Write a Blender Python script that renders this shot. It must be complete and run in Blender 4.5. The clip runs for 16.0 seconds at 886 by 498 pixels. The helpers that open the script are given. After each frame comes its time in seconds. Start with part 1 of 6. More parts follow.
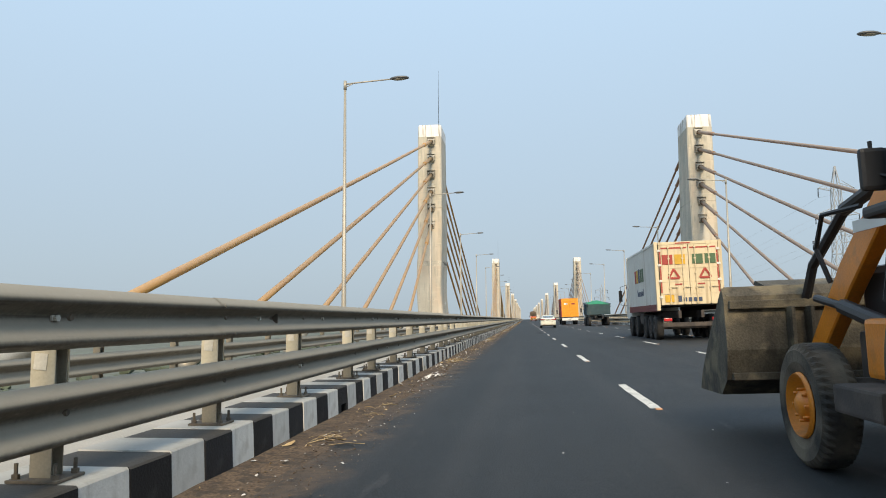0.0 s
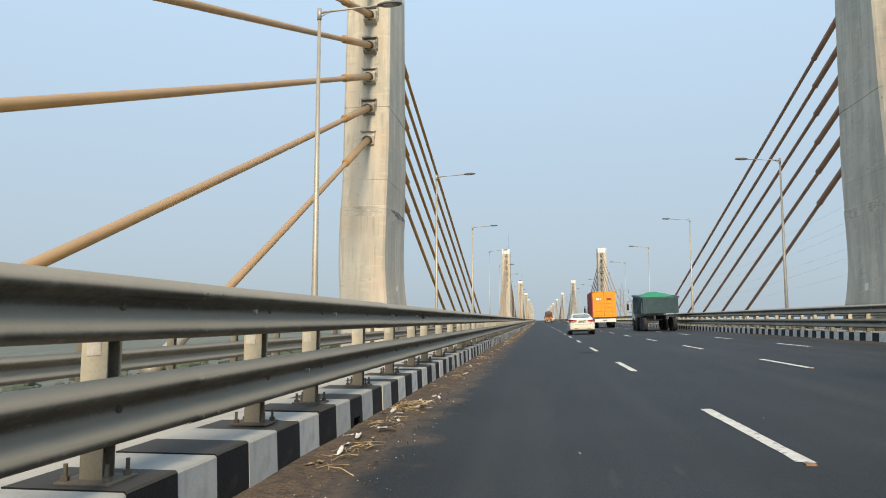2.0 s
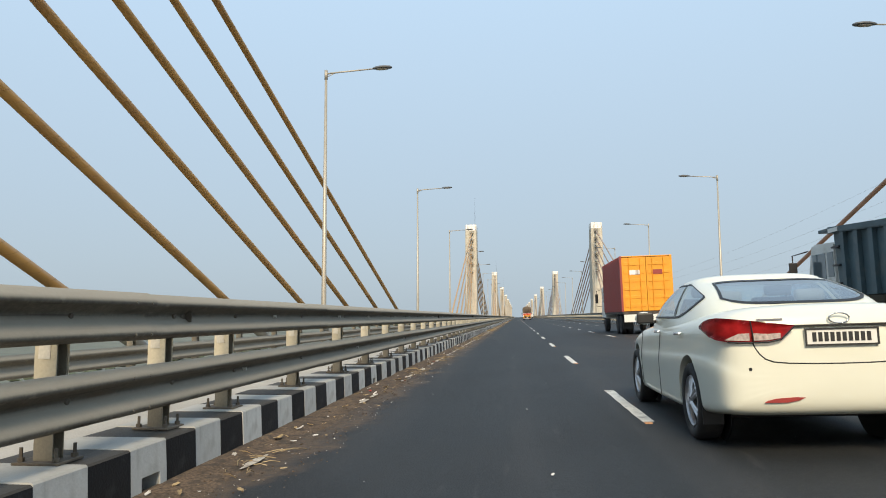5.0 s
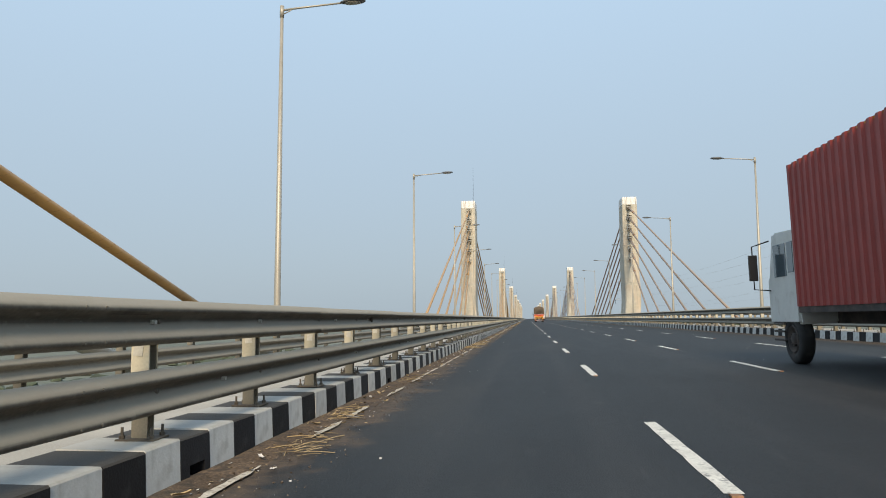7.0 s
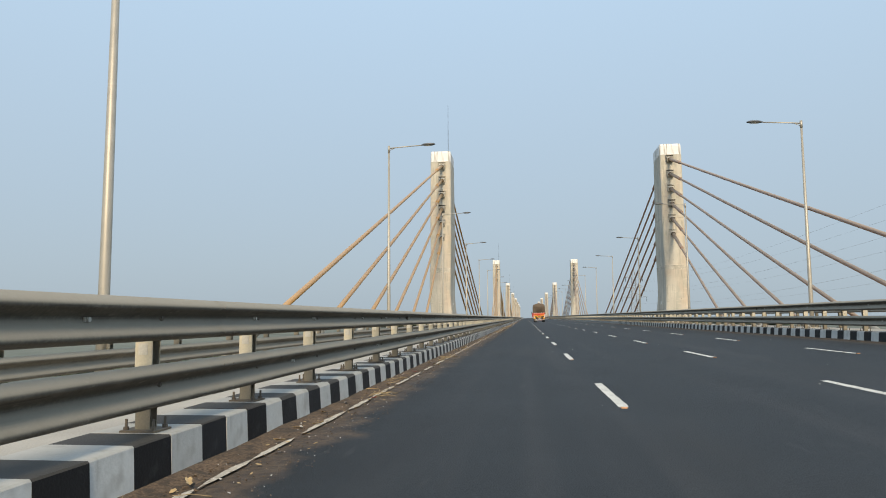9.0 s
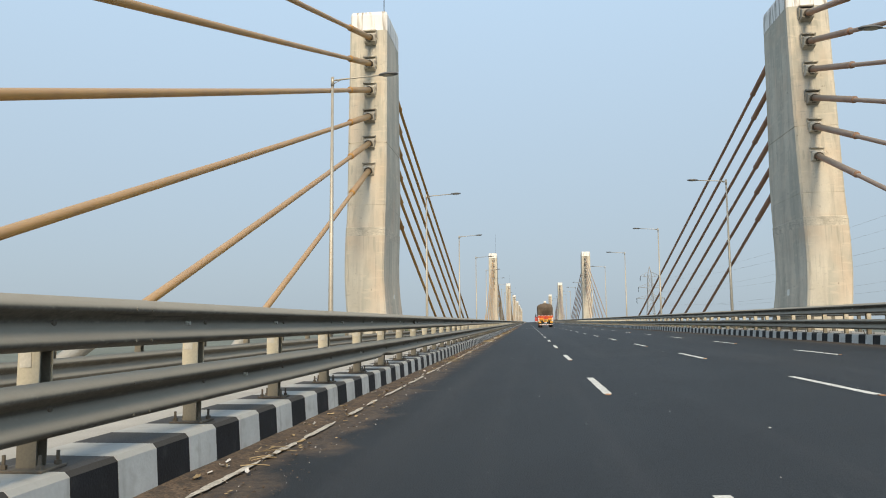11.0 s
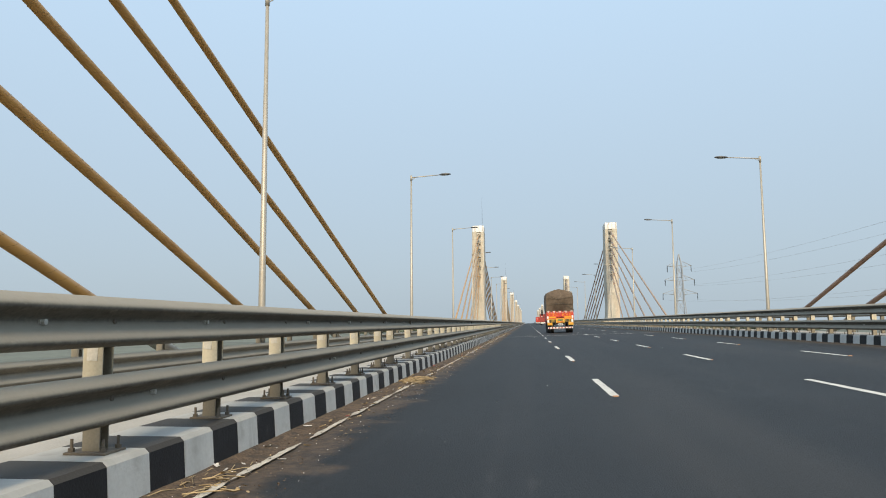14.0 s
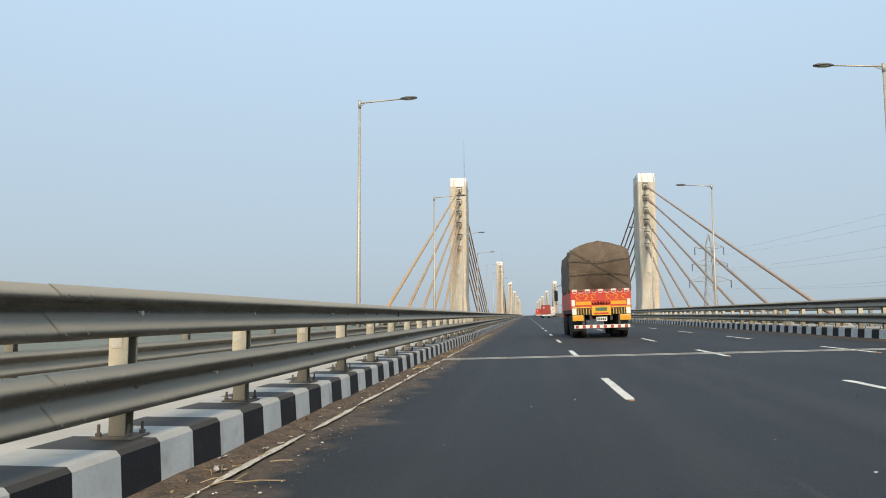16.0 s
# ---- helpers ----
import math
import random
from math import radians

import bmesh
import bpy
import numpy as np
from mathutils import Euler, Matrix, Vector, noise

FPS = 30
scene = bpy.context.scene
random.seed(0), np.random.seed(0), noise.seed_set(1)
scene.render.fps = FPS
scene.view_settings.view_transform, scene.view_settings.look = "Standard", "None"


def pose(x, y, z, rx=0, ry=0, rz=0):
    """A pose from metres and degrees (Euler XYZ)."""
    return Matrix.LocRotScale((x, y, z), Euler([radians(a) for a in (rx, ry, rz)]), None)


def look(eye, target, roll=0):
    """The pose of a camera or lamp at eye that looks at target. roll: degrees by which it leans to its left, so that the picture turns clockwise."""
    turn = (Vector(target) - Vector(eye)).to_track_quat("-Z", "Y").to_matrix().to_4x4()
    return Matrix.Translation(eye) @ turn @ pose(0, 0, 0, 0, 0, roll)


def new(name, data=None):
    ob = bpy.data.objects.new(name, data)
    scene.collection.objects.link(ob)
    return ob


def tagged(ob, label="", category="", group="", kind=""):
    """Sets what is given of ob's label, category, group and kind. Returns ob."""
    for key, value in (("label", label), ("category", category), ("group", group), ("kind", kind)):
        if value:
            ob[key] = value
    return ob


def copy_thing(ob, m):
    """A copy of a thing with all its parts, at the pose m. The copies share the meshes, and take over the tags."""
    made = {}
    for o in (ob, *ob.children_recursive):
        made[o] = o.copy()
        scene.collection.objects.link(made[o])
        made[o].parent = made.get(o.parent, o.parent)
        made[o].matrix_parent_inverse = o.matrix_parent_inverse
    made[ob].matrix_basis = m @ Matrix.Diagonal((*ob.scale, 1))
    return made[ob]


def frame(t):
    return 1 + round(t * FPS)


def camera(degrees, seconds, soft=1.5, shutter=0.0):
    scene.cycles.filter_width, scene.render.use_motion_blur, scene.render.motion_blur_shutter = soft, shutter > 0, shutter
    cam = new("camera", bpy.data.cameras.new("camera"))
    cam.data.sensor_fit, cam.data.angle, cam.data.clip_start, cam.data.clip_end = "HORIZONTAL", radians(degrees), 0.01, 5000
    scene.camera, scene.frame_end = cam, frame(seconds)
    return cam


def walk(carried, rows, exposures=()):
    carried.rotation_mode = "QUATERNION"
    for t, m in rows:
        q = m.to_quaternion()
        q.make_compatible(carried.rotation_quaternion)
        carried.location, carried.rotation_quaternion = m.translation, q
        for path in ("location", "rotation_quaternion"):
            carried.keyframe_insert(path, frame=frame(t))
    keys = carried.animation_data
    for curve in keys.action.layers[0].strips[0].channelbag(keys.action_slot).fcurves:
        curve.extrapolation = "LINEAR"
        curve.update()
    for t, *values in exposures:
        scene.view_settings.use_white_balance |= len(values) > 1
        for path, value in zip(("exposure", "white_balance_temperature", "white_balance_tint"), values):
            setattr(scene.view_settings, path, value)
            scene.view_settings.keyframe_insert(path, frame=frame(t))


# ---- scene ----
# Camera: a phone on the dashboard of a car in the nearside lane of a long bridge.
# seconds, x, y, height, yaw, pitch, roll
ROWS = [
    (0.0, -0.20, 0.00, 1.063, 6.50, 5.66, -0.43),
    (0.5, -0.31, 7.34, 1.041, 7.12, 5.76, -0.44),
    (1.0, -0.43, 14.73, 1.028, 7.65, 5.83, -0.28),
    (1.5, -0.52, 22.40, 1.025, 7.76, 5.92, -0.08),
    (2.0, -0.57, 30.12, 1.024, 7.60, 5.70, -0.01),
    (2.5, -0.52, 37.40, 1.005, 7.00, 5.53, -0.27),
    (3.0, -0.40, 44.42, 1.014, 6.26, 5.34, -0.14),
    (3.5, -0.25, 51.38, 1.042, 5.74, 5.32, -0.11),
    (4.0, -0.11, 58.40, 1.048, 5.60, 5.32, -0.24),
    (4.5, -0.06, 65.53, 1.102, 5.65, 5.40, -0.26),
    (5.0, -0.00, 72.79, 1.069, 5.86, 5.47, -0.31),
    (7.3, 0.06, 106.71, 1.098, 6.71, 5.60, -0.35),
    (7.5, 0.07, 109.75, 1.100, 6.62, 5.59, -0.29),
    (8.0, 0.09, 117.54, 1.106, 6.54, 5.60, -0.34),
    (8.5, 0.14, 125.49, 1.087, 6.56, 5.56, -0.40),
    (9.0, 0.15, 133.60, 1.078, 6.54, 5.55, -0.37),
    (9.5, 0.19, 142.21, 1.070, 6.59, 5.74, -0.39),
    (10.0, 0.16, 150.95, 1.074, 6.62, 5.89, -0.47),
    (10.2, 0.16, 154.52, 1.074, 6.62, 5.96, -0.58),
    (12.5, 0.12, 195.42, 1.068, 6.93, 5.69, -0.17),
    (13.0, 0.14, 204.65, 1.067, 6.84, 5.73, -0.38),
    (13.5, 0.12, 213.94, 1.052, 6.77, 5.82, -0.34),
    (14.0, 0.08, 223.31, 1.058, 6.67, 5.97, -0.46),
    (14.5, 0.10, 232.80, 1.062, 6.65, 5.78, -0.38),
    (15.0, 0.04, 242.29, 1.067, 6.70, 5.54, -0.11),
    (15.5, -0.02, 251.49, 1.070, 6.72, 5.45, -0.19),
    (16.0, 0.03, 260.79, 1.061, 6.63, 5.32, -0.23),
]


def pose_row(x, y, z, yaw, pitch, roll):
    a, p = radians(yaw), radians(pitch)
    way = Vector((-math.sin(a) * math.cos(p), math.cos(a) * math.cos(p), math.sin(p)))
    eye = Vector((x, y, z))
    return look(eye, eye + way * 10, roll)


cam = camera(63.8, 16.0, 1.0)
walk(cam, [(t, pose_row(x, y, z, yaw, pitch, roll)) for t, x, y, z, yaw, pitch, roll in ROWS],
     exposures=((0, 0.0), (5, 0.0), (7.4, -0.13), (10, -0.11), (12.4, 0.0), (16, 0.0)))

# World: hazy morning sky, low warm sun behind the camera.
SUN_EL, SUN_AZ = 36.0, 173.5      # degrees; azimuth clockwise from +y
world = bpy.data.worlds.new("hazy_sky")
scene.world = world
world.use_nodes = True
wn, wl = world.node_tree.nodes, world.node_tree.links
sky = wn.new("ShaderNodeTexSky")
sky.sky_type = "NISHITA"
sky.sun_disc = False
sky.sun_elevation, sky.sun_rotation = radians(SUN_EL), radians(SUN_AZ)
sky.air_density, sky.dust_density, sky.ozone_density = 1.0, 3.0, 1.0
haze = wn.new("ShaderNodeMix")
haze.data_type = "RGBA"
coord = wn.new("ShaderNodeTexCoord")
sep = wn.new("ShaderNodeSeparateXYZ")
ramp = wn.new("ShaderNodeMapRange")
ramp.inputs["From Min"].default_value, ramp.inputs["From Max"].default_value = -0.02, 0.5
tone = wn.new("ShaderNodeMix")
tone.data_type = "RGBA"
tone.inputs["A"].default_value = (3.6, 4.3, 4.8, 1)
tone.inputs["B"].default_value = (4.7, 6.3, 8.0, 1)
wl.new(coord.outputs["Generated"], sep.inputs[0])
wl.new(sep.outputs["Z"], ramp.inputs["Value"])
wl.new(ramp.outputs[0], tone.inputs["Factor"])
haze.inputs["Factor"].default_value = 0.92
wl.new(sky.outputs[0], haze.inputs["A"])
wl.new(tone.outputs["Result"], haze.inputs["B"])
wl.new(haze.outputs["Result"], wn["Background"].inputs["Color"])
wn["Background"].inputs["Strength"].default_value = 0.128
lamp = bpy.data.lights.new("sun", "SUN")
lamp.energy, lamp.angle, lamp.color = 4.2, radians(17), (1.0, 0.82, 0.58)
el, az = radians(SUN_EL), radians(SUN_AZ)
sun_way = Vector((math.sin(az) * math.cos(el), math.cos(az) * math.cos(el), math.sin(el)))
new("sun", lamp).matrix_world = look(sun_way * 50, (0, 0, 0))


# ---------------------------------------------------------------- materials
def mat(name, color, rough=0.6, metal=0.0, var=0.15, scale=3.0, grain=0.1, grain_scale=60.0, bump=0.15, streak=None, dirt=None,
        coords="Object", island=False, per_object=0.0, coat=0.0, spec=0.5, more=()):
    """Principled surface with large patches, fine grain, bump, optional vertical streaks and blotches of a second colour."""
    m = bpy.data.materials.new(name)
    m.use_nodes = True
    n, l = m.node_tree.nodes, m.node_tree.links
    b = n["Principled BSDF"]
    b.inputs["Roughness"].default_value, b.inputs["Metallic"].default_value = rough, metal
    b.inputs["Coat Weight"].default_value = coat
    b.inputs["Specular IOR Level"].default_value = spec
    tc = n.new("ShaderNodeTexCoord")
    src = tc.outputs[coords]

    def noise_tex(s, detail=4, stretch=None):
        t = n.new("ShaderNodeTexNoise")
        t.inputs["Scale"].default_value, t.inputs["Detail"].default_value = s, detail
        if stretch:
            mp = n.new("ShaderNodeMapping")
            mp.inputs["Scale"].default_value = stretch
            l.new(src, mp.inputs["Vector"])
            l.new(mp.outputs[0], t.inputs["Vector"])
        else:
            l.new(src, t.inputs["Vector"])
        return t.outputs["Fac"]

    def mul(col, fac, amount):
        mr = n.new("ShaderNodeMapRange")
        mr.inputs["From Min"].default_value, mr.inputs["From Max"].default_value = 0.25, 0.75
        mr.inputs["To Min"].default_value, mr.inputs["To Max"].default_value = 1 - amount, 1 + amount
        l.new(fac, mr.inputs["Value"])
        mx = n.new("ShaderNodeVectorMath")
        mx.operation = "SCALE"
        l.new(col, mx.inputs[0])
        l.new(mr.outputs[0], mx.inputs["Scale"])
        return mx.outputs[0]

    def blend(col, color2, fac, lo, hi, amount=1.0):
        mr = n.new("ShaderNodeMapRange")
        mr.inputs["From Min"].default_value, mr.inputs["From Max"].default_value = lo, hi
        mr.inputs["To Max"].default_value = amount
        l.new(fac, mr.inputs["Value"])
        mx = n.new("ShaderNodeMix")
        mx.data_type = "RGBA"
        l.new(mr.outputs[0], mx.inputs["Factor"])
        l.new(col, mx.inputs["A"])
        mx.inputs["B"].default_value = (*color2, 1)
        return mx.outputs["Result"]

    rgb = n.new("ShaderNodeRGB")
    rgb.outputs[0].default_value = (*color, 1)
    col = rgb.outputs[0]
    fine = noise_tex(grain_scale, 3)
    if var:
        col = mul(col, noise_tex(scale), var)
    if grain:
        col = mul(col, fine, grain)
    if per_object:
        oi = n.new("ShaderNodeObjectInfo")
        col = mul(col, oi.outputs["Random"], per_object)
    if island:
        ge = n.new("ShaderNodeNewGeometry")
        col = mul(col, ge.outputs["Random Per Island"], 0.25)
    if streak:
        col = blend(col, streak[0], noise_tex(1.0, 5, streak[1]), *streak[2:])
    for c2, stretch, *span in more:
        col = blend(col, c2, noise_tex(1.0, 5, stretch), *span)
    if dirt:
        col = blend(col, dirt[0], noise_tex(dirt[1], 6), *dirt[2:])
    l.new(col, b.inputs["Base Color"])
    if bump:
        bp = n.new("ShaderNodeBump")
        bp.inputs["Strength"].default_value, bp.inputs["Distance"].default_value = bump, 0.01
        l.new(fine, bp.inputs["Height"])
        l.new(bp.outputs[0], b.inputs["Normal"])
    return m


ASPHALT = mat("asphalt", (0.0135, 0.016, 0.018), 0.72, var=0.3, scale=0.5, grain=0.7, grain_scale=75, bump=0.8, spec=0.42,
              dirt=((0.09, 0.088, 0.084), 85, 0.6, 0.68, 0.55),
              streak=((0.036, 0.036, 0.037), (1.6, 0.02, 1), 0.5, 0.75, 0.7),
              more=(((0.0095, 0.0105, 0.0115), (0.9, 0.16, 1), 0.54, 0.66, 0.6), ((0.05, 0.05, 0.05), (7, 0.9, 1), 0.64, 0.72, 0.45), ((0.045, 0.042, 0.038), (0.35, 0.06, 1), 0.56, 0.7, 0.4)))


def dusty_edges(m, x_left, x_right, color):
    """Let dust thin out from both kerbs over the surface m, with a ragged edge."""
    n, l = m.node_tree.nodes, m.node_tree.links
    b = n["Principled BSDF"]
    old = b.inputs["Base Color"].links[0].from_socket
    tc, sp = n.new("ShaderNodeTexCoord"), n.new("ShaderNodeSeparateXYZ")
    l.new(tc.outputs["Object"], sp.inputs[0])
    big, fine = n.new("ShaderNodeTexNoise"), n.new("ShaderNodeTexNoise")
    big.inputs["Scale"].default_value, big.inputs["Detail"].default_value = 1.3, 6
    fine.inputs["Scale"].default_value, fine.inputs["Detail"].default_value = 14, 4
    for t in (big, fine):
        l.new(tc.outputs["Object"], t.inputs["Vector"])
    add = n.new("ShaderNodeMath")
    add.operation = "MULTIPLY_ADD"
    l.new(big.outputs["Fac"], add.inputs[0])
    add.inputs[1].default_value = -1.5
    l.new(sp.outputs["X"], add.inputs[2])
    mr = n.new("ShaderNodeMapRange")
    mr.inputs["From Min"].default_value, mr.inputs["From Max"].default_value = x_left + 0.1, x_left - 0.15
    l.new(add.outputs[0], mr.inputs["Value"])
    mr2 = n.new("ShaderNodeMapRange")
    mr2.inputs["From Min"].default_value, mr2.inputs["From Max"].default_value = x_right - 0.7, x_right
    l.new(sp.outputs["X"], mr2.inputs["Value"])
    mx = n.new("ShaderNodeMath")
    mx.operation = "MAXIMUM"
    l.new(mr.outputs[0], mx.inputs[0])
    l.new(mr2.outputs[0], mx.inputs[1])
    gr = n.new("ShaderNodeMapRange")
    gr.inputs["From Min"].default_value, gr.inputs["From Max"].default_value = 0.3, 0.62
    gr.inputs["To Min"].default_value = 0.35
    l.new(fine.outputs["Fac"], gr.inputs["Value"])
    mu = n.new("ShaderNodeMath")
    mu.operation = "MULTIPLY"
    l.new(mx.outputs[0], mu.inputs[0])
    l.new(gr.outputs[0], mu.inputs[1])
    mix = n.new("ShaderNodeMix")
    mix.data_type = "RGBA"
    l.new(mu.outputs[0], mix.inputs["Factor"])
    l.new(old, mix.inputs["A"])
    mix.inputs["B"].default_value = (*color, 1)
    l.new(mix.outputs["Result"], b.inputs["Base Color"])


def darker_far(m, y0, y1, near, far):
    """Scale the surface colour along y, from near at y0 to far at y1."""
    n, l = m.node_tree.nodes, m.node_tree.links
    b = n["Principled BSDF"]
    old = b.inputs["Base Color"].links[0].from_socket
    tc, sp, mr, mx = n.new("ShaderNodeTexCoord"), n.new("ShaderNodeSeparateXYZ"), n.new("ShaderNodeMapRange"), n.new("ShaderNodeVectorMath")
    l.new(tc.outputs["Object"], sp.inputs[0])
    mr.inputs["From Min"].default_value, mr.inputs["From Max"].default_value = y0, y1
    mr.inputs["To Min"].default_value, mr.inputs["To Max"].default_value = near, far
    l.new(sp.outputs["Y"], mr.inputs["Value"])
    mx.operation = "SCALE"
    l.new(old, mx.inputs[0])
    l.new(mr.outputs[0], mx.inputs["Scale"])
    l.new(mx.outputs[0], b.inputs["Base Color"])


darker_far(ASPHALT, 60, 200, 1.12, 0.8)
dusty_edges(ASPHALT, -2.4, 10.5, (0.1, 0.07, 0.046))
DUST = mat("roadside_dust", (0.105, 0.072, 0.046), 0.95, var=0.35, scale=2.5, grain=0.7, grain_scale=45, bump=1.0, dirt=((0.042, 0.034, 0.027), 9, 0.5, 0.62, 0.8))
PAINT = mat("road_paint", (0.6, 0.58, 0.52), 0.7, var=0.2, scale=4, grain=0.2, dirt=((0.12, 0.12, 0.12), 14, 0.58, 0.7, 0.8))
EDGE_PAINT = mat("worn_edge_paint", (0.5, 0.46, 0.39), 0.8, var=0.25, scale=6, grain=0.3, dirt=((0.15, 0.11, 0.075), 22, 0.55, 0.66, 0.75))
KERB_W = mat("kerb_white", (0.56, 0.565, 0.54), 0.75, var=0.12, scale=3, grain=0.06, grain_scale=40, bump=0.3, streak=((0.26, 0.25, 0.22), (9, 9, 1.5), 0.58, 0.7, 0.4), dirt=((0.34, 0.33, 0.3), 5, 0.55, 0.7, 0.55), per_object=0.12)
KERB_B = mat("kerb_black", (0.01, 0.011, 0.014), 0.65, spec=0.18, var=0.3, scale=3, grain=0.3, bump=0.3, dirt=((0.1, 0.1, 0.095), 6, 0.6, 0.8, 0.3), per_object=0.3)
CONCRETE = mat("concrete", (0.56, 0.515, 0.425), 0.85, var=0.16, scale=0.55, grain=0.05, grain_scale=14, bump=0.15,
               streak=((0.36, 0.33, 0.27), (2.2, 2.2, 0.07), 0.5, 0.7, 0.55), dirt=((0.64, 0.56, 0.45), 0.9, 0.52, 0.7, 0.55),
               more=(((0.39, 0.375, 0.31), (0.75, 0.75, 0.1), 0.5, 0.535, 0.55), ((0.62, 0.5, 0.38), (0.5, 0.5, 0.16), 0.54, 0.66, 0.5), ((0.3, 0.29, 0.24), (5, 5, 0.35), 0.6, 0.66, 0.45), ((0.38, 0.34, 0.28), (9, 9, 6), 0.64, 0.7, 0.5), ((0.22, 0.2, 0.165), (11, 11, 0.22), 0.62, 0.74, 0.5), ((0.68, 0.6, 0.48), (1.3, 1.3, 5), 0.6, 0.66, 0.35), ((0.36, 0.33, 0.28), (1.6, 1.6, 7), 0.63, 0.68, 0.4), ((0.66, 0.6, 0.5), (7, 7, 0.3), 0.6, 0.72, 0.4), ((0.17, 0.15, 0.12), (4.5, 4.5, 3.2), 0.68, 0.74, 0.6), ((0.6, 0.45, 0.32), (0.5, 0.5, 0.35), 0.54, 0.68, 0.35)))
CAP = mat("white_cap_paint", (0.82, 0.80, 0.76), 0.6, var=0.05, streak=((0.22, 0.18, 0.13), (5, 5, 0.35), 0.52, 0.64, 0.8))
BAND = mat("rough_band_concrete", (0.54, 0.49, 0.4), 0.95, var=0.25, scale=2.5, grain=0.25, grain_scale=25, bump=0.7, streak=((0.34, 0.315, 0.26), (2, 2, 16), 0.52, 0.64, 0.6), dirt=((0.22, 0.2, 0.17), 13, 0.62, 0.7, 0.6))
# dirty, and darkened to put shade about the brackets into the colour
BRACKET = mat("bracket_concrete", (0.44, 0.41, 0.345), 0.9, var=0.25, scale=3, grain=0.15, dirt=((0.15, 0.135, 0.115), 4, 0.5, 0.68, 0.8), per_object=0.25)
PATH = mat("footpath_concrete", (0.40, 0.37, 0.32), 0.9, var=0.15, scale=1.2, grain=0.15, bump=0.3)
# dirt and mottling; the dark lengthwise streaks stand in for shade in the folds
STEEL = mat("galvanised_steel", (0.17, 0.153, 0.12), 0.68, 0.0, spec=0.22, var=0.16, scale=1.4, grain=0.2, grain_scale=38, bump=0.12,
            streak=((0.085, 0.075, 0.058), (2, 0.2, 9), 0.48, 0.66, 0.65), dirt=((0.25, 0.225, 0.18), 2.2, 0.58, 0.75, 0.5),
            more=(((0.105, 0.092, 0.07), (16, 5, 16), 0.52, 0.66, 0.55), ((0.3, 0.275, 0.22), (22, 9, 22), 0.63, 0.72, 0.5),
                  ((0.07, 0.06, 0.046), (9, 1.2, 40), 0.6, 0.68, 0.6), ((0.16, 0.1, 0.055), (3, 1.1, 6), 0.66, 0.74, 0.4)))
PLATE_STEEL = mat("rusty_plate_steel", (0.11, 0.092, 0.07), 0.8, 0.0, var=0.25, scale=6, grain=0.2, dirt=((0.17, 0.14, 0.1), 9, 0.5, 0.7, 0.6), per_object=0.2)
POST = mat("dusty_post_steel", (0.245, 0.218, 0.165), 0.7, 0.1, var=0.15, scale=5, grain=0.12, dirt=((0.16, 0.14, 0.105), 5, 0.5, 0.75, 0.7), per_object=0.15)
SPACER = mat("cream_spacer_paint", (0.5, 0.455, 0.345), 0.7, 0.0, var=0.15, scale=5, grain=0.08, dirt=((0.3, 0.26, 0.19), 6, 0.52, 0.75, 0.6), per_object=0.15)
POLE = mat("pole_steel", (0.42, 0.385, 0.32), 0.5, 0.4, var=0.1)
CABLE = mat("ochre_sheath", (0.5, 0.26, 0.066), 0.5, var=0.12, scale=0.8, grain=0.03, bump=0, dirt=((0.36, 0.17, 0.06), 1.2, 0.5, 0.75, 0.6))
# offside stays look shaded; that shade is put into a browner sheath colour
CABLE_SHADED = mat("shaded_ochre_sheath", (0.37, 0.205, 0.13), 0.55, var=0.12, scale=0.8, grain=0.03, bump=0, dirt=((0.22, 0.13, 0.09), 2.0, 0.5, 0.75, 0.7))


CABLE_RIB = mat("dirty_ochre_rib", (0.32, 0.16, 0.045), 0.7, var=0.2, scale=3)


def lit_and_dusty_tops(m, color, amount):
    """Blend color into the upper sides: dust on kerbs, painted light on steel beams."""
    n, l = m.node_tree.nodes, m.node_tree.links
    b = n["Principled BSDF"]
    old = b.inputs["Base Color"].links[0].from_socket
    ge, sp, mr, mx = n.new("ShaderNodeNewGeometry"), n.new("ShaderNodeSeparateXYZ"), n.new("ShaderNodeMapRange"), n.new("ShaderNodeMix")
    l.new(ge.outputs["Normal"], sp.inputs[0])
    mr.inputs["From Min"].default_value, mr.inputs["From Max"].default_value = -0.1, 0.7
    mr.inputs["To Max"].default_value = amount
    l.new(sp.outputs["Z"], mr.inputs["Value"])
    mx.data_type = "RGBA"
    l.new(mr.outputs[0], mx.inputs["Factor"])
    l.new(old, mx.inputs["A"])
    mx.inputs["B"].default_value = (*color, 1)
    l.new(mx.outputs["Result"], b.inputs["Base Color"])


# both sheaths turn greyer on their upper sides
lit_and_dusty_tops(CABLE, (0.41, 0.285, 0.17), 0.68)
lit_and_dusty_tops(CABLE_SHADED, (0.34, 0.27, 0.2), 0.8)
# beam tops painted paler, so lit slopes stand out from shaded undersides
lit_and_dusty_tops(STEEL, (0.36, 0.325, 0.26), 0.75)
# dust on kerb tops; it also tones down sun on the white ones
lit_and_dusty_tops(KERB_W, (0.3, 0.285, 0.25), 0.6)
lit_and_dusty_tops(KERB_B, (0.075, 0.068, 0.058), 0.7)
DARK = mat("dark_steel", (0.03, 0.03, 0.032), 0.5, 0.2, var=0.2)
GROUND = mat("river_plain", (0.13, 0.14, 0.11), 0.95, var=0.3, scale=0.01, grain=0.2, grain_scale=0.2, bump=0)
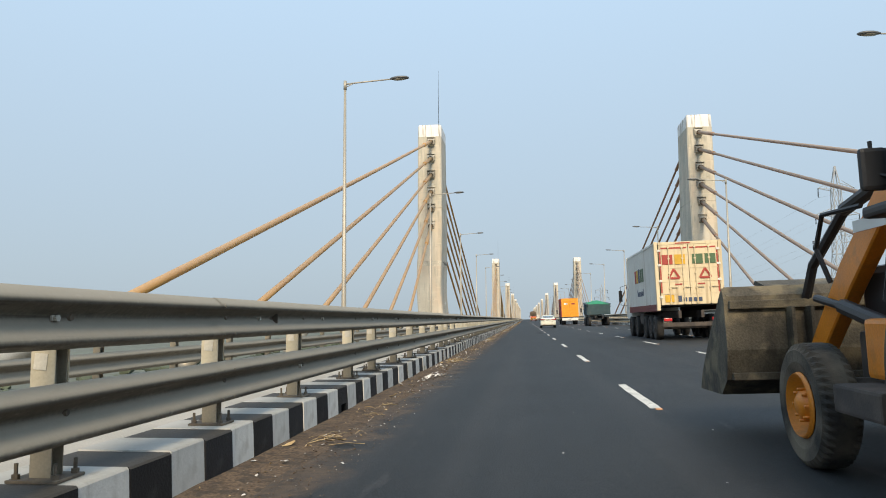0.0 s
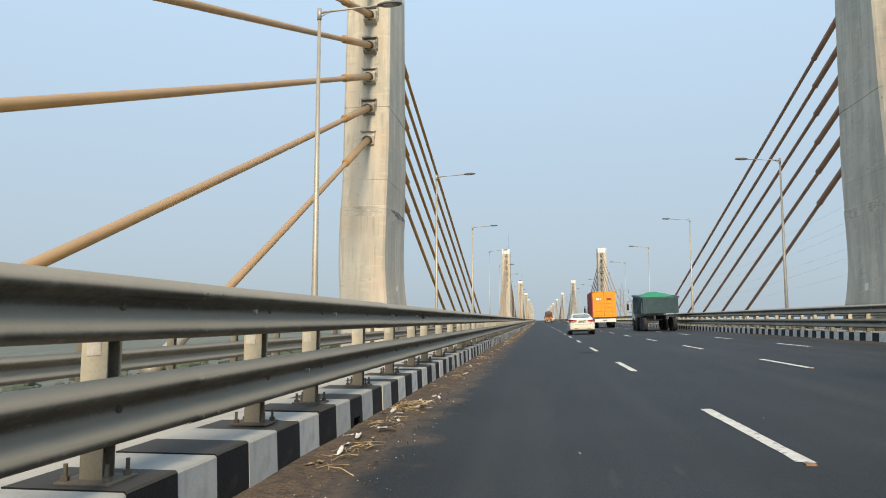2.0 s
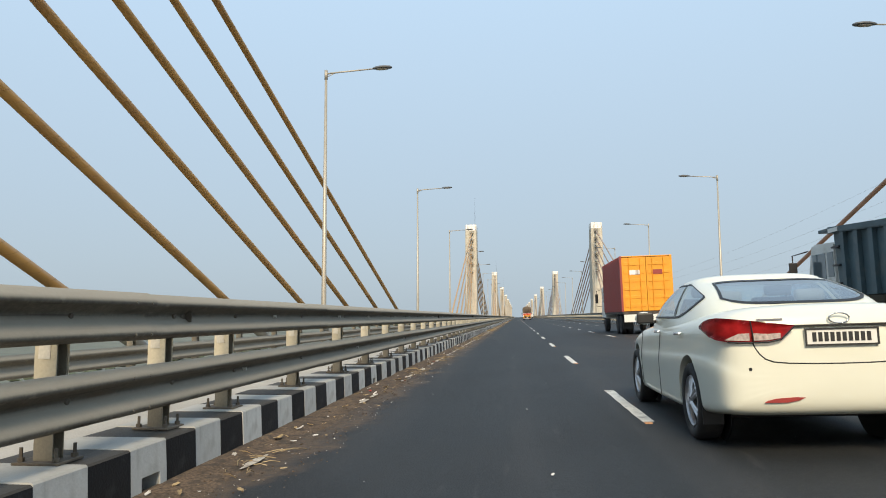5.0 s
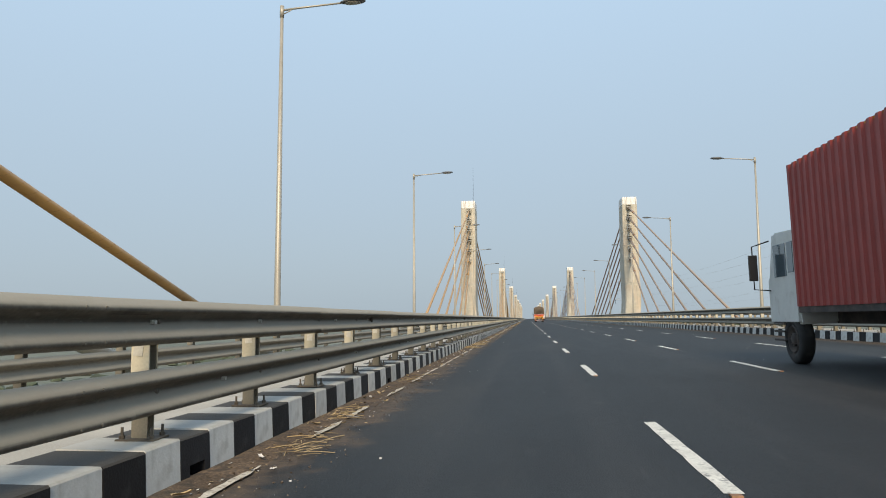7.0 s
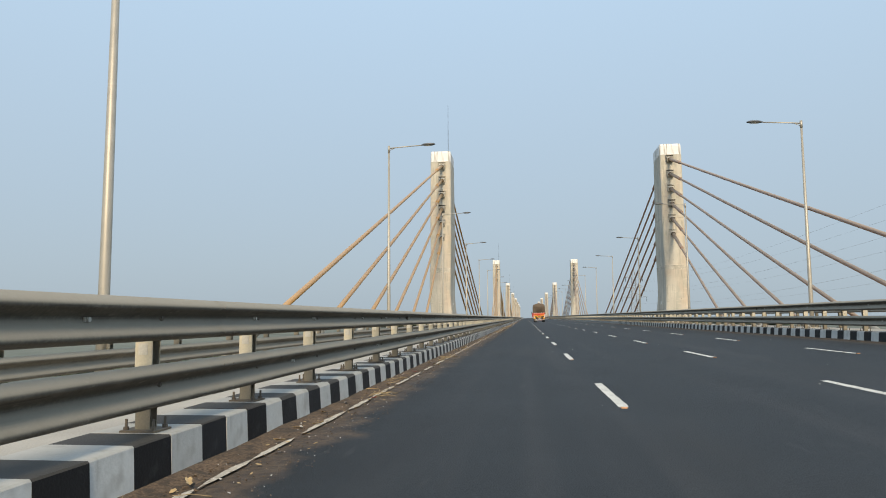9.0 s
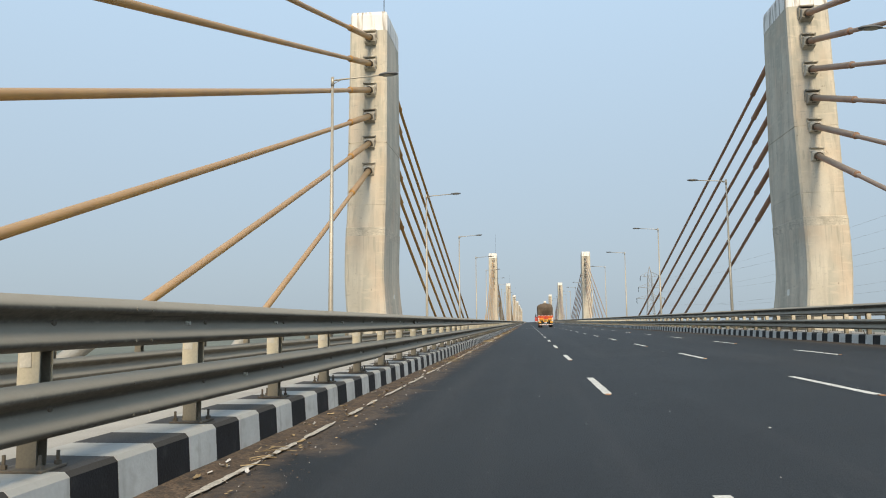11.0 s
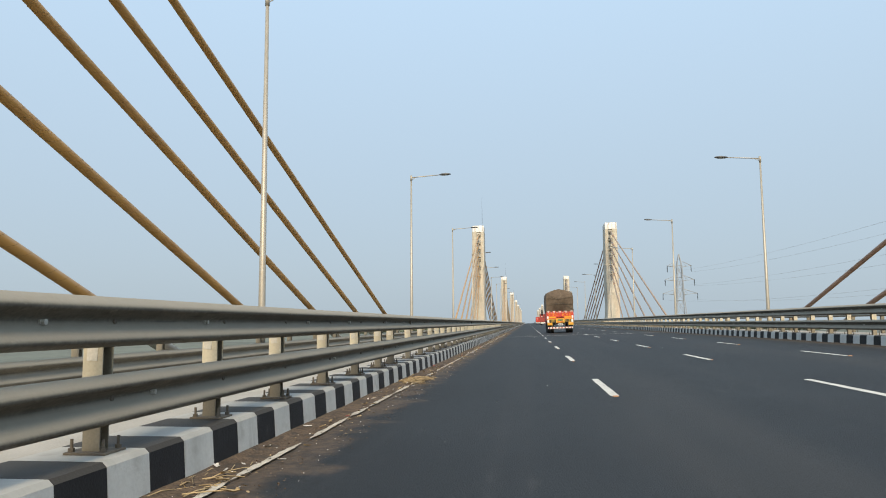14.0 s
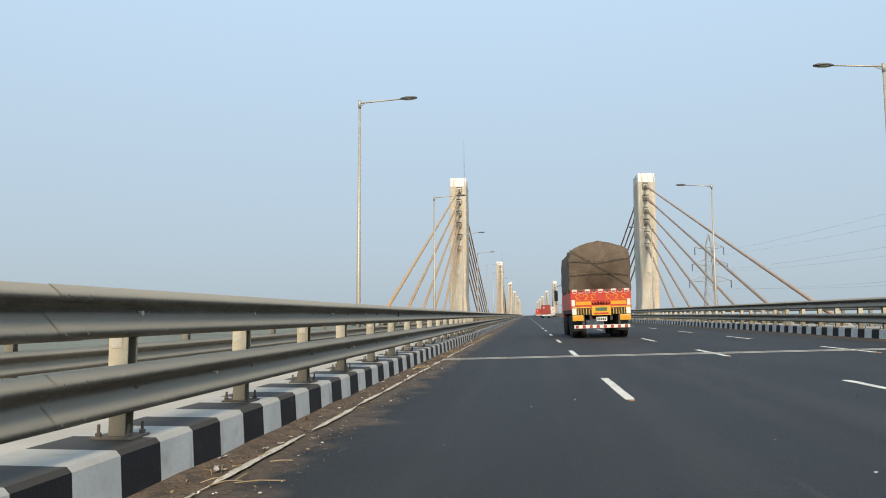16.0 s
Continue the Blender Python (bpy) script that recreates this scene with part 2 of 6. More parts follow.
WHITE_CAR = mat("white_car_paint", (0.73, 0.735, 0.625), 0.3, var=0.02, grain=0, bump=0, coat=0.6, dirt=((0.6, 0.57, 0.5), 2.0, 0.6, 0.9, 0.35))
GLASS = mat("tinted_glass", (0.075, 0.105, 0.12), 0.06, var=0.1, scale=1.5, grain=0, bump=0, spec=0.8)
SEAT = mat("pale_seat_cloth", (0.36, 0.33, 0.28), 0.9, var=0.15, scale=6)
CABIN = mat("dark_cabin_trim", (0.025, 0.025, 0.027), 0.8, var=0.15, scale=6)
CAR_GLASS = bpy.data.materials.new("car_glass")
CAR_GLASS.use_nodes = True
gn, gl = CAR_GLASS.node_tree.nodes, CAR_GLASS.node_tree.links
clear, gloss, mixer, edge = gn.new("ShaderNodeBsdfTransparent"), gn.new("ShaderNodeBsdfGlossy"), gn.new("ShaderNodeMixShader"), gn.new("ShaderNodeLayerWeight")
clear.inputs["Color"].default_value, gloss.inputs["Roughness"].default_value, edge.inputs["Blend"].default_value = (0.7, 0.81, 0.86, 1), 0.03, 0.32
gl.new(edge.outputs["Facing"], mixer.inputs[0])
gl.new(clear.outputs[0], mixer.inputs[1])
gl.new(gloss.outputs[0], mixer.inputs[2])
gl.new(mixer.outputs[0], gn["Material Output"].inputs["Surface"])
RED_LENS = mat("red_lens", (0.5, 0.02, 0.022), 0.18, var=0.3, scale=14, grain=0, bump=0, coat=0.5)
CLEAR_LENS = mat("clear_lens", (0.5, 0.41, 0.38), 0.2, var=0.45, scale=38, grain=0, bump=0, coat=0.5)
DULL_LENS = mat("dull_red_lens", (0.3, 0.035, 0.03), 0.45, var=0.2, scale=14, grain=0, bump=0)
RUBBER = mat("tyre_rubber", (0.022, 0.021, 0.02), 0.85, var=0.2, scale=6, bump=0.3, dirt=((0.09, 0.075, 0.06), 5, 0.5, 0.8, 0.6))
MUD_RUBBER = mat("muddy_rubber", (0.03, 0.028, 0.025), 0.9, var=0.25, scale=5, bump=0.4, dirt=((0.21, 0.175, 0.125), 3.0, 0.36, 0.66, 0.8))
ALLOY = mat("alloy_rim", (0.55, 0.55, 0.56), 0.3, 0.8, var=0.05, grain=0, bump=0)
CHROME = mat("chrome_trim", (0.6, 0.6, 0.6), 0.2, 0.9, var=0.03, grain=0, bump=0)
BLACK_TRIM = mat("black_trim", (0.012, 0.012, 0.013), 0.5, var=0.15, grain=0, bump=0)
PLATE_W = mat("plate_white", (0.72, 0.72, 0.68), 0.5, var=0.05, grain=0, bump=0)
INK = mat("black_bars", (0.02, 0.02, 0.02), 0.6, var=0.1, grain=0, bump=0)
BOX_WHITE = mat("container_white", (0.66, 0.65, 0.60), 0.6, var=0.08, scale=1.2, grain=0.08, bump=0.1, streak=((0.42, 0.36, 0.28), (5, 5, 0.25), 0.55, 0.8, 0.6))
BOX_CREAM = mat("container_cream", (0.66, 0.55, 0.36), 0.6, var=0.1, scale=1.5, grain=0.08, bump=0.1, streak=((0.36, 0.26, 0.15), (5, 5, 0.3), 0.52, 0.75, 0.7))
OXIDE = mat("oxide_red", (0.17, 0.035, 0.03), 0.7, var=0.2, scale=2, dirt=((0.12, 0.09, 0.07), 4, 0.55, 0.8, 0.6))
CHASSIS = mat("dusty_chassis", (0.06, 0.05, 0.045), 0.85, var=0.3, scale=3, dirt=((0.14, 0.11, 0.085), 4, 0.45, 0.75, 0.7))
SIGN_RED = mat("sign_red", (0.36, 0.05, 0.035), 0.6, var=0.15, scale=5)
SIGN_YELLOW = mat("sign_yellow", (0.62, 0.36, 0.03), 0.6, var=0.15, scale=5)
SIGN_GREEN = mat("sign_green", (0.07, 0.13, 0.06), 0.6, var=0.15, scale=5)
SIGN_BLUE = mat("sign_blue", (0.05, 0.07, 0.12), 0.6, var=0.15, scale=5)
LOADER = mat("loader_orange", (0.68, 0.22, 0.012), 0.45, var=0.1, scale=3, dirt=((0.22, 0.12, 0.05), 5, 0.55, 0.8, 0.7), coat=0.2)
BUCKET = mat("worn_bucket_steel", (0.075, 0.066, 0.048), 0.75, 0.1, var=0.4, scale=3, grain=0.35, bump=0.6, streak=((0.035, 0.03, 0.024), (9, 9, 1.2), 0.5, 0.62, 0.8), dirt=((0.21, 0.175, 0.11), 4, 0.5, 0.62, 0.75))
TARP = mat("brown_tarpaulin", (0.115, 0.085, 0.06), 0.85, var=0.25, scale=1.5, grain=0.2, grain_scale=20, bump=0.7, dirt=((0.2, 0.16, 0.12), 2.5, 0.5, 0.75, 0.5))
TRUCK_RED = mat("truck_red", (0.52, 0.045, 0.025), 0.5, var=0.12, scale=4, dirt=((0.2, 0.06, 0.04), 6, 0.6, 0.8, 0.5))
TRUCK_ORANGE = mat("truck_orange", (0.78, 0.32, 0.015), 0.5, var=0.1, scale=2, dirt=((0.45, 0.2, 0.04), 4, 0.6, 0.8, 0.5))
TRUCK_MAROON = mat("truck_maroon", (0.3, 0.045, 0.035), 0.55, var=0.12, scale=2)
TIPPER = mat("tipper_blue_grey", (0.055, 0.095, 0.11), 0.55, var=0.15, scale=2, dirt=((0.16, 0.16, 0.14), 3, 0.55, 0.8, 0.6))
GREEN_SHEET = mat("green_sheet", (0.03, 0.26, 0.13), 0.75, var=0.2, scale=4, bump=0.4)
CAB_WHITE = mat("cab_white", (0.62, 0.62, 0.58), 0.45, var=0.08, scale=3, dirt=((0.35, 0.3, 0.24), 4, 0.55, 0.8, 0.6))
STRAW = mat("dry_straw", (0.36, 0.265, 0.14), 0.85, var=0.3, scale=8, island=True, bump=0)
STONE = mat("grit", (0.13, 0.1, 0.075), 0.9, var=0.3, scale=8, island=True)
LITTER = mat("pale_litter", (0.55, 0.52, 0.48), 0.8, var=0.2, scale=20, island=True)
TOWER = mat("galvanised_tower", (0.42, 0.43, 0.44), 0.6, 0.2, var=0.1)
LAMP_GLASS = mat("lamp_glass", (0.3, 0.29, 0.25), 0.25, var=0.1, grain=0, bump=0)
STICKER = mat("white_reflective", (0.5, 0.48, 0.42), 0.4, var=0.08, scale=10)
STUD = mat("worn_amber_stud", (0.4, 0.2, 0.09), 0.6, var=0.3, scale=30, per_object=0.4)
AMBER = mat("amber_lens", (0.7, 0.3, 0.03), 0.3, var=0.1, grain=0, bump=0)
LEAF = mat("river_bank_trees", (0.07, 0.085, 0.055), 0.9, var=0.3, scale=0.2, island=True, bump=0)


# ---------------------------------------------------------------- mesh helpers
def obj(name, bm, material, parent=None, label="", smooth=False):
    me = bpy.data.meshes.new(name)
    bm.to_mesh(me)
    bm.free()
    if smooth:
        me.shade_smooth()
    me.materials.append(material)
    ob = new(name, me)
    ob.parent = parent
    return tagged(ob, label)


part = obj


def box(bm, lo, hi, bevel=0.0):
    c = [(a + b) / 2 for a, b in zip(lo, hi)]
    s = [b - a for a, b in zip(lo, hi)]
    r = bmesh.ops.create_cube(bm, size=1, matrix=Matrix.Translation(c) @ Matrix.Diagonal((*s, 1)))
    if bevel:
        edges = {e for v in r["verts"] for e in v.link_edges}
        bmesh.ops.bevel(bm, geom=list(edges), offset=bevel, segments=2, affect="EDGES", profile=0.6)
    return bm


def boxes(*pairs, bevel=0.0):
    bm = bmesh.new()
    for lo, hi in pairs:
        box(bm, lo, hi, bevel)
    return bm


def sheet(bm, profile, y0, y1, closed=False):
    """Profile of (x, z) drawn out along y."""
    a = [bm.verts.new((x, y0, z)) for x, z in profile]
    b = [bm.verts.new((x, y1, z)) for x, z in profile]
    n = len(profile)
    for i in range(n if closed else n - 1):
        j = (i + 1) % n
        bm.faces.new((a[i], b[i], b[j], a[j]))
    if closed:
        bm.faces.new(a)
        bm.faces.new(b[::-1])
    return bm


def prism(bm, outline, x0, x1):
    """Outline of (y, z) drawn out along x."""
    a = [bm.verts.new((x0, y, z)) for y, z in outline]
    b = [bm.verts.new((x1, y, z)) for y, z in outline]
    n = len(outline)
    bm.faces.new(a)
    bm.faces.new(b[::-1])
    for i in range(n):
        j = (i + 1) % n
        bm.faces.new((a[i], b[i], b[j], a[j]))
    bmesh.ops.recalc_face_normals(bm, faces=bm.faces)
    return bm


def tube(bm, points, radii, sides=10, caps=True):
    rings = []
    pts = [Vector(p) for p in points]
    if not hasattr(radii, "__len__"):
        radii = [radii] * len(pts)
    for i, p in enumerate(pts):
        d = (pts[min(i + 1, len(pts) - 1)] - pts[max(i - 1, 0)]).normalized()
        u = d.cross(Vector((0, 0, 1)) if abs(d.z) < 0.95 else Vector((1, 0, 0))).normalized()
        w = d.cross(u)
        rings.append([bm.verts.new(p + (u * math.cos(k * math.tau / sides) + w * math.sin(k * math.tau / sides)) * radii[i]) for k in range(sides)])
    for a, b in zip(rings, rings[1:]):
        for k in range(sides):
            j = (k + 1) % sides
            bm.faces.new((a[k], a[j], b[j], b[k]))
    if caps:
        bm.faces.new(rings[0][::-1])
        bm.faces.new(rings[-1])
    return bm


def loft(bm, rings, caps=True):
    vs = [[bm.verts.new(p) for p in r] for r in rings]
    n = len(vs[0])
    for a, b in zip(vs, vs[1:]):
        for k in range(n):
            j = (k + 1) % n
            bm.faces.new((a[k], a[j], b[j], b[k]))
    if caps:
        bm.faces.new(vs[0][::-1])
        bm.faces.new(vs[-1])
    bmesh.ops.recalc_face_normals(bm, faces=bm.faces)
    return bm


def thing(name, label, category, group="", m=None):
    e = new(name)
    e.empty_display_size = 0.2
    if m is not None:
        e.matrix_basis = m
    return tagged(e, label, category, group)


def shared(name, data, parent, m, label=""):
    ob = new(name, data)
    ob.parent = parent
    ob.matrix_basis = m
    return tagged(ob, label)


def mesh_of(name, bm, material):
    me = bpy.data.meshes.new(name)
    bm.to_mesh(me)
    bm.free()
    me.materials.append(material)
    return me


# ---------------------------------------------------------------- bridge deck
FALL = 0.026                       # crossfall of the carriageway, rising to the offside
KL, KR = -2.4, 10.5                # faces of the two kerbs
Y0, Y1 = -40.0, 1400.0             # ends of the deck
PYLON_Y = [63.9 + 144 * k + (0.4 if k == 1 else 0) for k in range(-1, 9)]
PX_L, PX_R = -8.4, 15.0
RISE = FALL * (KR - KL)


def road_z(x):
    return FALL * x


bm = bmesh.new()
sheet(bm, [(KL - 0.1, road_z(KL - 0.1) - 0.25), (KL - 0.1, road_z(KL - 0.1)), (KR + 0.1, road_z(KR + 0.1)), (KR + 0.1, road_z(KR + 0.1) - 0.25)], Y0, Y1, True)
bmesh.ops.recalc_face_normals(bm, faces=bm.faces)
tagged(obj("road", bm, ASPHALT), "dark grey asphalt carriageway with four lanes", "road", kind="structure")
FOOT_L = 0.1
FOOT_R = 0.22 + RISE
for name, x0, x1, z in (("footpath_nearside", -7.1, KL - 0.62, FOOT_L), ("footpath_offside", KR + 0.62, 13.9, FOOT_R)):
    ob = obj(name, boxes(((x0, Y0, z - 0.35), (x1, Y1, z))), PATH)
    tagged(ob, "dusty pale concrete footpath behind the guard rail", "footpath", kind="structure")
ob = obj("bridge_deck", boxes(((-7.1, Y0, -2.6), (13.9, Y1, -0.36))), CONCRETE)
tagged(ob, "grey concrete box girder under the road", "bridge deck", kind="structure")

bm = bmesh.new()
sheet(bm, [(-4500, -14), (4500, -14)], -1000, 4900)
tagged(obj("ground", bm, GROUND), "hazy grey-green river plain below the bridge", "ground", kind="structure")

# expansion joints across the road at mid span
for k in range(-1, 3):
    y = 278.9 + 288 * k
    joint = thing("expansion_joint", "pale dusty steel expansion joint across the road", "expansion joint", "expansion joints")
    for dy in (-0.32, 0.1):
        bm = bmesh.new()
        sheet(bm, [(KL + 0.02, road_z(KL) + 0.006), (KR - 0.02, road_z(KR) + 0.006)], y + dy, y + dy + 0.2)
        part("nosing", bm, PATH, joint, "pale concrete nosing strip")
    bm = bmesh.new()
    sheet(bm, [(KL + 0.02, road_z(KL) + 0.003), (KR - 0.02, road_z(KR) + 0.003)], y - 0.12, y + 0.1)
    part("seal", bm, BLACK_TRIM, joint, "black rubber seal")

# lane dashes, 3 m long every 9 m, with a stud at the near end
bm = bmesh.new()
prism(bm, [(-0.04, 0.0), (-0.028, 0.012), (0.028, 0.012), (0.04, 0.0)], -0.035, 0.035)
ME_STUD = mesh_of("road_stud", bm, STUD)
DASH_Y = 142.15
lines = tagged(new("lane_markings"), "worn white dashed lane lines on the asphalt", "road marking", kind="structure")
rng = random.Random(5)
for x, off in ((1.27, 0.0), (4.53, 0.1), (7.75, 0.2)):
    for k in range(-16, 50):
        y = DASH_Y + 9 * k
        if x > 4:
            y -= float(np.interp(y, (125, 145, 200), (0.0, 0.5, 1.2)))
        y += off + float(np.interp(y, (60, 82, 116, 134, 143, 161, 206, 243), (1.35, 0.85, 0.55, 0.08, 0.05, 1.0, 1.2, 1.58)))
        bm = bmesh.new()
        n = 10
        lft = [bm.verts.new((x - 0.06 + rng.uniform(-0.008, 0.008), y + 3 * i / n + rng.uniform(-0.03, 0.03), road_z(x - 0.075) + 0.004)) for i in range(n + 1)]
        rgt = [bm.verts.new((x + 0.06 + rng.uniform(-0.008, 0.008), y + 3 * i / n + rng.uniform(-0.03, 0.03), road_z(x + 0.075) + 0.004)) for i in range(n + 1)]
        for i in range(n):
            bm.faces.new((lft[i], rgt[i], rgt[i + 1], lft[i + 1]))
        part("dash", bm, PAINT, lines)
        shared("road_stud", ME_STUD, lines, pose(x + rng.uniform(-0.02, 0.02), y - 0.08, road_z(x)), "worn amber road stud")

# ragged edge line, half lost under dust; hardly any of it is left on the first spans
y = 40.0
while y < 300:
    kept = float(np.interp(y, (40, 75, 110, 122), (0.06, 0.2, 0.5, 1.0)))
    ln = rng.uniform(0.5, 1.6) * (0.35 + kept)
    bm = bmesh.new()
    n = max(5, int(ln / 0.09))
    pair = []
    for i in range(n + 1):
        yy = y + ln * i / n
        mid = -2.035 + 0.028 * noise.noise(Vector((yy * 0.55, 4, 2)))
        end = min(1.0, 4.0 * i / n + 0.15, 4.0 * (n - i) / n + 0.15)
        half = 0.034 * end * (1 + 0.35 * noise.noise(Vector((yy * 1.7, 1, 8))))
        half = max(0.006, half)
        x0, x1 = mid - half + rng.uniform(-0.012, 0.012), mid + half + rng.uniform(-0.006, 0.006)
        pair.append((bm.verts.new((x0, yy, road_z(x0) + 0.019)), bm.verts.new((max(x1, x0 + 0.008), yy, road_z(x1) + 0.019))))
    for (a, b), (c, d) in zip(pair, pair[1:]):
        bm.faces.new((a, b, d, c))
    part("edge_line", bm, EDGE_PAINT, lines)
    y += ln + rng.choice((0.03, 0.06, 0.1, 0.25, 0.5)) / kept ** 1.3


def dust_strip(name, x_kerb, side, width, label):
    """Uneven bank of dust that thins out away from the kerb."""
    bm = bmesh.new()
    rows = []
    n = 700
    for i in range(n + 1):
        yy = -8 + 420 * i / n
        w = width * float(np.interp(yy, (70, 120), (1.15, 0.85))) * (1 + 0.35 * noise.noise(Vector((yy * 0.35, 3, 1))) + 0.3 * noise.noise(Vector((yy * 2.1, 7, 2))))
        row = []
        for f, h in ((0, 0.035), (0.25, 0.03), (0.5, 0.016), (0.8, 0.006), (1.0, -0.008)):
            xx = x_kerb + side * w * f
            hh = h * (1 + 0.7 * noise.noise(Vector((yy * 3, f * 6, 5))))
            row.append(bm.verts.new((xx, yy, road_z(xx) + hh + 0.002)))
        rows.append(row)
    for a, b in zip(rows, rows[1:]):
        for i in range(4):
            bm.faces.new((a[i], a[i + 1], b[i + 1], b[i]))
    bmesh.ops.recalc_face_normals(bm, faces=bm.faces)
    ob = obj(name, bm, DUST, smooth=True)
    return tagged(ob, label, "dust", kind="stuff")


dust_strip("roadside_dust", KL, 1, 0.42, "brown dust and grit banked against the kerb")
dust_strip("roadside_dust", KR, -1, 0.2, "brown dust and grit banked against the far kerb")

# ---------------------------------------------------------------- guard rails
W_PROFILE = [(0.012, 0.318), (0.026, 0.314), (0.066, 0.278), (0.08, 0.262), (0.084, 0.248), (0.08, 0.236), (0.073, 0.2285), (0.069, 0.2255), (0.019, 0.1895), (0.014, 0.186), (0.003, 0.175), (0.0, 0.162), (0.003, 0.15), (0.012, 0.138), (0.016, 0.1335), (0.063, 0.0815), (0.067, 0.077), (0.08, 0.06), (0.084, 0.046), (0.081, 0.034), (0.072, 0.025), (0.026, 0.004), (0.012, 0.0)]


KERB_TOP = 0.26
DENTS = [(220.45, 0.045, 0.075), (124.3, 0.02, 0.03), (182.0, 0.03, 0.04)]     # where the lower nearside beam was struck


def w_beam(y0, y1, x, z, side, wob):
    """One corrugated beam; side +1 bulges towards +x."""
    bm = bmesh.new()
    pts = [(x + side * d * 1.14, z + h) for d, h in W_PROFILE]
    back = [(x + side * (d * 1.14 - 0.004), z + h) for d, h in reversed(W_PROFILE)]
    sheet(bm, pts + back, y0, y1)
    for v in bm.verts:
        v.co.z += wob * (1 if v.co.y > (y0 + y1) / 2 else -1)
    dents = [d for d in DENTS if side > 0 and x > -4 and abs(z - KERB_TOP - 0.175) < 0.05 and y0 < d[0] < y1]
    if dents:
        along = [e for e in bm.edges if abs(e.verts[0].co.y - e.verts[1].co.y) > 1]
        bmesh.ops.subdivide_edges(bm, edges=along, cuts=40)
        for dy, deep, curl in dents:
            for v in bm.verts:
                g = math.exp(-((v.co.y - dy) / 0.42) ** 2)
                low = max(0.0, 1 - (v.co.z - z) / 0.2)
                v.co.x -= deep * g * (0.5 + low)
                v.co.z += curl * g * low
    bmesh.ops.recalc_face_normals(bm, faces=bm.faces)
    return bm


def i_post(h):
    """H-section post with a spacer block, standing at the origin."""
    bm = bmesh.new()
    box(bm, (-0.006, -0.043, 0), (0.006, 0.043, h))
    box(bm, (-0.058, -0.05, 0), (0.058, -0.043, h))
    box(bm, (-0.058, 0.043, 0), (0.058, 0.05, h))
    return bm


def base_plate():
    bm = boxes(((-0.14, -0.12, 0), (0.14, 0.12, 0.016)), bevel=0.004)
    for sx in (-1, 1):
        for sy in (-1, 1):
            tube(bm, [(sx * 0.105, sy * 0.085, 0.016), (sx * 0.105, sy * 0.085, 0.095)], 0.01, 6)
            tube(bm, [(sx * 0.105, sy * 0.085, 0.016), (sx * 0.105, sy * 0.085, 0.04)], 0.02, 6)
    return bm


POST_H = 0.98
ME_POST = mesh_of("post", i_post(POST_H), POST)
# spacer: two plates clasping the post, open towards the road
ME_SPACER = mesh_of("spacer", boxes(((-0.07, -0.06, 0), (0.066, -0.0515, 0.34)), ((-0.07, 0.0515, 0), (0.066, 0.06, 0.34)), bevel=0.003), SPACER)
ME_PLATE = mesh_of("base_plate", base_plate(), PLATE_STEEL)
ME_STICKER = mesh_of("sticker", boxes(((-0.036, -0.004, -0.042), (0.036, 0.0, 0.042))), STICKER)
bm = bmesh.new()
for dy in (-0.1, 0.1):
    for z in (0.04, 0.25):
        tube(bm, [(0.07, dy, z), (0.101, dy, z)], 0.011, 6)
ME_BOLTS = mesh_of("splice_bolts", bm, STEEL)
bm = bmesh.new()
tube(bm, [(-0.002, 0, 0), (0.016, 0, 0)], [0.024, 0.017], 8)
ME_BOLT = mesh_of("bolt", bm, PLATE_STEEL)
bm = bmesh.new()
tube(bm, [(0.0, 0, 0), (0.03, 0, 0)], 0.018, 6)
box(bm, (0.0, -0.025, -0.014), (0.012, 0.025, 0.014))
ME_REFLECT = mesh_of("reflector", bm, STICKER)


bm = bmesh.new()
prism(bm, [(-0.045, 0.0), (0.035, 0.042), (0.035, -0.042)], 0.0, 0.006)
prism(bm, [(0.031, 0.042), (0.031, -0.042), (0.035, -0.042), (0.035, 0.042)], 0.007, 0.055)
ME_DELINEATOR = mesh_of("delineator", bm, PLATE_STEEL)


# posts of the nearside rail whose places are known; two metres apart between them
KNOWN_POSTS = [-8.5, 3.51, 5.47, 7.48, 9.85, 11.39, 13.31, 19.09, 20.96, 22.27, 26.17, 27.7, 33.36, 35.27, 36.59, 41.91, 43.26, 49.17, 50.36, 51.64, 55.32, 56.89, 58.75,
               62.91, 64.93, 66.54, 68.08, 70.97, 72.32, 73.91, 76.69, 77.95, 79.13, 81.17, 83.29, 114.97, 116.79, 122.81, 124.61, 127.1, 130.69, 132.51, 134.05, 138.71,
               140.66, 146.97, 148.92, 150.95, 154.95, 157.12, 158.84, 160.77, 199.96, 201.58, 203.98, 205.8, 209.38, 211.46, 213.57, 218.77, 221.02, 222.46, 224.28,
               229.35, 230.97, 236.37, 237.57, 239.7, 241.63, 243.55, 246.57, 248.42, 250.31, 257.42, 258.93, 265.35, 267.37, 269.29, 271.08, 273.08, 300]
NEAR_POSTS = []
for lo, hi in zip(KNOWN_POSTS, KNOWN_POSTS[1:]):
    n = max(1, round((hi - lo) / 1.98))
    NEAR_POSTS += [lo + (hi - lo) * i / n for i in range(n)]


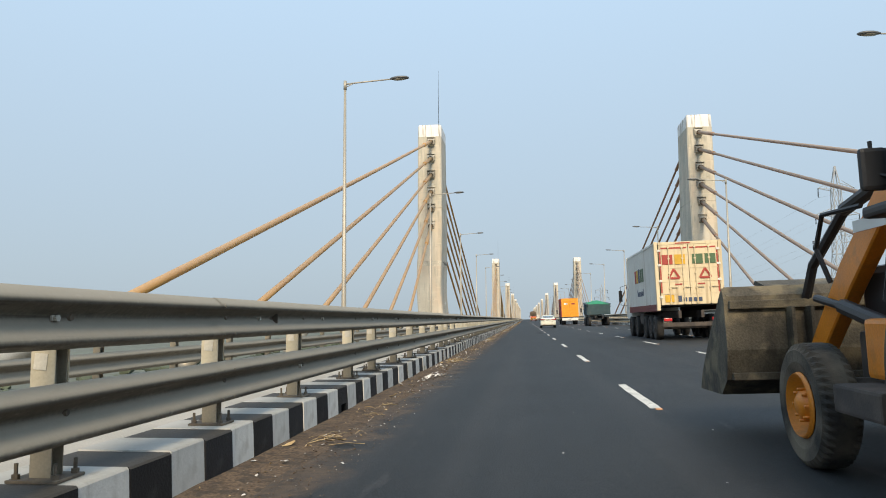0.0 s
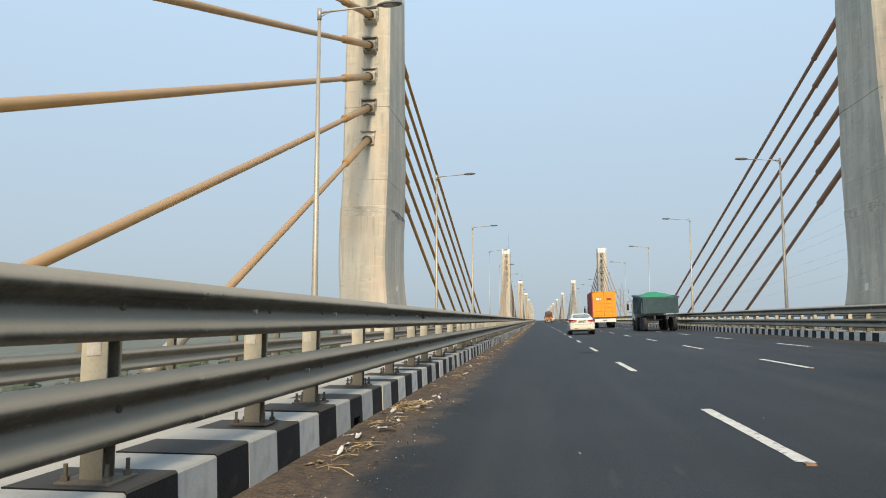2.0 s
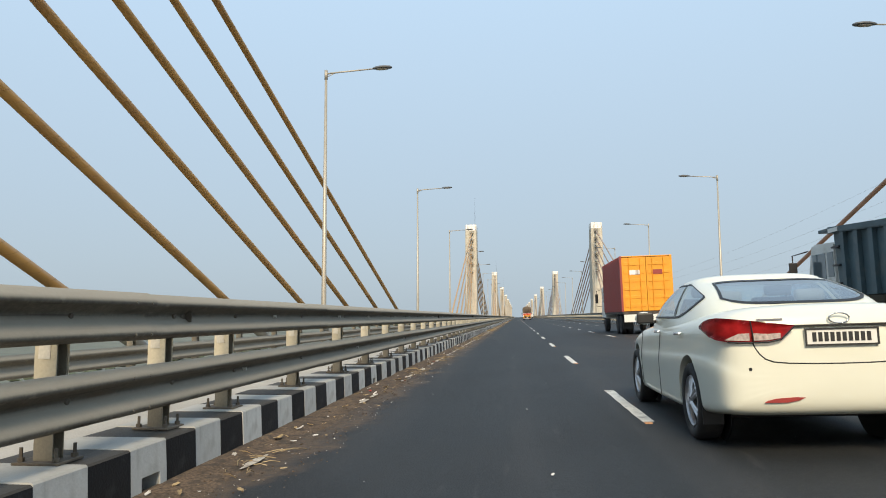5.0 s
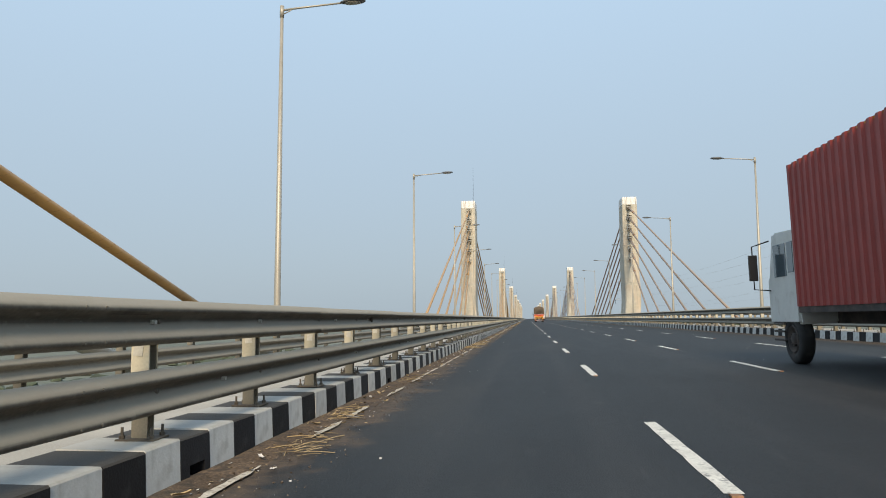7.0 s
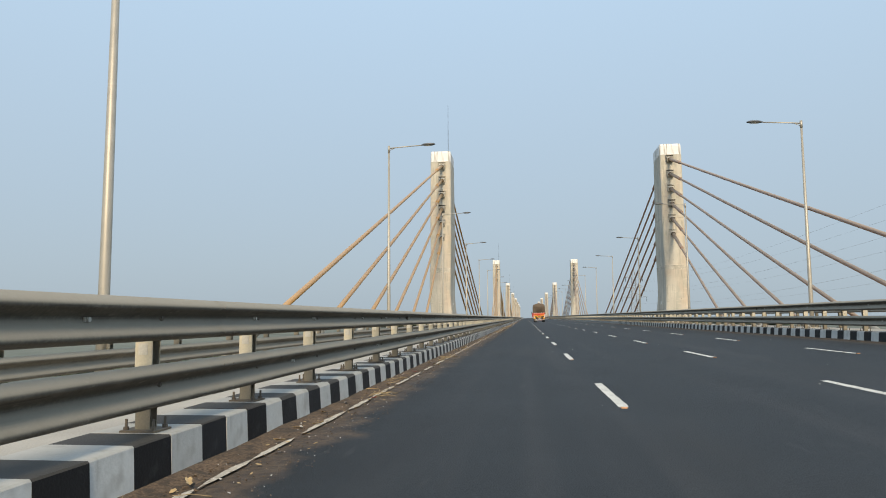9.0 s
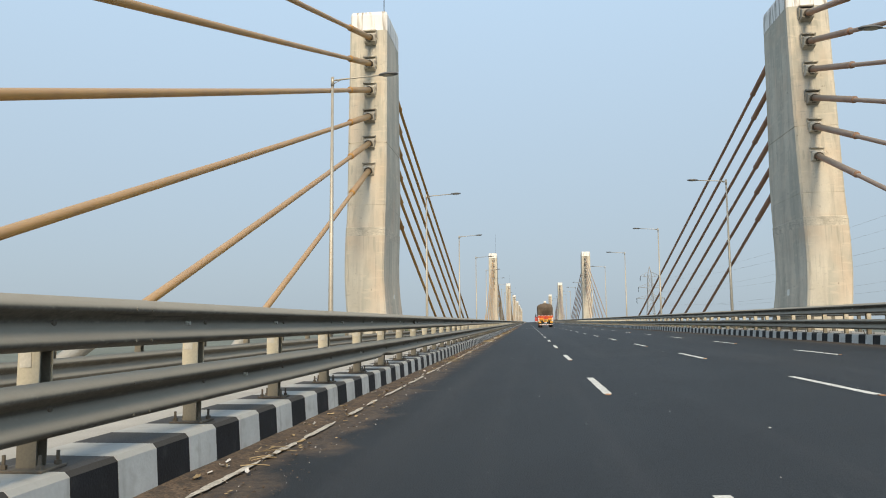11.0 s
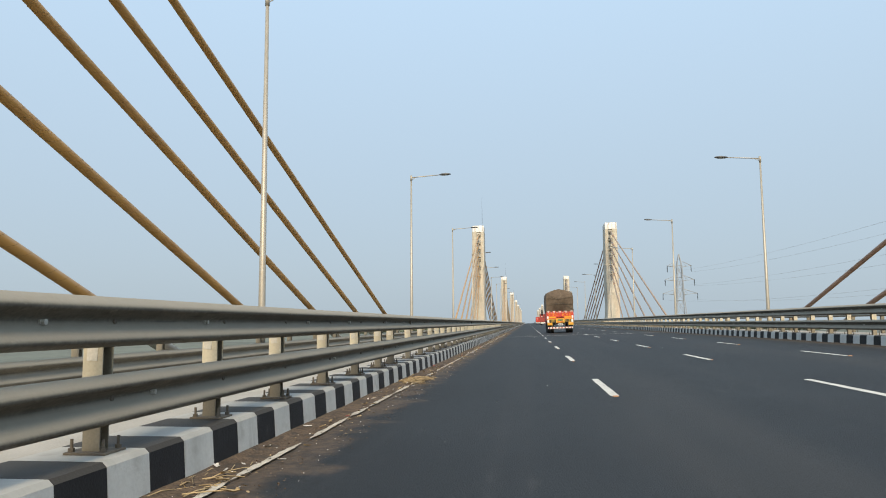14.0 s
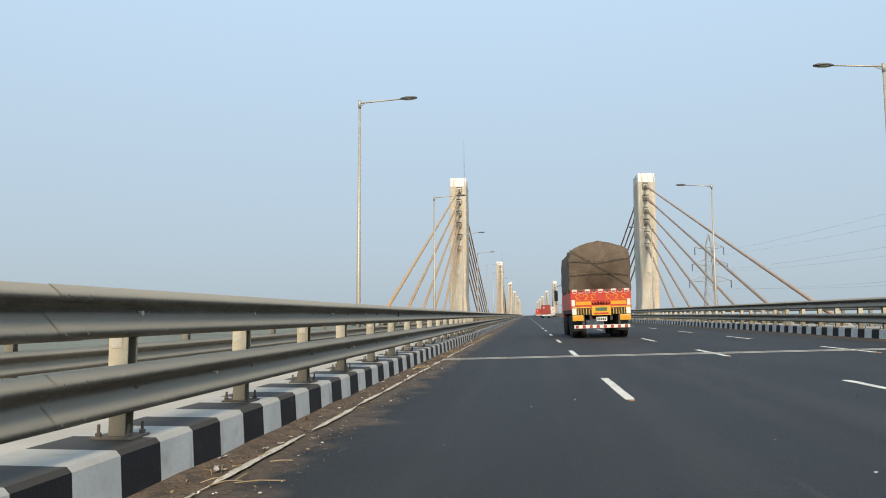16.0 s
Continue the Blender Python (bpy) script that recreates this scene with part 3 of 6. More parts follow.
def guard_rail(name, x, side, base, label, y_lo, y_hi, step=4.8, detail=True, posts=()):
    """Two beams on posts; x is the back of the beams, base the level the posts stand on."""
    rail = thing(name, label, "guard rail", "guard rails")
    r = random.Random(int(abs(x) * 100))
    zl, zu = base + 0.175, base + 0.665
    n = int((y_hi - y_lo) / step)
    flip = Matrix.Diagonal((side, 1, 1, 1))
    for i in range(n):
        y = y_lo + i * step
        for z in (zl, zu):
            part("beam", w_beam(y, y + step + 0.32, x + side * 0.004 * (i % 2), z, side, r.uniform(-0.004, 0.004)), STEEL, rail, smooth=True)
            if detail:
                tagged(shared("splice_bolts", ME_BOLTS, rail, Matrix.Translation((x, y + 0.16, z)) @ flip), kind="stuff")
        if detail:
            for f in (0.2, 0.62):
                shared("reflector", ME_REFLECT, rail, Matrix.Translation((x + side * 0.004, y + step * f, zu + 0.159)) @ flip)
            shared("reflector", ME_REFLECT, rail, Matrix.Translation((x + side * 0.004, y + step * 0.45, zl + 0.159)) @ flip)
    for k in range(-4, 12 if detail else -4):
        shared("delineator", ME_DELINEATOR, rail, Matrix.Translation((x + side * 0.004, 78.1 + 17.9 * k, zu + 0.159)) @ flip, "small dark triangular delineator")
    if not posts:
        posts = [y_lo + i * step + dy for i in range(n) for dy in ((0.16, 1.76, 3.5) if detail else (0.16, 2.5))]
    px = x - side * 0.09
    for y in posts:
        turn = pose(px, y, base, 0, 0, r.uniform(-3, 3))
        shared("post", ME_POST, rail, turn)
        shared("base_plate", ME_PLATE, rail, turn)
        if detail:
            m = pose(px - side * 0.001, y, base + 0.45) @ flip
            shared("spacer", ME_SPACER, rail, m, "cream coloured channel spacer")
            for z in (zl, zu):
                shared("bolt", ME_BOLT, rail, Matrix.Translation((x, y, z + 0.162)) @ flip)
            shared("sticker", ME_STICKER, rail, pose(px - side * 0.01 + r.uniform(-0.012, 0.012), y - 0.0605, base + 0.45 + r.uniform(0.15, 0.2), 0, r.uniform(-6, 6), 0))
    far = bmesh.new()
    for z in (zl, zu):
        sheet(far, [(x + side * d, z + h) for d, h in W_PROFILE], y_lo + n * step, Y1)
    yy = y_lo + n * step
    while yy < 700:
        box(far, (x - side * 0.09 - 0.07, yy - 0.05, base), (x - side * 0.09 + 0.07, yy + 0.05, base + POST_H))
        yy += 2.4
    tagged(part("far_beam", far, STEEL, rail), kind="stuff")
    return rail


guard_rail("guard_rail", -2.58, 1, KERB_TOP, "double corrugated steel guard rail on dusty posts along the kerb", -9.2, 300.0, posts=NEAR_POSTS)
guard_rail("guard_rail", KR + 0.18, -1, KERB_TOP + RISE - 0.02, "double corrugated steel guard rail along the far kerb", -9.2, 330.0)
guard_rail("guard_rail", -6.5, 1, FOOT_L + 0.02, "double steel guard rail along the outer edge of the footpath", -9.2, 300.0, detail=False)
guard_rail("guard_rail", 13.5, -1, FOOT_R - 0.02, "double steel guard rail along the outer edge of the far footpath", -9.2, 330.0, detail=False)

# ---------------------------------------------------------------- pylons and stays
PYLON_TOP = 18.5
ANCHOR_Z = [9.3 + 1.51 * i for i in range(6)]


def half_depth(z):
    """Half the pylon's depth along the bridge at height z, above its joint."""
    return 2.12 - 0.28 * max(0.0, z - 6) / 12


def shaft_mesh(side):
    bm = bmesh.new()
    rings = []
    # height, half width towards the road and away from it, reach along the bridge ahead and towards the start
    levels = [(-14, 1.5, 1.1, 2.8, 2.9), (0, 1.3, 0.95, 2.72, 2.7), (0.9, 1.22, 0.97, 2.6, 2.63), (1.6, 1.15, 1.0, 2.45, 2.61), (2.5, 1.07, 1.07, 2.28, 2.6), (3.4, 1.025, 1.12, 2.15, 2.6), (4.3, 1.022, 1.125, 2.12, 2.59), (5.2, 1.035, 1.11, 2.12, 2.58), (6.18, 1.062, 1.075, 2.14, 2.56), (6.2, 1.045, 1.06, 2.125, 2.54),
              (7.38, 1.08, 1.03, 2.13, 2.47), (7.385, 1.068, 1.018, 2.118, 2.458), (7.405, 1.068, 1.018, 2.118, 2.458), (7.41, 1.08, 1.03, 2.13, 2.47),
              (9, 1.1, 1.04, 2.1, 2.35), (10.86, 1.08, 1.07, 2.011, 2.181), (10.87, 1.06, 1.05, 1.99, 2.16), (10.9, 1.06, 1.05, 1.99, 2.16), (10.91, 1.08, 1.07, 2.01, 2.18), (13, 1.065, 1.07, 1.96, 2.05), (17.4, 1.04, 1.06, 1.855, 1.855)]
    c = 0.1
    for z, wi, wo, d, e in levels:
        a, b = (-wo, wi) if side > 0 else (-wi, wo)
        rings.append([(a + c, -e, z), (b - c, -e, z), (b, -e + c, z), (b, d - c, z), (b - c, d, z), (a + c, d, z), (a, d - c, z), (a, -e + c, z)])
    return loft(bm, rings)


def band_mesh(side):
    """Rough casting band, a little proud of the shaft just below its change of slope."""
    bm = bmesh.new()
    rings = []
    c, out = 0.1, 0.004
    for z in (5.72, 5.9, 6.05, 6.17):
        f = (z - 5.2) / 0.98
        wi, wo, d, e = (a + (b - a) * f + out for a, b in ((1.035, 1.062), (1.11, 1.075), (2.12, 2.14), (2.58, 2.56)))
        a, b = (-wo, wi) if side > 0 else (-wi, wo)
        rings.append([(a + c, -e, z), (b - c, -e, z), (b, -e + c, z), (b, d - c, z), (b - c, d, z), (a + c, d, z), (a, d - c, z), (a, -e + c, z)])
    return loft(bm, rings)


def top_mesh():
    bm = bmesh.new()
    rings = []
    for z, w, d, c in ((17.4, 1.052, 1.862, 0.12), (18.3, 1.045, 1.85, 0.12), (PYLON_TOP, 1.0, 1.8, 0.1)):
        rings.append([(-w + c, -d, z), (w - c, -d, z), (w, -d + c, z), (w, d - c, z), (w - c, d, z), (-w + c, d, z), (-w, d - c, z), (-w, -d + c, z)])
    return loft(bm, rings)


def anchor_mesh():
    """Bracket block on the pylon's face, drawn for the face towards -y; its middle at the origin."""
    bm = bmesh.new()
    prism(bm, [(0.05, 0.4), (-0.12, 0.4), (-0.5, 0.12), (-0.42, -0.24), (-0.1, -0.34), (0.05, -0.34)], -0.3, 0.3)
    bmesh.ops.bevel(bm, geom=list(bm.edges), offset=0.02, segments=1, affect="EDGES")
    box(bm, (-0.36, -0.36, 0.39), (0.36, 0.05, 0.45))
    for x in (-0.36, 0.3):
        prism(bm, [(0.05, 0.4), (-0.3, 0.4), (-0.2, -0.1), (0.05, -0.3)], x, x + 0.06)
    return bm


ME_SHAFT = {s: mesh_of("shaft", shaft_mesh(s), CONCRETE) for s in (1, -1)}
ME_TOP = mesh_of("painted_top", top_mesh(), CAP)
ME_BAND = {s: mesh_of("casting_band", band_mesh(s), BAND) for s in (1, -1)}
ME_ANCHOR = mesh_of("anchor_block", anchor_mesh(), BRACKET)
bm = bmesh.new()
tube(bm, [(0, -0.44, -0.06), (0, -0.49, -0.09)], 0.235, 18)
for q in range(8):
    a = q * math.tau / 8
    tube(bm, [(0.2 * math.cos(a), -0.45, -0.06 + 0.2 * math.sin(a)), (0.2 * math.cos(a), -0.53, -0.1 + 0.2 * math.sin(a))], 0.018, 6)
ME_FLANGE = mesh_of("bearing_flange", bm, PLATE_STEEL)
bm = bmesh.new()
tube(bm, [(0, 0, 0), (0, 0, 2.4)], 0.025, 6)
tube(bm, [(0, 0, 2.4), (0, 0, 5.2)], [0.016, 0.008], 6)
box(bm, (-0.15, -0.15, 0), (0.15, 0.15, 0.06))
ME_ROD = mesh_of("lightning_rod", bm, DARK)
ME_SIGN = mesh_of("survey_plate", boxes(((0, -0.16, -0.16), (0.02, 0.16, 0.16)), bevel=0.004), PLATE_W)
rng = random.Random(21)
bm = bmesh.new()
for i in range(120):
    u = rng.uniform(-1, 1)
    yy, zz = 0.35 + 1.65 * u, rng.gauss(0, 0.07) * (1 - 0.6 * abs(u)) - 0.03 * u
    w, h = rng.uniform(0.04, 0.2), rng.uniform(0.015, 0.05)
    ring = [(yy + w * math.cos(q) * rng.uniform(0.7, 1.1), zz + h * math.sin(q) * rng.uniform(0.6, 1.1)) for q in (k * math.tau / 7 for k in range(7))]
    prism(bm, ring, -0.02, 0.004 + 0.012 * rng.random())
ME_PATCH = mesh_of("rough_joint", bm, mat("rough_joint_concrete", (0.2, 0.19, 0.17), 0.95, var=0.45, scale=4, bump=0.8, island=True))


def stay(x, y, d, i, group, near=False):
    """The i-th stay on the side d of the pylon at y."""
    z = ANCHOR_Z[i]
    top = Vector((x, y + d * (half_depth(z) + 0.35), z))
    shift = (0.08 - 0.13 * i if y > 150 and x < 0 else 0.0) if d > 0 else (i * float(np.interp(y, (64, 208, 352), (0.22, 0.11, 0.0))) - (0.45 if 150 < y < 300 else 0) if x < 0 else -1.9)
    low = Vector((x + (0.72 if x < 0 else -0.72), y + 0.6 + d * (19.3 + 6.7 * i) + shift, 1.62))
    foot = low + (low - top) * ((1.62 - 0.1) / (z - 1.62))
    way = (foot - top).normalized()
    # the offside row takes the sheath with shade painted in
    sheath, hue = (CABLE, "ochre") if x < 0 else (CABLE_SHADED, "shade-browned ochre")
    cab = thing("stay_cable", hue + " sheathed stay cable rising from the deck to the pylon", "stay cable", group, Matrix.Translation(foot))
    f, t = Vector((0, 0, 0)), top - foot
    sag = [f + (t - f) * u - Vector((0, 0, 0.04 * math.sin(math.pi * u))) for u in (0, 0.15, 0.3, 0.45, 0.6, 0.75, 0.9, 1)]
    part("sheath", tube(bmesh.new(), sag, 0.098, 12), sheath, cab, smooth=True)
    if near:
        # two thin ribs wound round the sheath
        u, v = way.cross(Vector((0, 0, 1))).normalized(), way.cross(way.cross(Vector((0, 0, 1)))).normalized()
        run = t.length - 5.2
        for turn0 in (0, math.pi):
            pts = []
            for q in range(int(min(run, 34) / 0.06)):
                along = 0.4 + q * 0.06
                a = turn0 + along * math.tau / 0.62
                share = along / t.length
                pts.append(f - way * along - Vector((0, 0, 0.04 * math.sin(math.pi * share))) + (u * math.cos(a) + v * math.sin(a)) * 0.098)
            part("spiral_rib", tube(bmesh.new(), pts, 0.0045, 3, False), CABLE_RIB, cab, "thin dark rib wound round the sheath")
    ln = 4.9
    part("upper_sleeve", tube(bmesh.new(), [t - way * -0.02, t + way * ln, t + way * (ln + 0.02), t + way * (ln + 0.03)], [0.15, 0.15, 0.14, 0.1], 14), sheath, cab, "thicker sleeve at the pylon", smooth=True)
    part("collar", tube(bmesh.new(), [t + way * (ln - 0.16), t + way * (ln - 0.02)], 0.162, 14), sheath, cab, "orange clamp collar")
    part("lower_sleeve", tube(bmesh.new(), [f, f - way * 2.2, f - way * 2.35], [0.15, 0.14, 0.1], 12), POLE, cab, "steel anti-vandal pipe", smooth=True)
    return cab


for k, y in enumerate(PYLON_Y):
    for x, s in ((PX_L, 1), (PX_R, -1)):
        p = thing("pylon", "tall weathered concrete pylon with a white painted top", "bridge pylon", "bridge pylons", pose(x, y, 0))
        shared("shaft", ME_SHAFT[s], p, Matrix.Identity(4))
        if k < 4:
            shared("casting_band", ME_BAND[s], p, Matrix.Identity(4), "rough stained casting band")
        shared("painted_top", ME_TOP, p, Matrix.Identity(4), "flaking white painted top")
        if s > 0:
            shared("lightning_rod", ME_ROD, p, pose(0.75, -1.2, PYLON_TOP))
        if k in (1, 2):
            shared("survey_plate", ME_SIGN, p, pose(s * 1.065, 0.1, 2.5, 0, 4 * s, 0 if s > 0 else 180), "small white plate")
        if k == 1 and s > 0:
            shared("rough_joint", ME_PATCH, p, pose(s * 1.06, 0, 6.12), "rough dark casting joint")
        for d in (-1, 1):
            for z in ANCHOR_Z:
                shared("anchor_block", ME_ANCHOR, p, pose(s * 0.15, d * half_depth(z), z, 0, 0, 0 if d < 0 else 180), "concrete cable bracket")
                if k in (1, 2):
                    shared("bearing_flange", ME_FLANGE, p, pose(s * 0.15, d * half_depth(z), z, 0, 0, 0 if d < 0 else 180), "dark bolted steel flange")
        if k < 5:
            for d in (-1, 1):
                for i in range(6):
                    stay(x + s * 0.15, y, d, i, "stay cables", k in (1, 2) and s > 0 and d > 0)
        else:
            far = bmesh.new()
            for d in (-1, 1):
                for i in range(6):
                    tube(far, [(s * 0.22, d * (19.3 + 6.7 * i), 1.0), (s * 0.22, d * 2.1, ANCHOR_Z[i])], 0.1, 5)
            tagged(part("far_stays", far, CABLE if s > 0 else CABLE_SHADED, p), kind="stuff")


# ---------------------------------------------------------------- street lamps
def street_lamp(x, y, base):
    """One lamp with its arm towards +x."""
    l = thing("street_lamp", "slender galvanised street lamp with a single arm over the road", "street lamp", "street lamps", pose(x, y, base))
    top = (9.86 if x < 0 else 9.96) - base
    part("pole", tube(bmesh.new(), [(0, 0, 0), (0, 0, 1.2), (0, 0, top)], [0.1, 0.092, 0.045], 12), POLE, l, smooth=True)
    bm = boxes(((-0.17, -0.17, 0), (0.17, 0.17, 0.025)), bevel=0.004)
    for sx in (-1, 1):
        for sy in (-1, 1):
            tube(bm, [(sx * 0.13, sy * 0.13, 0.02), (sx * 0.13, sy * 0.13, 0.09)], 0.014, 6)
    part("base_plate", bm, POLE, l)
    bm = bmesh.new()
    tube(bm, [(0, 0, top - 0.28), (0, 0, top + 0.06)], 0.06, 10)
    tube(bm, [(0, 0, top - 0.07), (0.45, 0, top - 0.03), (1.75, 0, top + 0.05)], [0.032, 0.03, 0.026], 8)
    tube(bm, [(0, 0, top - 0.2), (0.35, 0, top - 0.04)], 0.014, 6)
    part("arm", bm, POLE, l, smooth=True)
    bm = bmesh.new()
    rings = []
    for u, w, h in ((0, 0.05, 0.04), (0.1, 0.1, 0.07), (0.25, 0.16, 0.085), (0.45, 0.17, 0.085), (0.62, 0.12, 0.065), (0.7, 0.04, 0.03)):
        rings.append([(1.7 + u, w * math.cos(a), top + 0.05 + 0.03 * u + h * (math.sin(a) if math.sin(a) > 0 else 0.45 * math.sin(a))) for a in (k * math.tau / 12 for k in range(12))])
    loft(bm, rings)
    head = part("lamp_head", bm, mat_lamp, l, "oval grey luminaire", smooth=True)
    bm = bmesh.new()
    rings = []
    for u, w in ((0.14, 0.06), (0.24, 0.12), (0.42, 0.125), (0.56, 0.07)):
        rings.append([(1.7 + u, w * math.cos(a), top + 0.015 + 0.03 * u + 0.018 * math.sin(a)) for a in (k * math.tau / 10 for k in range(10))])
    part("lens", loft(bm, rings), LAMP_GLASS, head, "cloudy glass lens", smooth=True)
    return l


mat_lamp = mat("lamp_grey", (0.12, 0.125, 0.13), 0.5, 0.2, var=0.1)
first = street_lamp(-6.68, 25.15 - 48, FOOT_L)
first_r = street_lamp(12.9, 23.3 - 48, FOOT_R)
first_r.rotation_euler.z = math.pi
for k in range(-1, 36):
    copy_thing(first, pose(-6.68, 25.15 + 23.98 * k + {2: -0.2, 4: -0.18, 5: -0.52, 8: 0.12}.get(k, 0), FOOT_L))
    copy_thing(first_r, pose(12.9, 23.3 + 24 * k, FOOT_R, 0, 0, 180))


# ---------------------------------------------------------------- power line beyond the offside bank
def lattice_tower(x, y, top):
    t = thing("lattice_tower", "pale steel lattice power tower beyond the bridge", "power tower", "power towers", pose(x, y, -14))
    h = top + 14
    bm = bmesh.new()
    levels = [(0, 3.4), (0.18, 2.6), (0.34, 1.95), (0.48, 1.45), (0.6, 1.1), (0.7, 0.95), (0.8, 0.85), (0.9, 0.75), (1.0, 0.08)]
    for (u0, w0), (u1, w1) in zip(levels, levels[1:]):
        c0 = [(sx * w0, sy * w0, u0 * h) for sx, sy in ((-1, -1), (1, -1), (1, 1), (-1, 1))]
        c1 = [(sx * w1, sy * w1, u1 * h) for sx, sy in ((-1, -1), (1, -1), (1, 1), (-1, 1))]
        for i in range(4):
            j = (i + 1) % 4
            tube(bm, [c0[i], c1[i]], 0.1, 4)
            tube(bm, [c0[i], c1[j]], 0.06, 4)
            tube(bm, [c0[j], c1[i]], 0.06, 4)
            tube(bm, [c0[i], c0[j]], 0.06, 4)
    part("mast", bm, TOWER, t)
    for u, w in ((0.66, 5.2), (0.78, 4.4), (0.9, 3.6)):
        for s in (-1, 1):
            bm = bmesh.new()
            tip = (s * w, 0, u * h)
            for sy in (-0.9, 0.9):
                tube(bm, [(s * 0.9, sy, u * h - 0.4), tip], 0.07, 4)
                tube(bm, [(s * 0.85, sy, u * h + 1.4), tip], 0.06, 4)
                tube(bm, [(s * 2.2, sy * 0.65, u * h - 0.25), (s * 1.6, sy * 0.75, u * h + 0.95)], 0.04, 4)
            arm = part("cross_arm", bm, TOWER, t)
            bm = bmesh.new()
            for i in range(8):
                tube(bm, [(tip[0], 0, tip[2] - 0.25 * i), (tip[0], 0, tip[2] - 0.25 * i - 0.18)], [0.17, 0.08], 8)
            part("insulator", bm, DARK, arm, "dark insulator string")
    return t


T1, T2, T0 = (66, 158, 33), (47.5, 452, 22), (84, -140, 33)
for t in (T1, T2):
    lattice_tower(*t)
for a, b in ((T0, T1), (T1, T2)):
    for u, w in ((0.66, 5.2), (0.78, 4.4), (0.9, 3.6)):
        for s in (-1, 1):
            pts = []
            for i in range(25):
                f = i / 24
                za = -14 + u * (a[2] + 14) - 2.0
                zb = -14 + u * (b[2] + 14) - 2.0
                pts.append((a[0] + (b[0] - a[0]) * f + s * w, a[1] + (b[1] - a[1]) * f, za + (zb - za) * f - 5.5 * 4 * f * (1 - f)))
            ob = obj("power_cable", tube(bmesh.new(), pts, 0.015, 4), TOWER)
            tagged(ob, "thin power cable sagging between the lattice towers", "power cable", "power cables")

# far bank: low hazy woods and buildings
rng = random.Random(11)
bm = bmesh.new()
for i in range(900):
    side = rng.choice((-1, 1))
    x = side * rng.uniform(60, 1500)
    y = rng.uniform(1300, 1900) if abs(x) < 500 else rng.uniform(700, 1900)
    r = rng.uniform(4, 9)
    mtx = Matrix.Translation((x, y, -14 + r * 0.7)) @ Matrix.Diagonal((r * rng.uniform(0.8, 1.6), r, r * rng.uniform(0.6, 1.1), 1))
    res = bmesh.ops.create_icosphere(bm, subdivisions=1, radius=1, matrix=mtx)
    for v in res["verts"]:
        v.co += Vector((rng.uniform(-1, 1), rng.uniform(-1, 1), rng.uniform(-1, 1)))
tagged(obj("far_woods", bm, LEAF), "low hazy woods on the far river bank", "woods", kind="stuff")
bm = bmesh.new()
for i in range(700):
    x, y = -rng.uniform(25, 160), rng.uniform(-20, 420)
    r = rng.uniform(0.8, 2.6)
    mtx = Matrix.Translation((x, y, -14 + r * 0.5)) @ Matrix.Diagonal((r * rng.uniform(0.8, 1.6), r, r * rng.uniform(0.5, 0.9), 1))
    res = bmesh.ops.create_icosphere(bm, subdivisions=1, radius=1, matrix=mtx)
    for v in res["verts"]:
        v.co += Vector((rng.uniform(-1, 1), rng.uniform(-1, 1), rng.uniform(-1, 1))) * r * 0.25
tagged(obj("bank_scrub", bm, LEAF), "dusty green scrub on the river bank below", "scrub", kind="stuff")
# ---------------------------------------------------------------- vehicles: shared pieces
def ring_tyre(r, w, rim, lugs=0):
    """Tyre about the x axis, its middle at the origin."""
    bm = bmesh.new()
    prof = [(-w * 0.42, rim), (-w * 0.5, rim + (r - rim) * 0.35), (-w * 0.5, r - (r - rim) * 0.25), (-w * 0.4, r * 0.985), (-w * 0.2, r), (w * 0.2, r), (w * 0.4, r * 0.985), (w * 0.5, r - (r - rim) * 0.25), (w * 0.5, rim + (r - rim) * 0.35), (w * 0.42, rim)]
    n = lugs * 2 if lugs else 36
    rings = []
    for k in range(n):
        row = []
        for i, (x, q) in enumerate(prof):
            # tread lugs: the shoulders dip on every second step, one side half a step behind the other
            dip = 0.02 if lugs and i in (3, 6) and (k + (i == 6)) % 2 else 0.0
            a = k * math.tau / n
            row.append(bm.verts.new((x, (q - dip) * math.cos(a), (q - dip) * math.sin(a))))
        rings.append(row)
    for k in range(n):
        a, b = rings[k], rings[(k + 1) % n]
        for i in range(len(prof)):
            j = (i + 1) % len(prof)
            bm.faces.new((a[i], a[j], b[j], b[i]))
    bmesh.ops.recalc_face_normals(bm, faces=bm.faces)
    return bm


def dish_rim(r, depth, side, holes=8):
    """Pressed steel rim with a hub; side is the way it faces along x."""
    bm = bmesh.new()
    prof = [(0.02, r), (depth * 0.3, r * 0.94), (-depth * 0.55, r * 0.8), (-depth * 0.4, r * 0.5), (depth * 0.15, r * 0.42), (depth * 0.3, r * 0.25), (depth * 0.32, 0.001)]
    n = 24
    rings = [[bm.verts.new((side * x, q * math.cos(a), q * math.sin(a))) for x, q in prof] for a in (k * math.tau / n for k in range(n))]
    for k in range(n):
        a, b = rings[k], rings[(k + 1) % n]
        for i in range(len(prof) - 1):
            bm.faces.new((a[i], a[i + 1], b[i + 1], b[i]))
    for k in range(holes):
        a = k * math.tau / holes
        tube(bm, [(side * -depth * 0.2, r * 0.47 * math.cos(a), r * 0.47 * math.sin(a)), (side * depth * 0.25, r * 0.47 * math.cos(a), r * 0.47 * math.sin(a))], r * 0.05, 6)
    bmesh.ops.recalc_face_normals(bm, faces=bm.faces)
    return bm


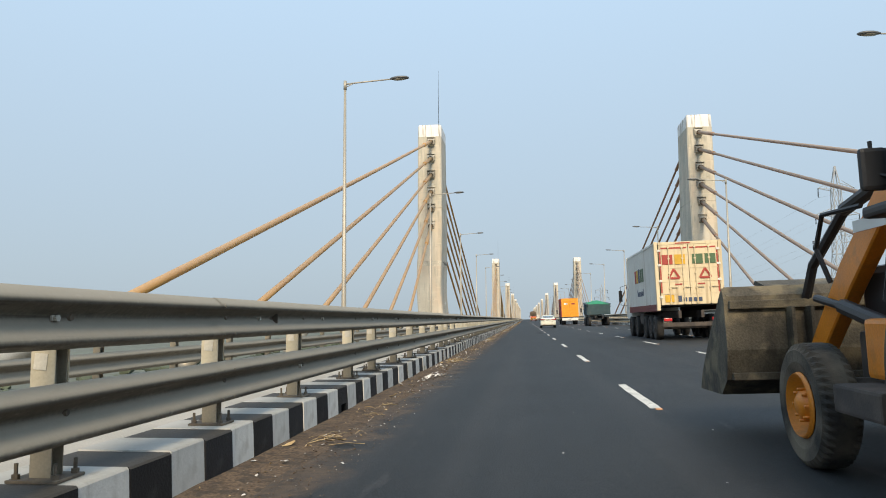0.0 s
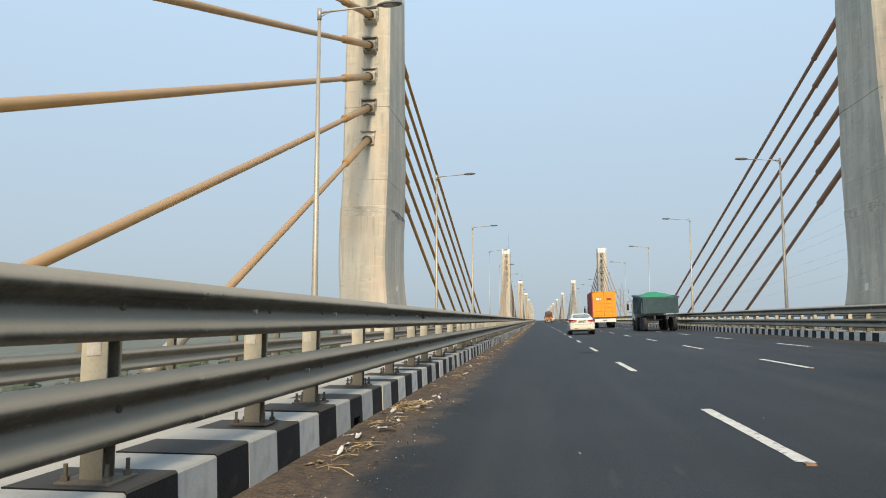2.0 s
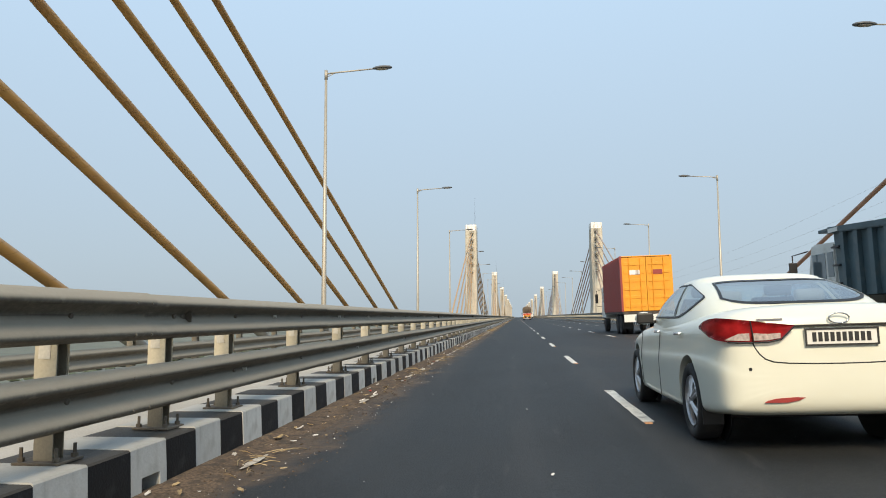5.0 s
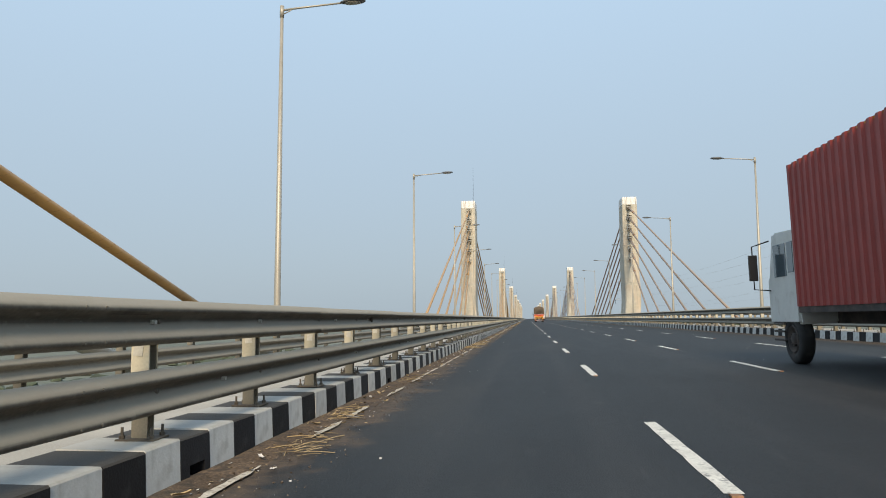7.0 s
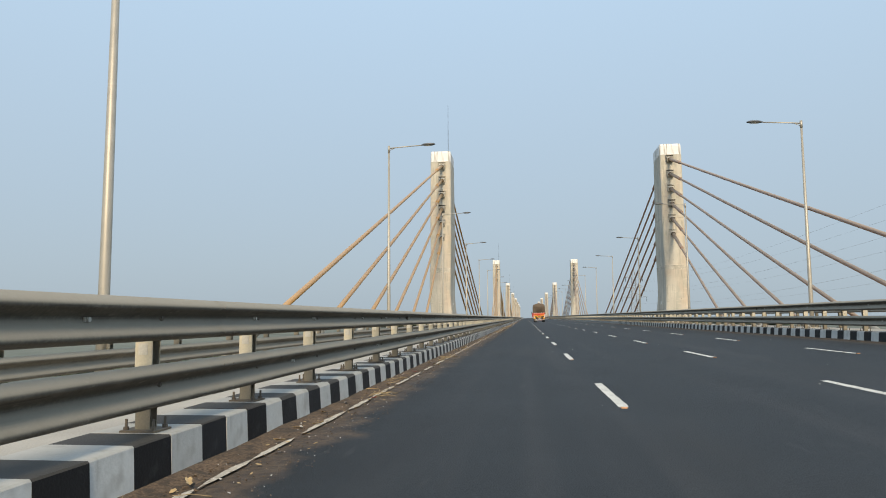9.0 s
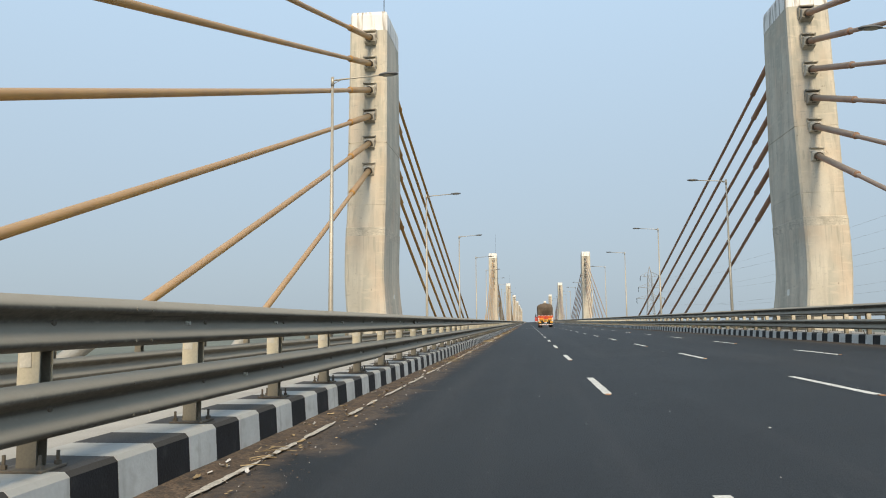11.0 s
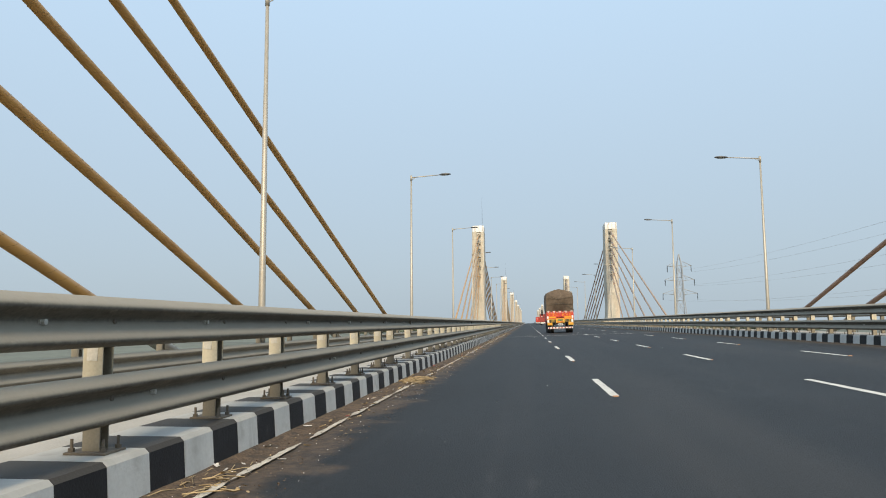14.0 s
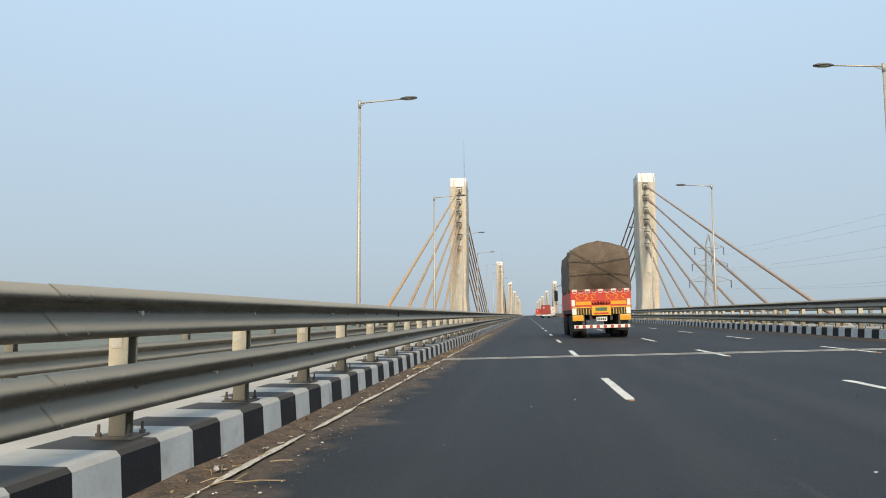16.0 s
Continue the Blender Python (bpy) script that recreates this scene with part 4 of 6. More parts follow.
def alloy_rim(r, side):
    """Ten-spoke alloy rim."""
    bm = bmesh.new()
    prof = [(0.0, r), (0.02, r * 0.96), (-0.05, r * 0.9), (-0.08, r * 0.86)]
    n = 30
    rings = [[bm.verts.new((side * x, q * math.cos(a), q * math.sin(a))) for x, q in prof] for a in (k * math.tau / n for k in range(n))]
    for k in range(n):
        a, b = rings[k], rings[(k + 1) % n]
        for i in range(len(prof) - 1):
            bm.faces.new((a[i], a[i + 1], b[i + 1], b[i]))
    for k in range(5):
        for d in (-0.16, 0.16):
            a = k * math.tau / 5 + d
            b = k * math.tau / 5 + d * 0.8
            p0 = Vector((side * 0.012, r * 0.12 * math.cos(b), r * 0.12 * math.sin(b)))
            p1 = Vector((side * -0.015, r * 0.92 * math.cos(a), r * 0.92 * math.sin(a)))
            tube(bm, [p0, (p0 + p1) / 2 + Vector((side * 0.006, 0, 0)), p1], [0.026, 0.019, 0.022], 6)
    tube(bm, [(side * -0.04, 0, 0), (side * 0.025, 0, 0)], r * 0.2, 12)
    bmesh.ops.recalc_face_normals(bm, faces=bm.faces)
    return bm


def wheel(parent, x, y, z, r, w, rim_r, side, tyre_mat, rim_mat, style="dish", lugs=0, rim_label=""):
    t = part("wheel", ring_tyre(r, w, rim_r, lugs), tyre_mat, parent, smooth=lugs == 0)
    t.location = (x, y, z)
    bm = alloy_rim(rim_r, side) if style == "alloy" else dish_rim(rim_r, 0.16, side)
    for v in bm.verts:
        v.co.x += side * w * 0.36
    part("rim", bm, rim_mat, t, rim_label, smooth=style != "alloy")
    back = bmesh.new()
    tube(back, [(side * -w * 0.1, 0, 0), (side * w * 0.05, 0, 0)], rim_r * 0.97, 20)
    part("drum", back, BLACK_TRIM, t)
    return t


def carve(ob, cutters):
    """Cut the bmeshes out of ob for good."""
    tools = []
    for bm in cutters:
        me = bpy.data.meshes.new("cutter")
        bm.to_mesh(me)
        bm.free()
        t = new("cutter", me)
        t.parent = ob.parent
        md = ob.modifiers.new("cut", "BOOLEAN")
        md.operation, md.object, md.solver = "DIFFERENCE", t, "EXACT"
        tools.append(t)
    bpy.context.view_layer.update()
    me = bpy.data.meshes.new_from_object(ob.evaluated_get(bpy.context.evaluated_depsgraph_get()))
    ob.modifiers.clear()
    me.set_sharp_from_angle(angle=radians(38))
    ob.data = me
    for t in tools:
        bpy.data.objects.remove(t)
    return ob


def plate(parent, x, y, z, w, h, bars=9, frame_mat=None, name="number_plate"):
    """Number plate facing -y, its writing as plain bars."""
    p = part(name, boxes(((x - w / 2, y - 0.012, z - h / 2), (x + w / 2, y, z + h / 2)), bevel=0.003), PLATE_W, parent, "white plate with a dark border")
    bm = bmesh.new()
    t = 0.012
    for lo, hi in (((x - w / 2, z + h / 2 - t), (x + w / 2, z + h / 2)), ((x - w / 2, z - h / 2), (x + w / 2, z - h / 2 + t)), ((x - w / 2, z - h / 2 + t), (x - w / 2 + t, z + h / 2 - t)), ((x + w / 2 - t, z - h / 2 + t), (x + w / 2, z + h / 2 - t))):
        box(bm, (lo[0], y - 0.018, lo[1]), (hi[0], y - 0.0125, hi[1]))
    part("border", bm, INK, p)
    bm = bmesh.new()
    step = w * 0.82 / bars
    for i in range(bars):
        x0 = x - w * 0.41 + i * step
        box(bm, (x0 + step * 0.12, y - 0.016, z - h * 0.26), (x0 + step * 0.78, y - 0.0125, z + h * 0.26))
    part("bars", bm, INK, p)
    return p


# ---------------------------------------------------------------- white saloon car
def saloon(m):
    car = thing("saloon_car", "clean white four-door saloon car with red tail lamps on the road", "car", "", m)
    bm = bmesh.new()
    stations = [(0.0, 0.62, 0.44, 0.56, 0.72, 0.78), (0.03, 0.76, 0.345, 0.57, 0.85, 0.98), (0.09, 0.83, 0.30, 0.6, 0.94, 1.065), (0.22, 0.865, 0.285, 0.62, 0.96, 1.085), (0.55, 0.888, 0.25, 0.65, 0.975, 1.085), (1.2, 0.888, 0.185, 0.63, 0.95, 1.03),
                (2.2, 0.888, 0.18, 0.6, 0.905, 0.965), (3.1, 0.885, 0.18, 0.58, 0.87, 0.945), (3.65, 0.878, 0.185, 0.56, 0.81, 0.89), (4.15, 0.84, 0.2, 0.54, 0.71, 0.76), (4.42, 0.7, 0.24, 0.5, 0.6, 0.64), (4.53, 0.45, 0.3, 0.45, 0.52, 0.55)]
    rings = []
    for y, w, zb, zm, zs, zt in stations:
        w *= 0.97
        half = [(0, zb), (w * 0.7, zb), (w * 0.955, zb + 0.012), (w * 0.985, zb + 0.2 * (zm - zb)), (w * 0.988, zb + 0.45 * (zm - zb)), (w * 0.995, zb + 0.75 * (zm - zb)), (w, zm + 0.1 * (zs - zm)), (w * 0.972, zm + 0.25 * (zs - zm)), (w * 0.974, zm + 0.72 * (zs - zm)), (w * 0.955, zs), (w * 0.84, zt - 0.012), (w * 0.45, zt + 0.01), (0, zt + 0.018)]
        ring = [(x, y, z) for x, z in half] + [(-x, y, z) for x, z in reversed(half[1:-1])]
        rings.append(ring)
    loft(bm, rings)
    body = part("body", bm, WHITE_CAR, car, smooth=True)
    md = body.modifiers.new("round", "SUBSURF")
    md.levels = md.render_levels = 2
    cuts = []
    for y in (0.96, 3.66):
        for s in (-1, 1):
            c = bmesh.new()
            tube(c, [(s * 0.6, y, 0.335), (s * 1.1, y, 0.335)], 0.365, 40)
            bmesh.ops.recalc_face_normals(c, faces=c.faces)
            cuts.append(c)
    carve(body, cuts)
    # greenhouse: stacked rounded outlines, the panes lying on the same surface
    N_ = 4.2

    def level(q):
        hump = 4 * q * (1 - q)
        z = 0.885 + 0.46 * q + 0.025 * hump
        ya, yb = 0.3 + 1.0 * q - 0.12 * hump + 0.22 * q ** 4, 3.36 - 0.9 * q + 0.12 * hump - 0.2 * q ** 4
        return 0.815 - 0.235 * q + 0.03 * hump, (ya + yb) / 2, (yb - ya) / 2, z

    def on_side(s, q, lev):
        w, yc, hy, z = level(lev)
        return Vector((s * w * (1 - abs(q) ** N_) ** (1 / N_), yc + hy * q, z))

    def on_end(s, q, lev):
        w, yc, hy, z = level(lev)
        return Vector((w * q, yc + s * hy * (1 - abs(q) ** N_) ** (1 / N_), z))

    def outline(k, lev, up):
        w, yc, hy, z = level(lev)
        return [(w * k * math.copysign(abs(math.cos(a)) ** (2 / N_), math.cos(a)), yc + hy * k * math.copysign(abs(math.sin(a)) ** (2 / N_), math.sin(a)), z + up) for a in ((j + 0.5) * math.tau / 64 for j in range(64))]

    rings = [outline(1, k / 12, 0) for k in range(13)]
    rings += [outline(k, 1, up) for k, up in ((0.97, 0.014), (0.9, 0.03), (0.8, 0.043), (0.65, 0.053), (0.4, 0.06), (0.05, 0.063))]
    roof = part("roof", loft(bmesh.new(), rings), WHITE_CAR, car, smooth=True)

    def pane(surface, s, q0, q1, low, high, lift):
        """Piece of the greenhouse between two curves low(q) and high(q)."""
        bm = bmesh.new()
        n = 16
        grid = []
        for j in range(n + 1):
            row = []
            for i in range(n + 1):
                q = q0 + (q1 - q0) * i / n
                p = surface(s, q, low(q) + (high(q) - low(q)) * j / n)
                row.append(bm.verts.new(p + (p - Vector((0, 1.9, 0.7))).normalized() * lift))
            grid.append(row)
        for j in range(n):
            for i in range(n):
                bm.faces.new((grid[j][i], grid[j][i + 1], grid[j + 1][i + 1], grid[j + 1][i]))
        bmesh.ops.recalc_face_normals(bm, faces=bm.faces)
        return bm

    def opening(surface, s, q0, q1, low, high):
        """Solid that cuts a window out of the greenhouse."""
        bm, n = bmesh.new(), 10
        skins = []
        for lift in (-0.14, 0.06):
            rows = []
            for j in range(n + 1):
                row = []
                for i in range(n + 1):
                    q = q0 + (q1 - q0) * i / n
                    p = surface(s, q, low(q) + (high(q) - low(q)) * j / n)
                    row.append(bm.verts.new(p + (p - Vector((0, 1.9, 0.7))).normalized() * lift))
                rows.append(row)
            skins.append(rows)
        for rows in skins:
            for j in range(n):
                for i in range(n):
                    bm.faces.new((rows[j][i], rows[j][i + 1], rows[j + 1][i + 1], rows[j + 1][i]))
        rims = [[r[0][i] for i in range(n + 1)] + [r[j][n] for j in range(1, n + 1)] + [r[n][i] for i in range(n - 1, -1, -1)] + [r[j][0] for j in range(n - 1, 0, -1)] for r in skins]
        for i in range(len(rims[0])):
            j = (i + 1) % len(rims[0])
            bm.faces.new((rims[0][i], rims[0][j], rims[1][j], rims[1][i]))
        bmesh.ops.recalc_face_normals(bm, faces=bm.faces)
        return bm

    def border(surface, s, q0, q1, low, high, wide, tall):
        """Black rim round a pane."""
        bm = bmesh.new()
        strips = ((q0, q1, low, lambda q: low(q) + tall), (q0, q1, lambda q: high(q) - tall, high), (q0, q0 + wide, low, high), (q1 - wide, q1, low, high))
        for a, b, lo, hi in strips:
            strip = pane(surface, s, a, b, lo, hi, 0.008)
            me = bpy.data.meshes.new("strip")
            strip.to_mesh(me)
            strip.free()
            bm.from_mesh(me)
            bpy.data.meshes.remove(me)
        return bm

    def rounded(mid, amount, reach):
        return lambda q: mid + amount * (abs(q) / reach) ** 6

    rear = (on_end, -1, -0.8, 0.8, rounded(0.43, 0.12, 0.8), rounded(0.97, -0.05, 0.8))
    front = (on_end, 1, -0.9, 0.9, rounded(0.3, 0.03, 0.9), rounded(0.96, -0.05, 0.9))
    for spec, nm in ((rear, "rear_window"), (front, "windscreen")):
        pn = part(nm, pane(*spec, 0.004), CAR_GLASS, car, "lightly tinted window", smooth=True)
        part("window_rim", border(*spec, 0.03, 0.04), BLACK_TRIM, pn, "black printed rim", smooth=True)

    def belt(d):
        return lambda q: 0.24 + 0.36 * max(0.0, (-q - 0.15) / 0.6) ** 1.6 + d

    def arch(d):
        return lambda q: 0.92 - 0.3 * max(0.0, (-q - 0.3) / 0.45) ** 2.2 + d

    core = [outline(0.955, k / 12, -0.1 if k == 0 else 0) for k in range(13)] + [outline(0.85, 1, 0.022), outline(0.5, 1, 0.036)]
    cutters = [loft(bmesh.new(), core), opening(*rear), opening(*front)]
    for s in (-1, 1):
        for q0, q1, nm in ((-0.74, -0.14, "rear_side_window"), (-0.1, 0.76, "front_side_window")):
            spec = (on_side, s, q0 - 0.015, q1 + 0.02, belt(-0.02), arch(0.02))
            pn = part(nm, pane(*spec, 0.004), CAR_GLASS, car, "lightly tinted side window", smooth=True)
            part("window_rim", border(*spec, 0.022, 0.035), BLACK_TRIM, pn, "black window rim", smooth=True)
            cutters.append(opening(*spec))
        # tail lamp wrapped round the corner
        curve = [(0.846, 0.46), (0.842, 0.36), (0.834, 0.25), (0.812, 0.13), (0.77, 0.055), (0.69, 0.018), (0.61, 0.001), (0.5, -0.01), (0.42, -0.014), (0.325, -0.016)]
        tops = [0.955, 0.985, 1.003, 1.012, 1.008, 0.998, 0.987, 0.971, 0.96, 0.947]
        bots = [0.935, 0.905, 0.87, 0.848, 0.838, 0.834, 0.834, 0.837, 0.853, 0.94]
        lamp_bm = bmesh.new()
        cols = []
        for (x, y), zt, zb in zip(curve, tops, bots):
            nrm = Vector((x - 0.4, y - 0.6)).normalized() * 0.018
            cols.append([lamp_bm.verts.new((s * (x + nrm.x), y + nrm.y + 0.012 * (1 - q), zb + (zt - zb) * q)) for q in (0, 0.35, 0.7, 1)])
        for p, q in zip(cols, cols[1:]):
            for i in range(3):
                lamp_bm.faces.new((p[i], q[i], q[i + 1], p[i + 1]))
        r = bmesh.ops.solidify(lamp_bm, geom=lamp_bm.faces[:], thickness=0.02)
        tl = part("tail_lamp", lamp_bm, RED_LENS, car, "red wraparound tail lamp", smooth=True)
        for span in (((4, 0.1), (5, 0.38), (6, 0.42)), ((6, 0.42), (7, 0.4), (8, 0.4))):
            clear = bmesh.new()
            edge_pairs = []
            for c, high in span:
                (x, y), zt, zb = curve[c], tops[c], bots[c]
                if c == 6:
                    x += 0.012 if span[0][0] == 4 else -0.012
                nrm = Vector((x - 0.4, y - 0.6)).normalized() * 0.023
                edge_pairs.append([clear.verts.new((s * (x + nrm.x), y + nrm.y + 0.012 * (1 - f), zb + (zt - zb) * f)) for f in (0.07, high)])
            for (a, b), (c, d) in zip(edge_pairs, edge_pairs[1:]):
                clear.faces.new((a, c, d, b))
            bmesh.ops.recalc_face_normals(clear, faces=clear.faces)
            bmesh.ops.solidify(clear, geom=clear.faces[:], thickness=0.004)
            part("reversing_lens", clear, CLEAR_LENS, tl, "clear reversing lens")
        (x, y), zt, zb = curve[6], tops[6], bots[6]
        bm = bmesh.new()
        tube(bm, [(s * (x + 0.012), y - 0.024, zt), (s * (x - 0.006), y - 0.022, zb)], 0.0045, 5)
        part("lamp_seam", bm, BLACK_TRIM, tl)
        bm = bmesh.new()
        tube(bm, [(s * x, y - 0.014, zb - 0.003) for (x, y), zb in zip(curve[4:], bots[4:])], 0.0055, 5)
        part("lamp_rim", bm, BLACK_TRIM, tl, "black lower edge")
        # bumper reflector, parking sensor
        bm = bmesh.new()
        flat = [bm.verts.new((s * x, 0.002, z)) for x, z in ((0.55, 0.402), (0.4, 0.402), (0.31, 0.418), (0.27, 0.436), (0.33, 0.44), (0.47, 0.431), (0.53, 0.416))]
        lens = bmesh.ops.extrude_face_region(bm, geom=[bm.faces.new(flat)])
        bmesh.ops.translate(bm, verts=[v for v in lens["geom"] if isinstance(v, bmesh.types.BMVert)], vec=(0, 0.05, 0))
        bmesh.ops.recalc_face_normals(bm, faces=bm.faces)
        part("bumper_reflector", bm, DULL_LENS, car, "dull red bumper reflector")
        bm = bmesh.new()
        tube(bm, [(s * 0.63, 0.06, 0.64), (s * 0.63, 0.012, 0.64)], 0.012, 10)
        part("parking_sensor", bm, BLACK_TRIM, car)
        # mirror
        bm = bmesh.new()
        bmesh.ops.create_uvsphere(bm, u_segments=14, v_segments=8, radius=1, matrix=Matrix.Translation((s * 0.905, 2.62, 1.01)) @ Matrix.Diagonal((0.1, 0.065, 0.068, 1)))
        mir = part("door_mirror", bm, WHITE_CAR, car, "white door mirror", smooth=True)
        part("mirror_glass", boxes(((s * 0.905 - 0.088, 2.545, 0.952), (s * 0.905 + 0.088, 2.58, 1.066)), bevel=0.016), BLACK_TRIM, mir)
        part("mirror_arm", boxes(((min(s * 0.74, s * 0.88), 2.62, 0.955), (max(s * 0.74, s * 0.88), 2.68, 0.985)), bevel=0.008), BLACK_TRIM, mir)
        # handles, door seams, sill
        for y in (1.16, 2.08):
            part("door_handle", boxes(((min(s * 0.848, s * 0.88), y, 0.86), (max(s * 0.848, s * 0.88), y + 0.17, 0.885)), bevel=0.008), CHROME, car, "bright door handle")
        for pts in ([(0.85, 2.2, 0.24), (0.862, 2.18, 0.6), (0.834, 2.16, 0.88)], [(0.848, 3.2, 0.24), (0.858, 3.22, 0.58), (0.83, 3.2, 0.85)]):
            bm = bmesh.new()
            tube(bm, [(s * (x - 0.002), y, z) for x, y, z in pts], 0.0035, 5)
            part("door_seam", bm, BLACK_TRIM, car)
        part("mud_flap", boxes(((min(s * 0.68, s * 0.84), 0.6, 0.17), (max(s * 0.68, s * 0.8), 0.615, 0.3))), BLACK_TRIM, car, "black mud flap")
        for y in (0.96, 3.66):
            bm = bmesh.new()
            tube(bm, [(s * 0.62, y, 0.33), (s * 0.615, y, 0.33)], 0.36, 30)
            part("wheel_well", bm, BLACK_TRIM, car)
            wheel(car, s * 0.75, y, 0.318, 0.318, 0.2, 0.215, s, RUBBER, ALLOY, "alloy", rim_label="silver ten-spoke alloy rim")
    carve(roof, cutters)
    # cabin: dark floor over the body, seats with pale headrests
    bm = bmesh.new()
    sill = [(1.0, 1.1), (1.2, 1.075), (2.2, 1.01), (2.95, 0.985)]
    lft, rgt = [bm.verts.new((-0.68, y, z)) for y, z in sill], [bm.verts.new((0.68, y, z)) for y, z in sill]
    for i in range(3):
        bm.faces.new((lft[i], rgt[i], rgt[i + 1], lft[i + 1]))
    bmesh.ops.solidify(bm, geom=bm.faces[:], thickness=0.02)
    part("cabin_floor", bm, CABIN, car)
    for x, y, z in ((-0.36, 2.2, 1.2), (0.36, 2.2, 1.2), (-0.36, 1.42, 1.13), (0.36, 1.42, 1.13)):
        part("headrest", boxes(((x - 0.13, y - 0.05, z), (x + 0.13, y + 0.05, z + 0.11)), bevel=0.04), SEAT, car, "pale cloth headrest", smooth=True)
        part("seat_back", boxes(((x - 0.24, y - 0.02, 1.02), (x + 0.24, y + 0.12, z - 0.01)), bevel=0.04), SEAT if y < 1.5 else CABIN, car, smooth=True)
    # boot seam, black skirt, plate, badges
    bm = bmesh.new()
    half = [(0.605, -0.016, 0.835), (0.59, -0.018, 0.795), (0.562, -0.022, 0.748), (0.525, -0.025, 0.712), (0.47, -0.028, 0.69), (0.36, -0.029, 0.678), (0.18, -0.03, 0.672)]
    pts = [(-x, y, z) for x, y, z in half] + [(0, -0.03, 0.67)] + half[::-1]
    tube(bm, [(x, y + 0.034, z) for x, y, z in pts], 0.005, 5)
    part("boot_seam", bm, BLACK_TRIM, car)
    part("boot_trim", boxes(((-0.33, -0.004, 0.935), (0.33, 0.03, 0.949)), bevel=0.004), BLACK_TRIM, car)
    plate(car, 0, 0.0, 0.86, 0.5, 0.125, 10)
    bm = bmesh.new()
    oval = [(0.07 * math.cos(q), 0.012, 0.99 + 0.036 * math.sin(q)) for q in (k * math.tau / 24 for k in range(25))]
    tube(bm, oval, 0.006, 6)
    part("badge", bm, CHROME, car, "plain oval chrome ring", smooth=True)
    part("model_bar", boxes(((-0.56, 0.034, 0.985), (-0.38, 0.046, 0.998))), CHROME, car)
    bm = bmesh.new()
    tube(bm, [(0.45, 0.36, 0.24), (0.45, 0.14, 0.24)], 0.03, 10)
    part("exhaust", bm, CHROME, car)
    part("underbody", boxes(((-0.6, 0.7, 0.2), (0.6, 4.2, 0.34)), bevel=0.03), BLACK_TRIM, car)
    return car


# ---------------------------------------------------------------- container lorry
def corrugated(bm, x, y0, y1, z0, z1, side, n):
    """Corrugated steel side in the plane x, ribs standing out by 3 cm."""
    step = (y1 - y0) / n
    prof = []
    for i in range(n):
        y = y0 + i * step
        prof += [(x, y), (x, y + step * 0.35), (x + side * 0.035, y + step * 0.5), (x + side * 0.035, y + step * 0.85)]
    prof.append((x, y1))
    lo = [bm.verts.new((a, b, z0)) for a, b in prof]
    hi = [bm.verts.new((a, b, z1)) for a, b in prof]
    for i in range(len(prof) - 1):
        bm.faces.new((lo[i], lo[i + 1], hi[i + 1], hi[i]))
    return bm


def lorry_cab(parent, y0, w, z0, h, paint, depth=1.7):
    """Flat-fronted lorry cab with its back at y0."""
    bm = bmesh.new()
    prism(bm, [(y0, z0), (y0, z0 + h), (y0 + depth * 0.75, z0 + h + 0.05), (y0 + depth * 0.93, z0 + h * 0.55), (y0 + depth, z0 + h * 0.5), (y0 + depth, z0)], -w / 2, w / 2)
    bmesh.ops.bevel(bm, geom=list(bm.edges), offset=0.05, segments=2, affect="EDGES")
    cab = part("cab", bm, paint, parent)
    for s in (-1, 1):
        x = s * (w / 2)
        part("cab_window", boxes(((min(x - 0.01, x + 0.01), y0 + depth * 0.3, z0 + h * 0.52), (max(x - 0.01, x + 0.01), y0 + depth * 0.72, z0 + h * 0.88)), bevel=0.008), GLASS, cab, "dark side window")
        part("cab_window", boxes(((min(x - 0.01, x + 0.01), y0 + 0.1, z0 + h * 0.55), (max(x - 0.01, x + 0.01), y0 + depth * 0.24, z0 + h * 0.88)), bevel=0.008), GLASS, cab, "dark side window")
        bm = bmesh.new()
        tube(bm, [(x, y0 + depth * 0.85, z0 + h * 0.95), (x + s * 0.3, y0 + depth * 0.98, z0 + h * 0.9), (x + s * 0.3, y0 + depth * 0.98, z0 + h * 0.4), (x, y0 + depth * 0.9, z0 + h * 0.38)], 0.018, 6)
        arm = part("mirror_frame", bm, BLACK_TRIM, cab)
        part("mirror", boxes(((x + s * 0.3 - 0.09, y0 + depth * 0.96, z0 + h * 0.5), (x + s * 0.3 + 0.09, y0 + depth * 1.0, z0 + h * 0.8)), bevel=0.012), BLACK_TRIM, arm, "black wing mirror")
        bm = bmesh.new()
        for q in (0.0, 0.18, 0.36):
            box(bm, (min(x, x + s * 0.05), y0 + depth * 0.45, z0 - 0.35 + q), (max(x, x + s * 0.05), y0 + depth * 0.8, z0 - 0.31 + q))
        part("step", bm, CHASSIS, cab)
    part("windscreen", boxes(((-w * 0.44, y0 + depth * 0.9, z0 + h * 0.52), (w * 0.44, y0 + depth * 0.925, z0 + h * 0.9))), GLASS, cab, "wide windscreen")
    return cab


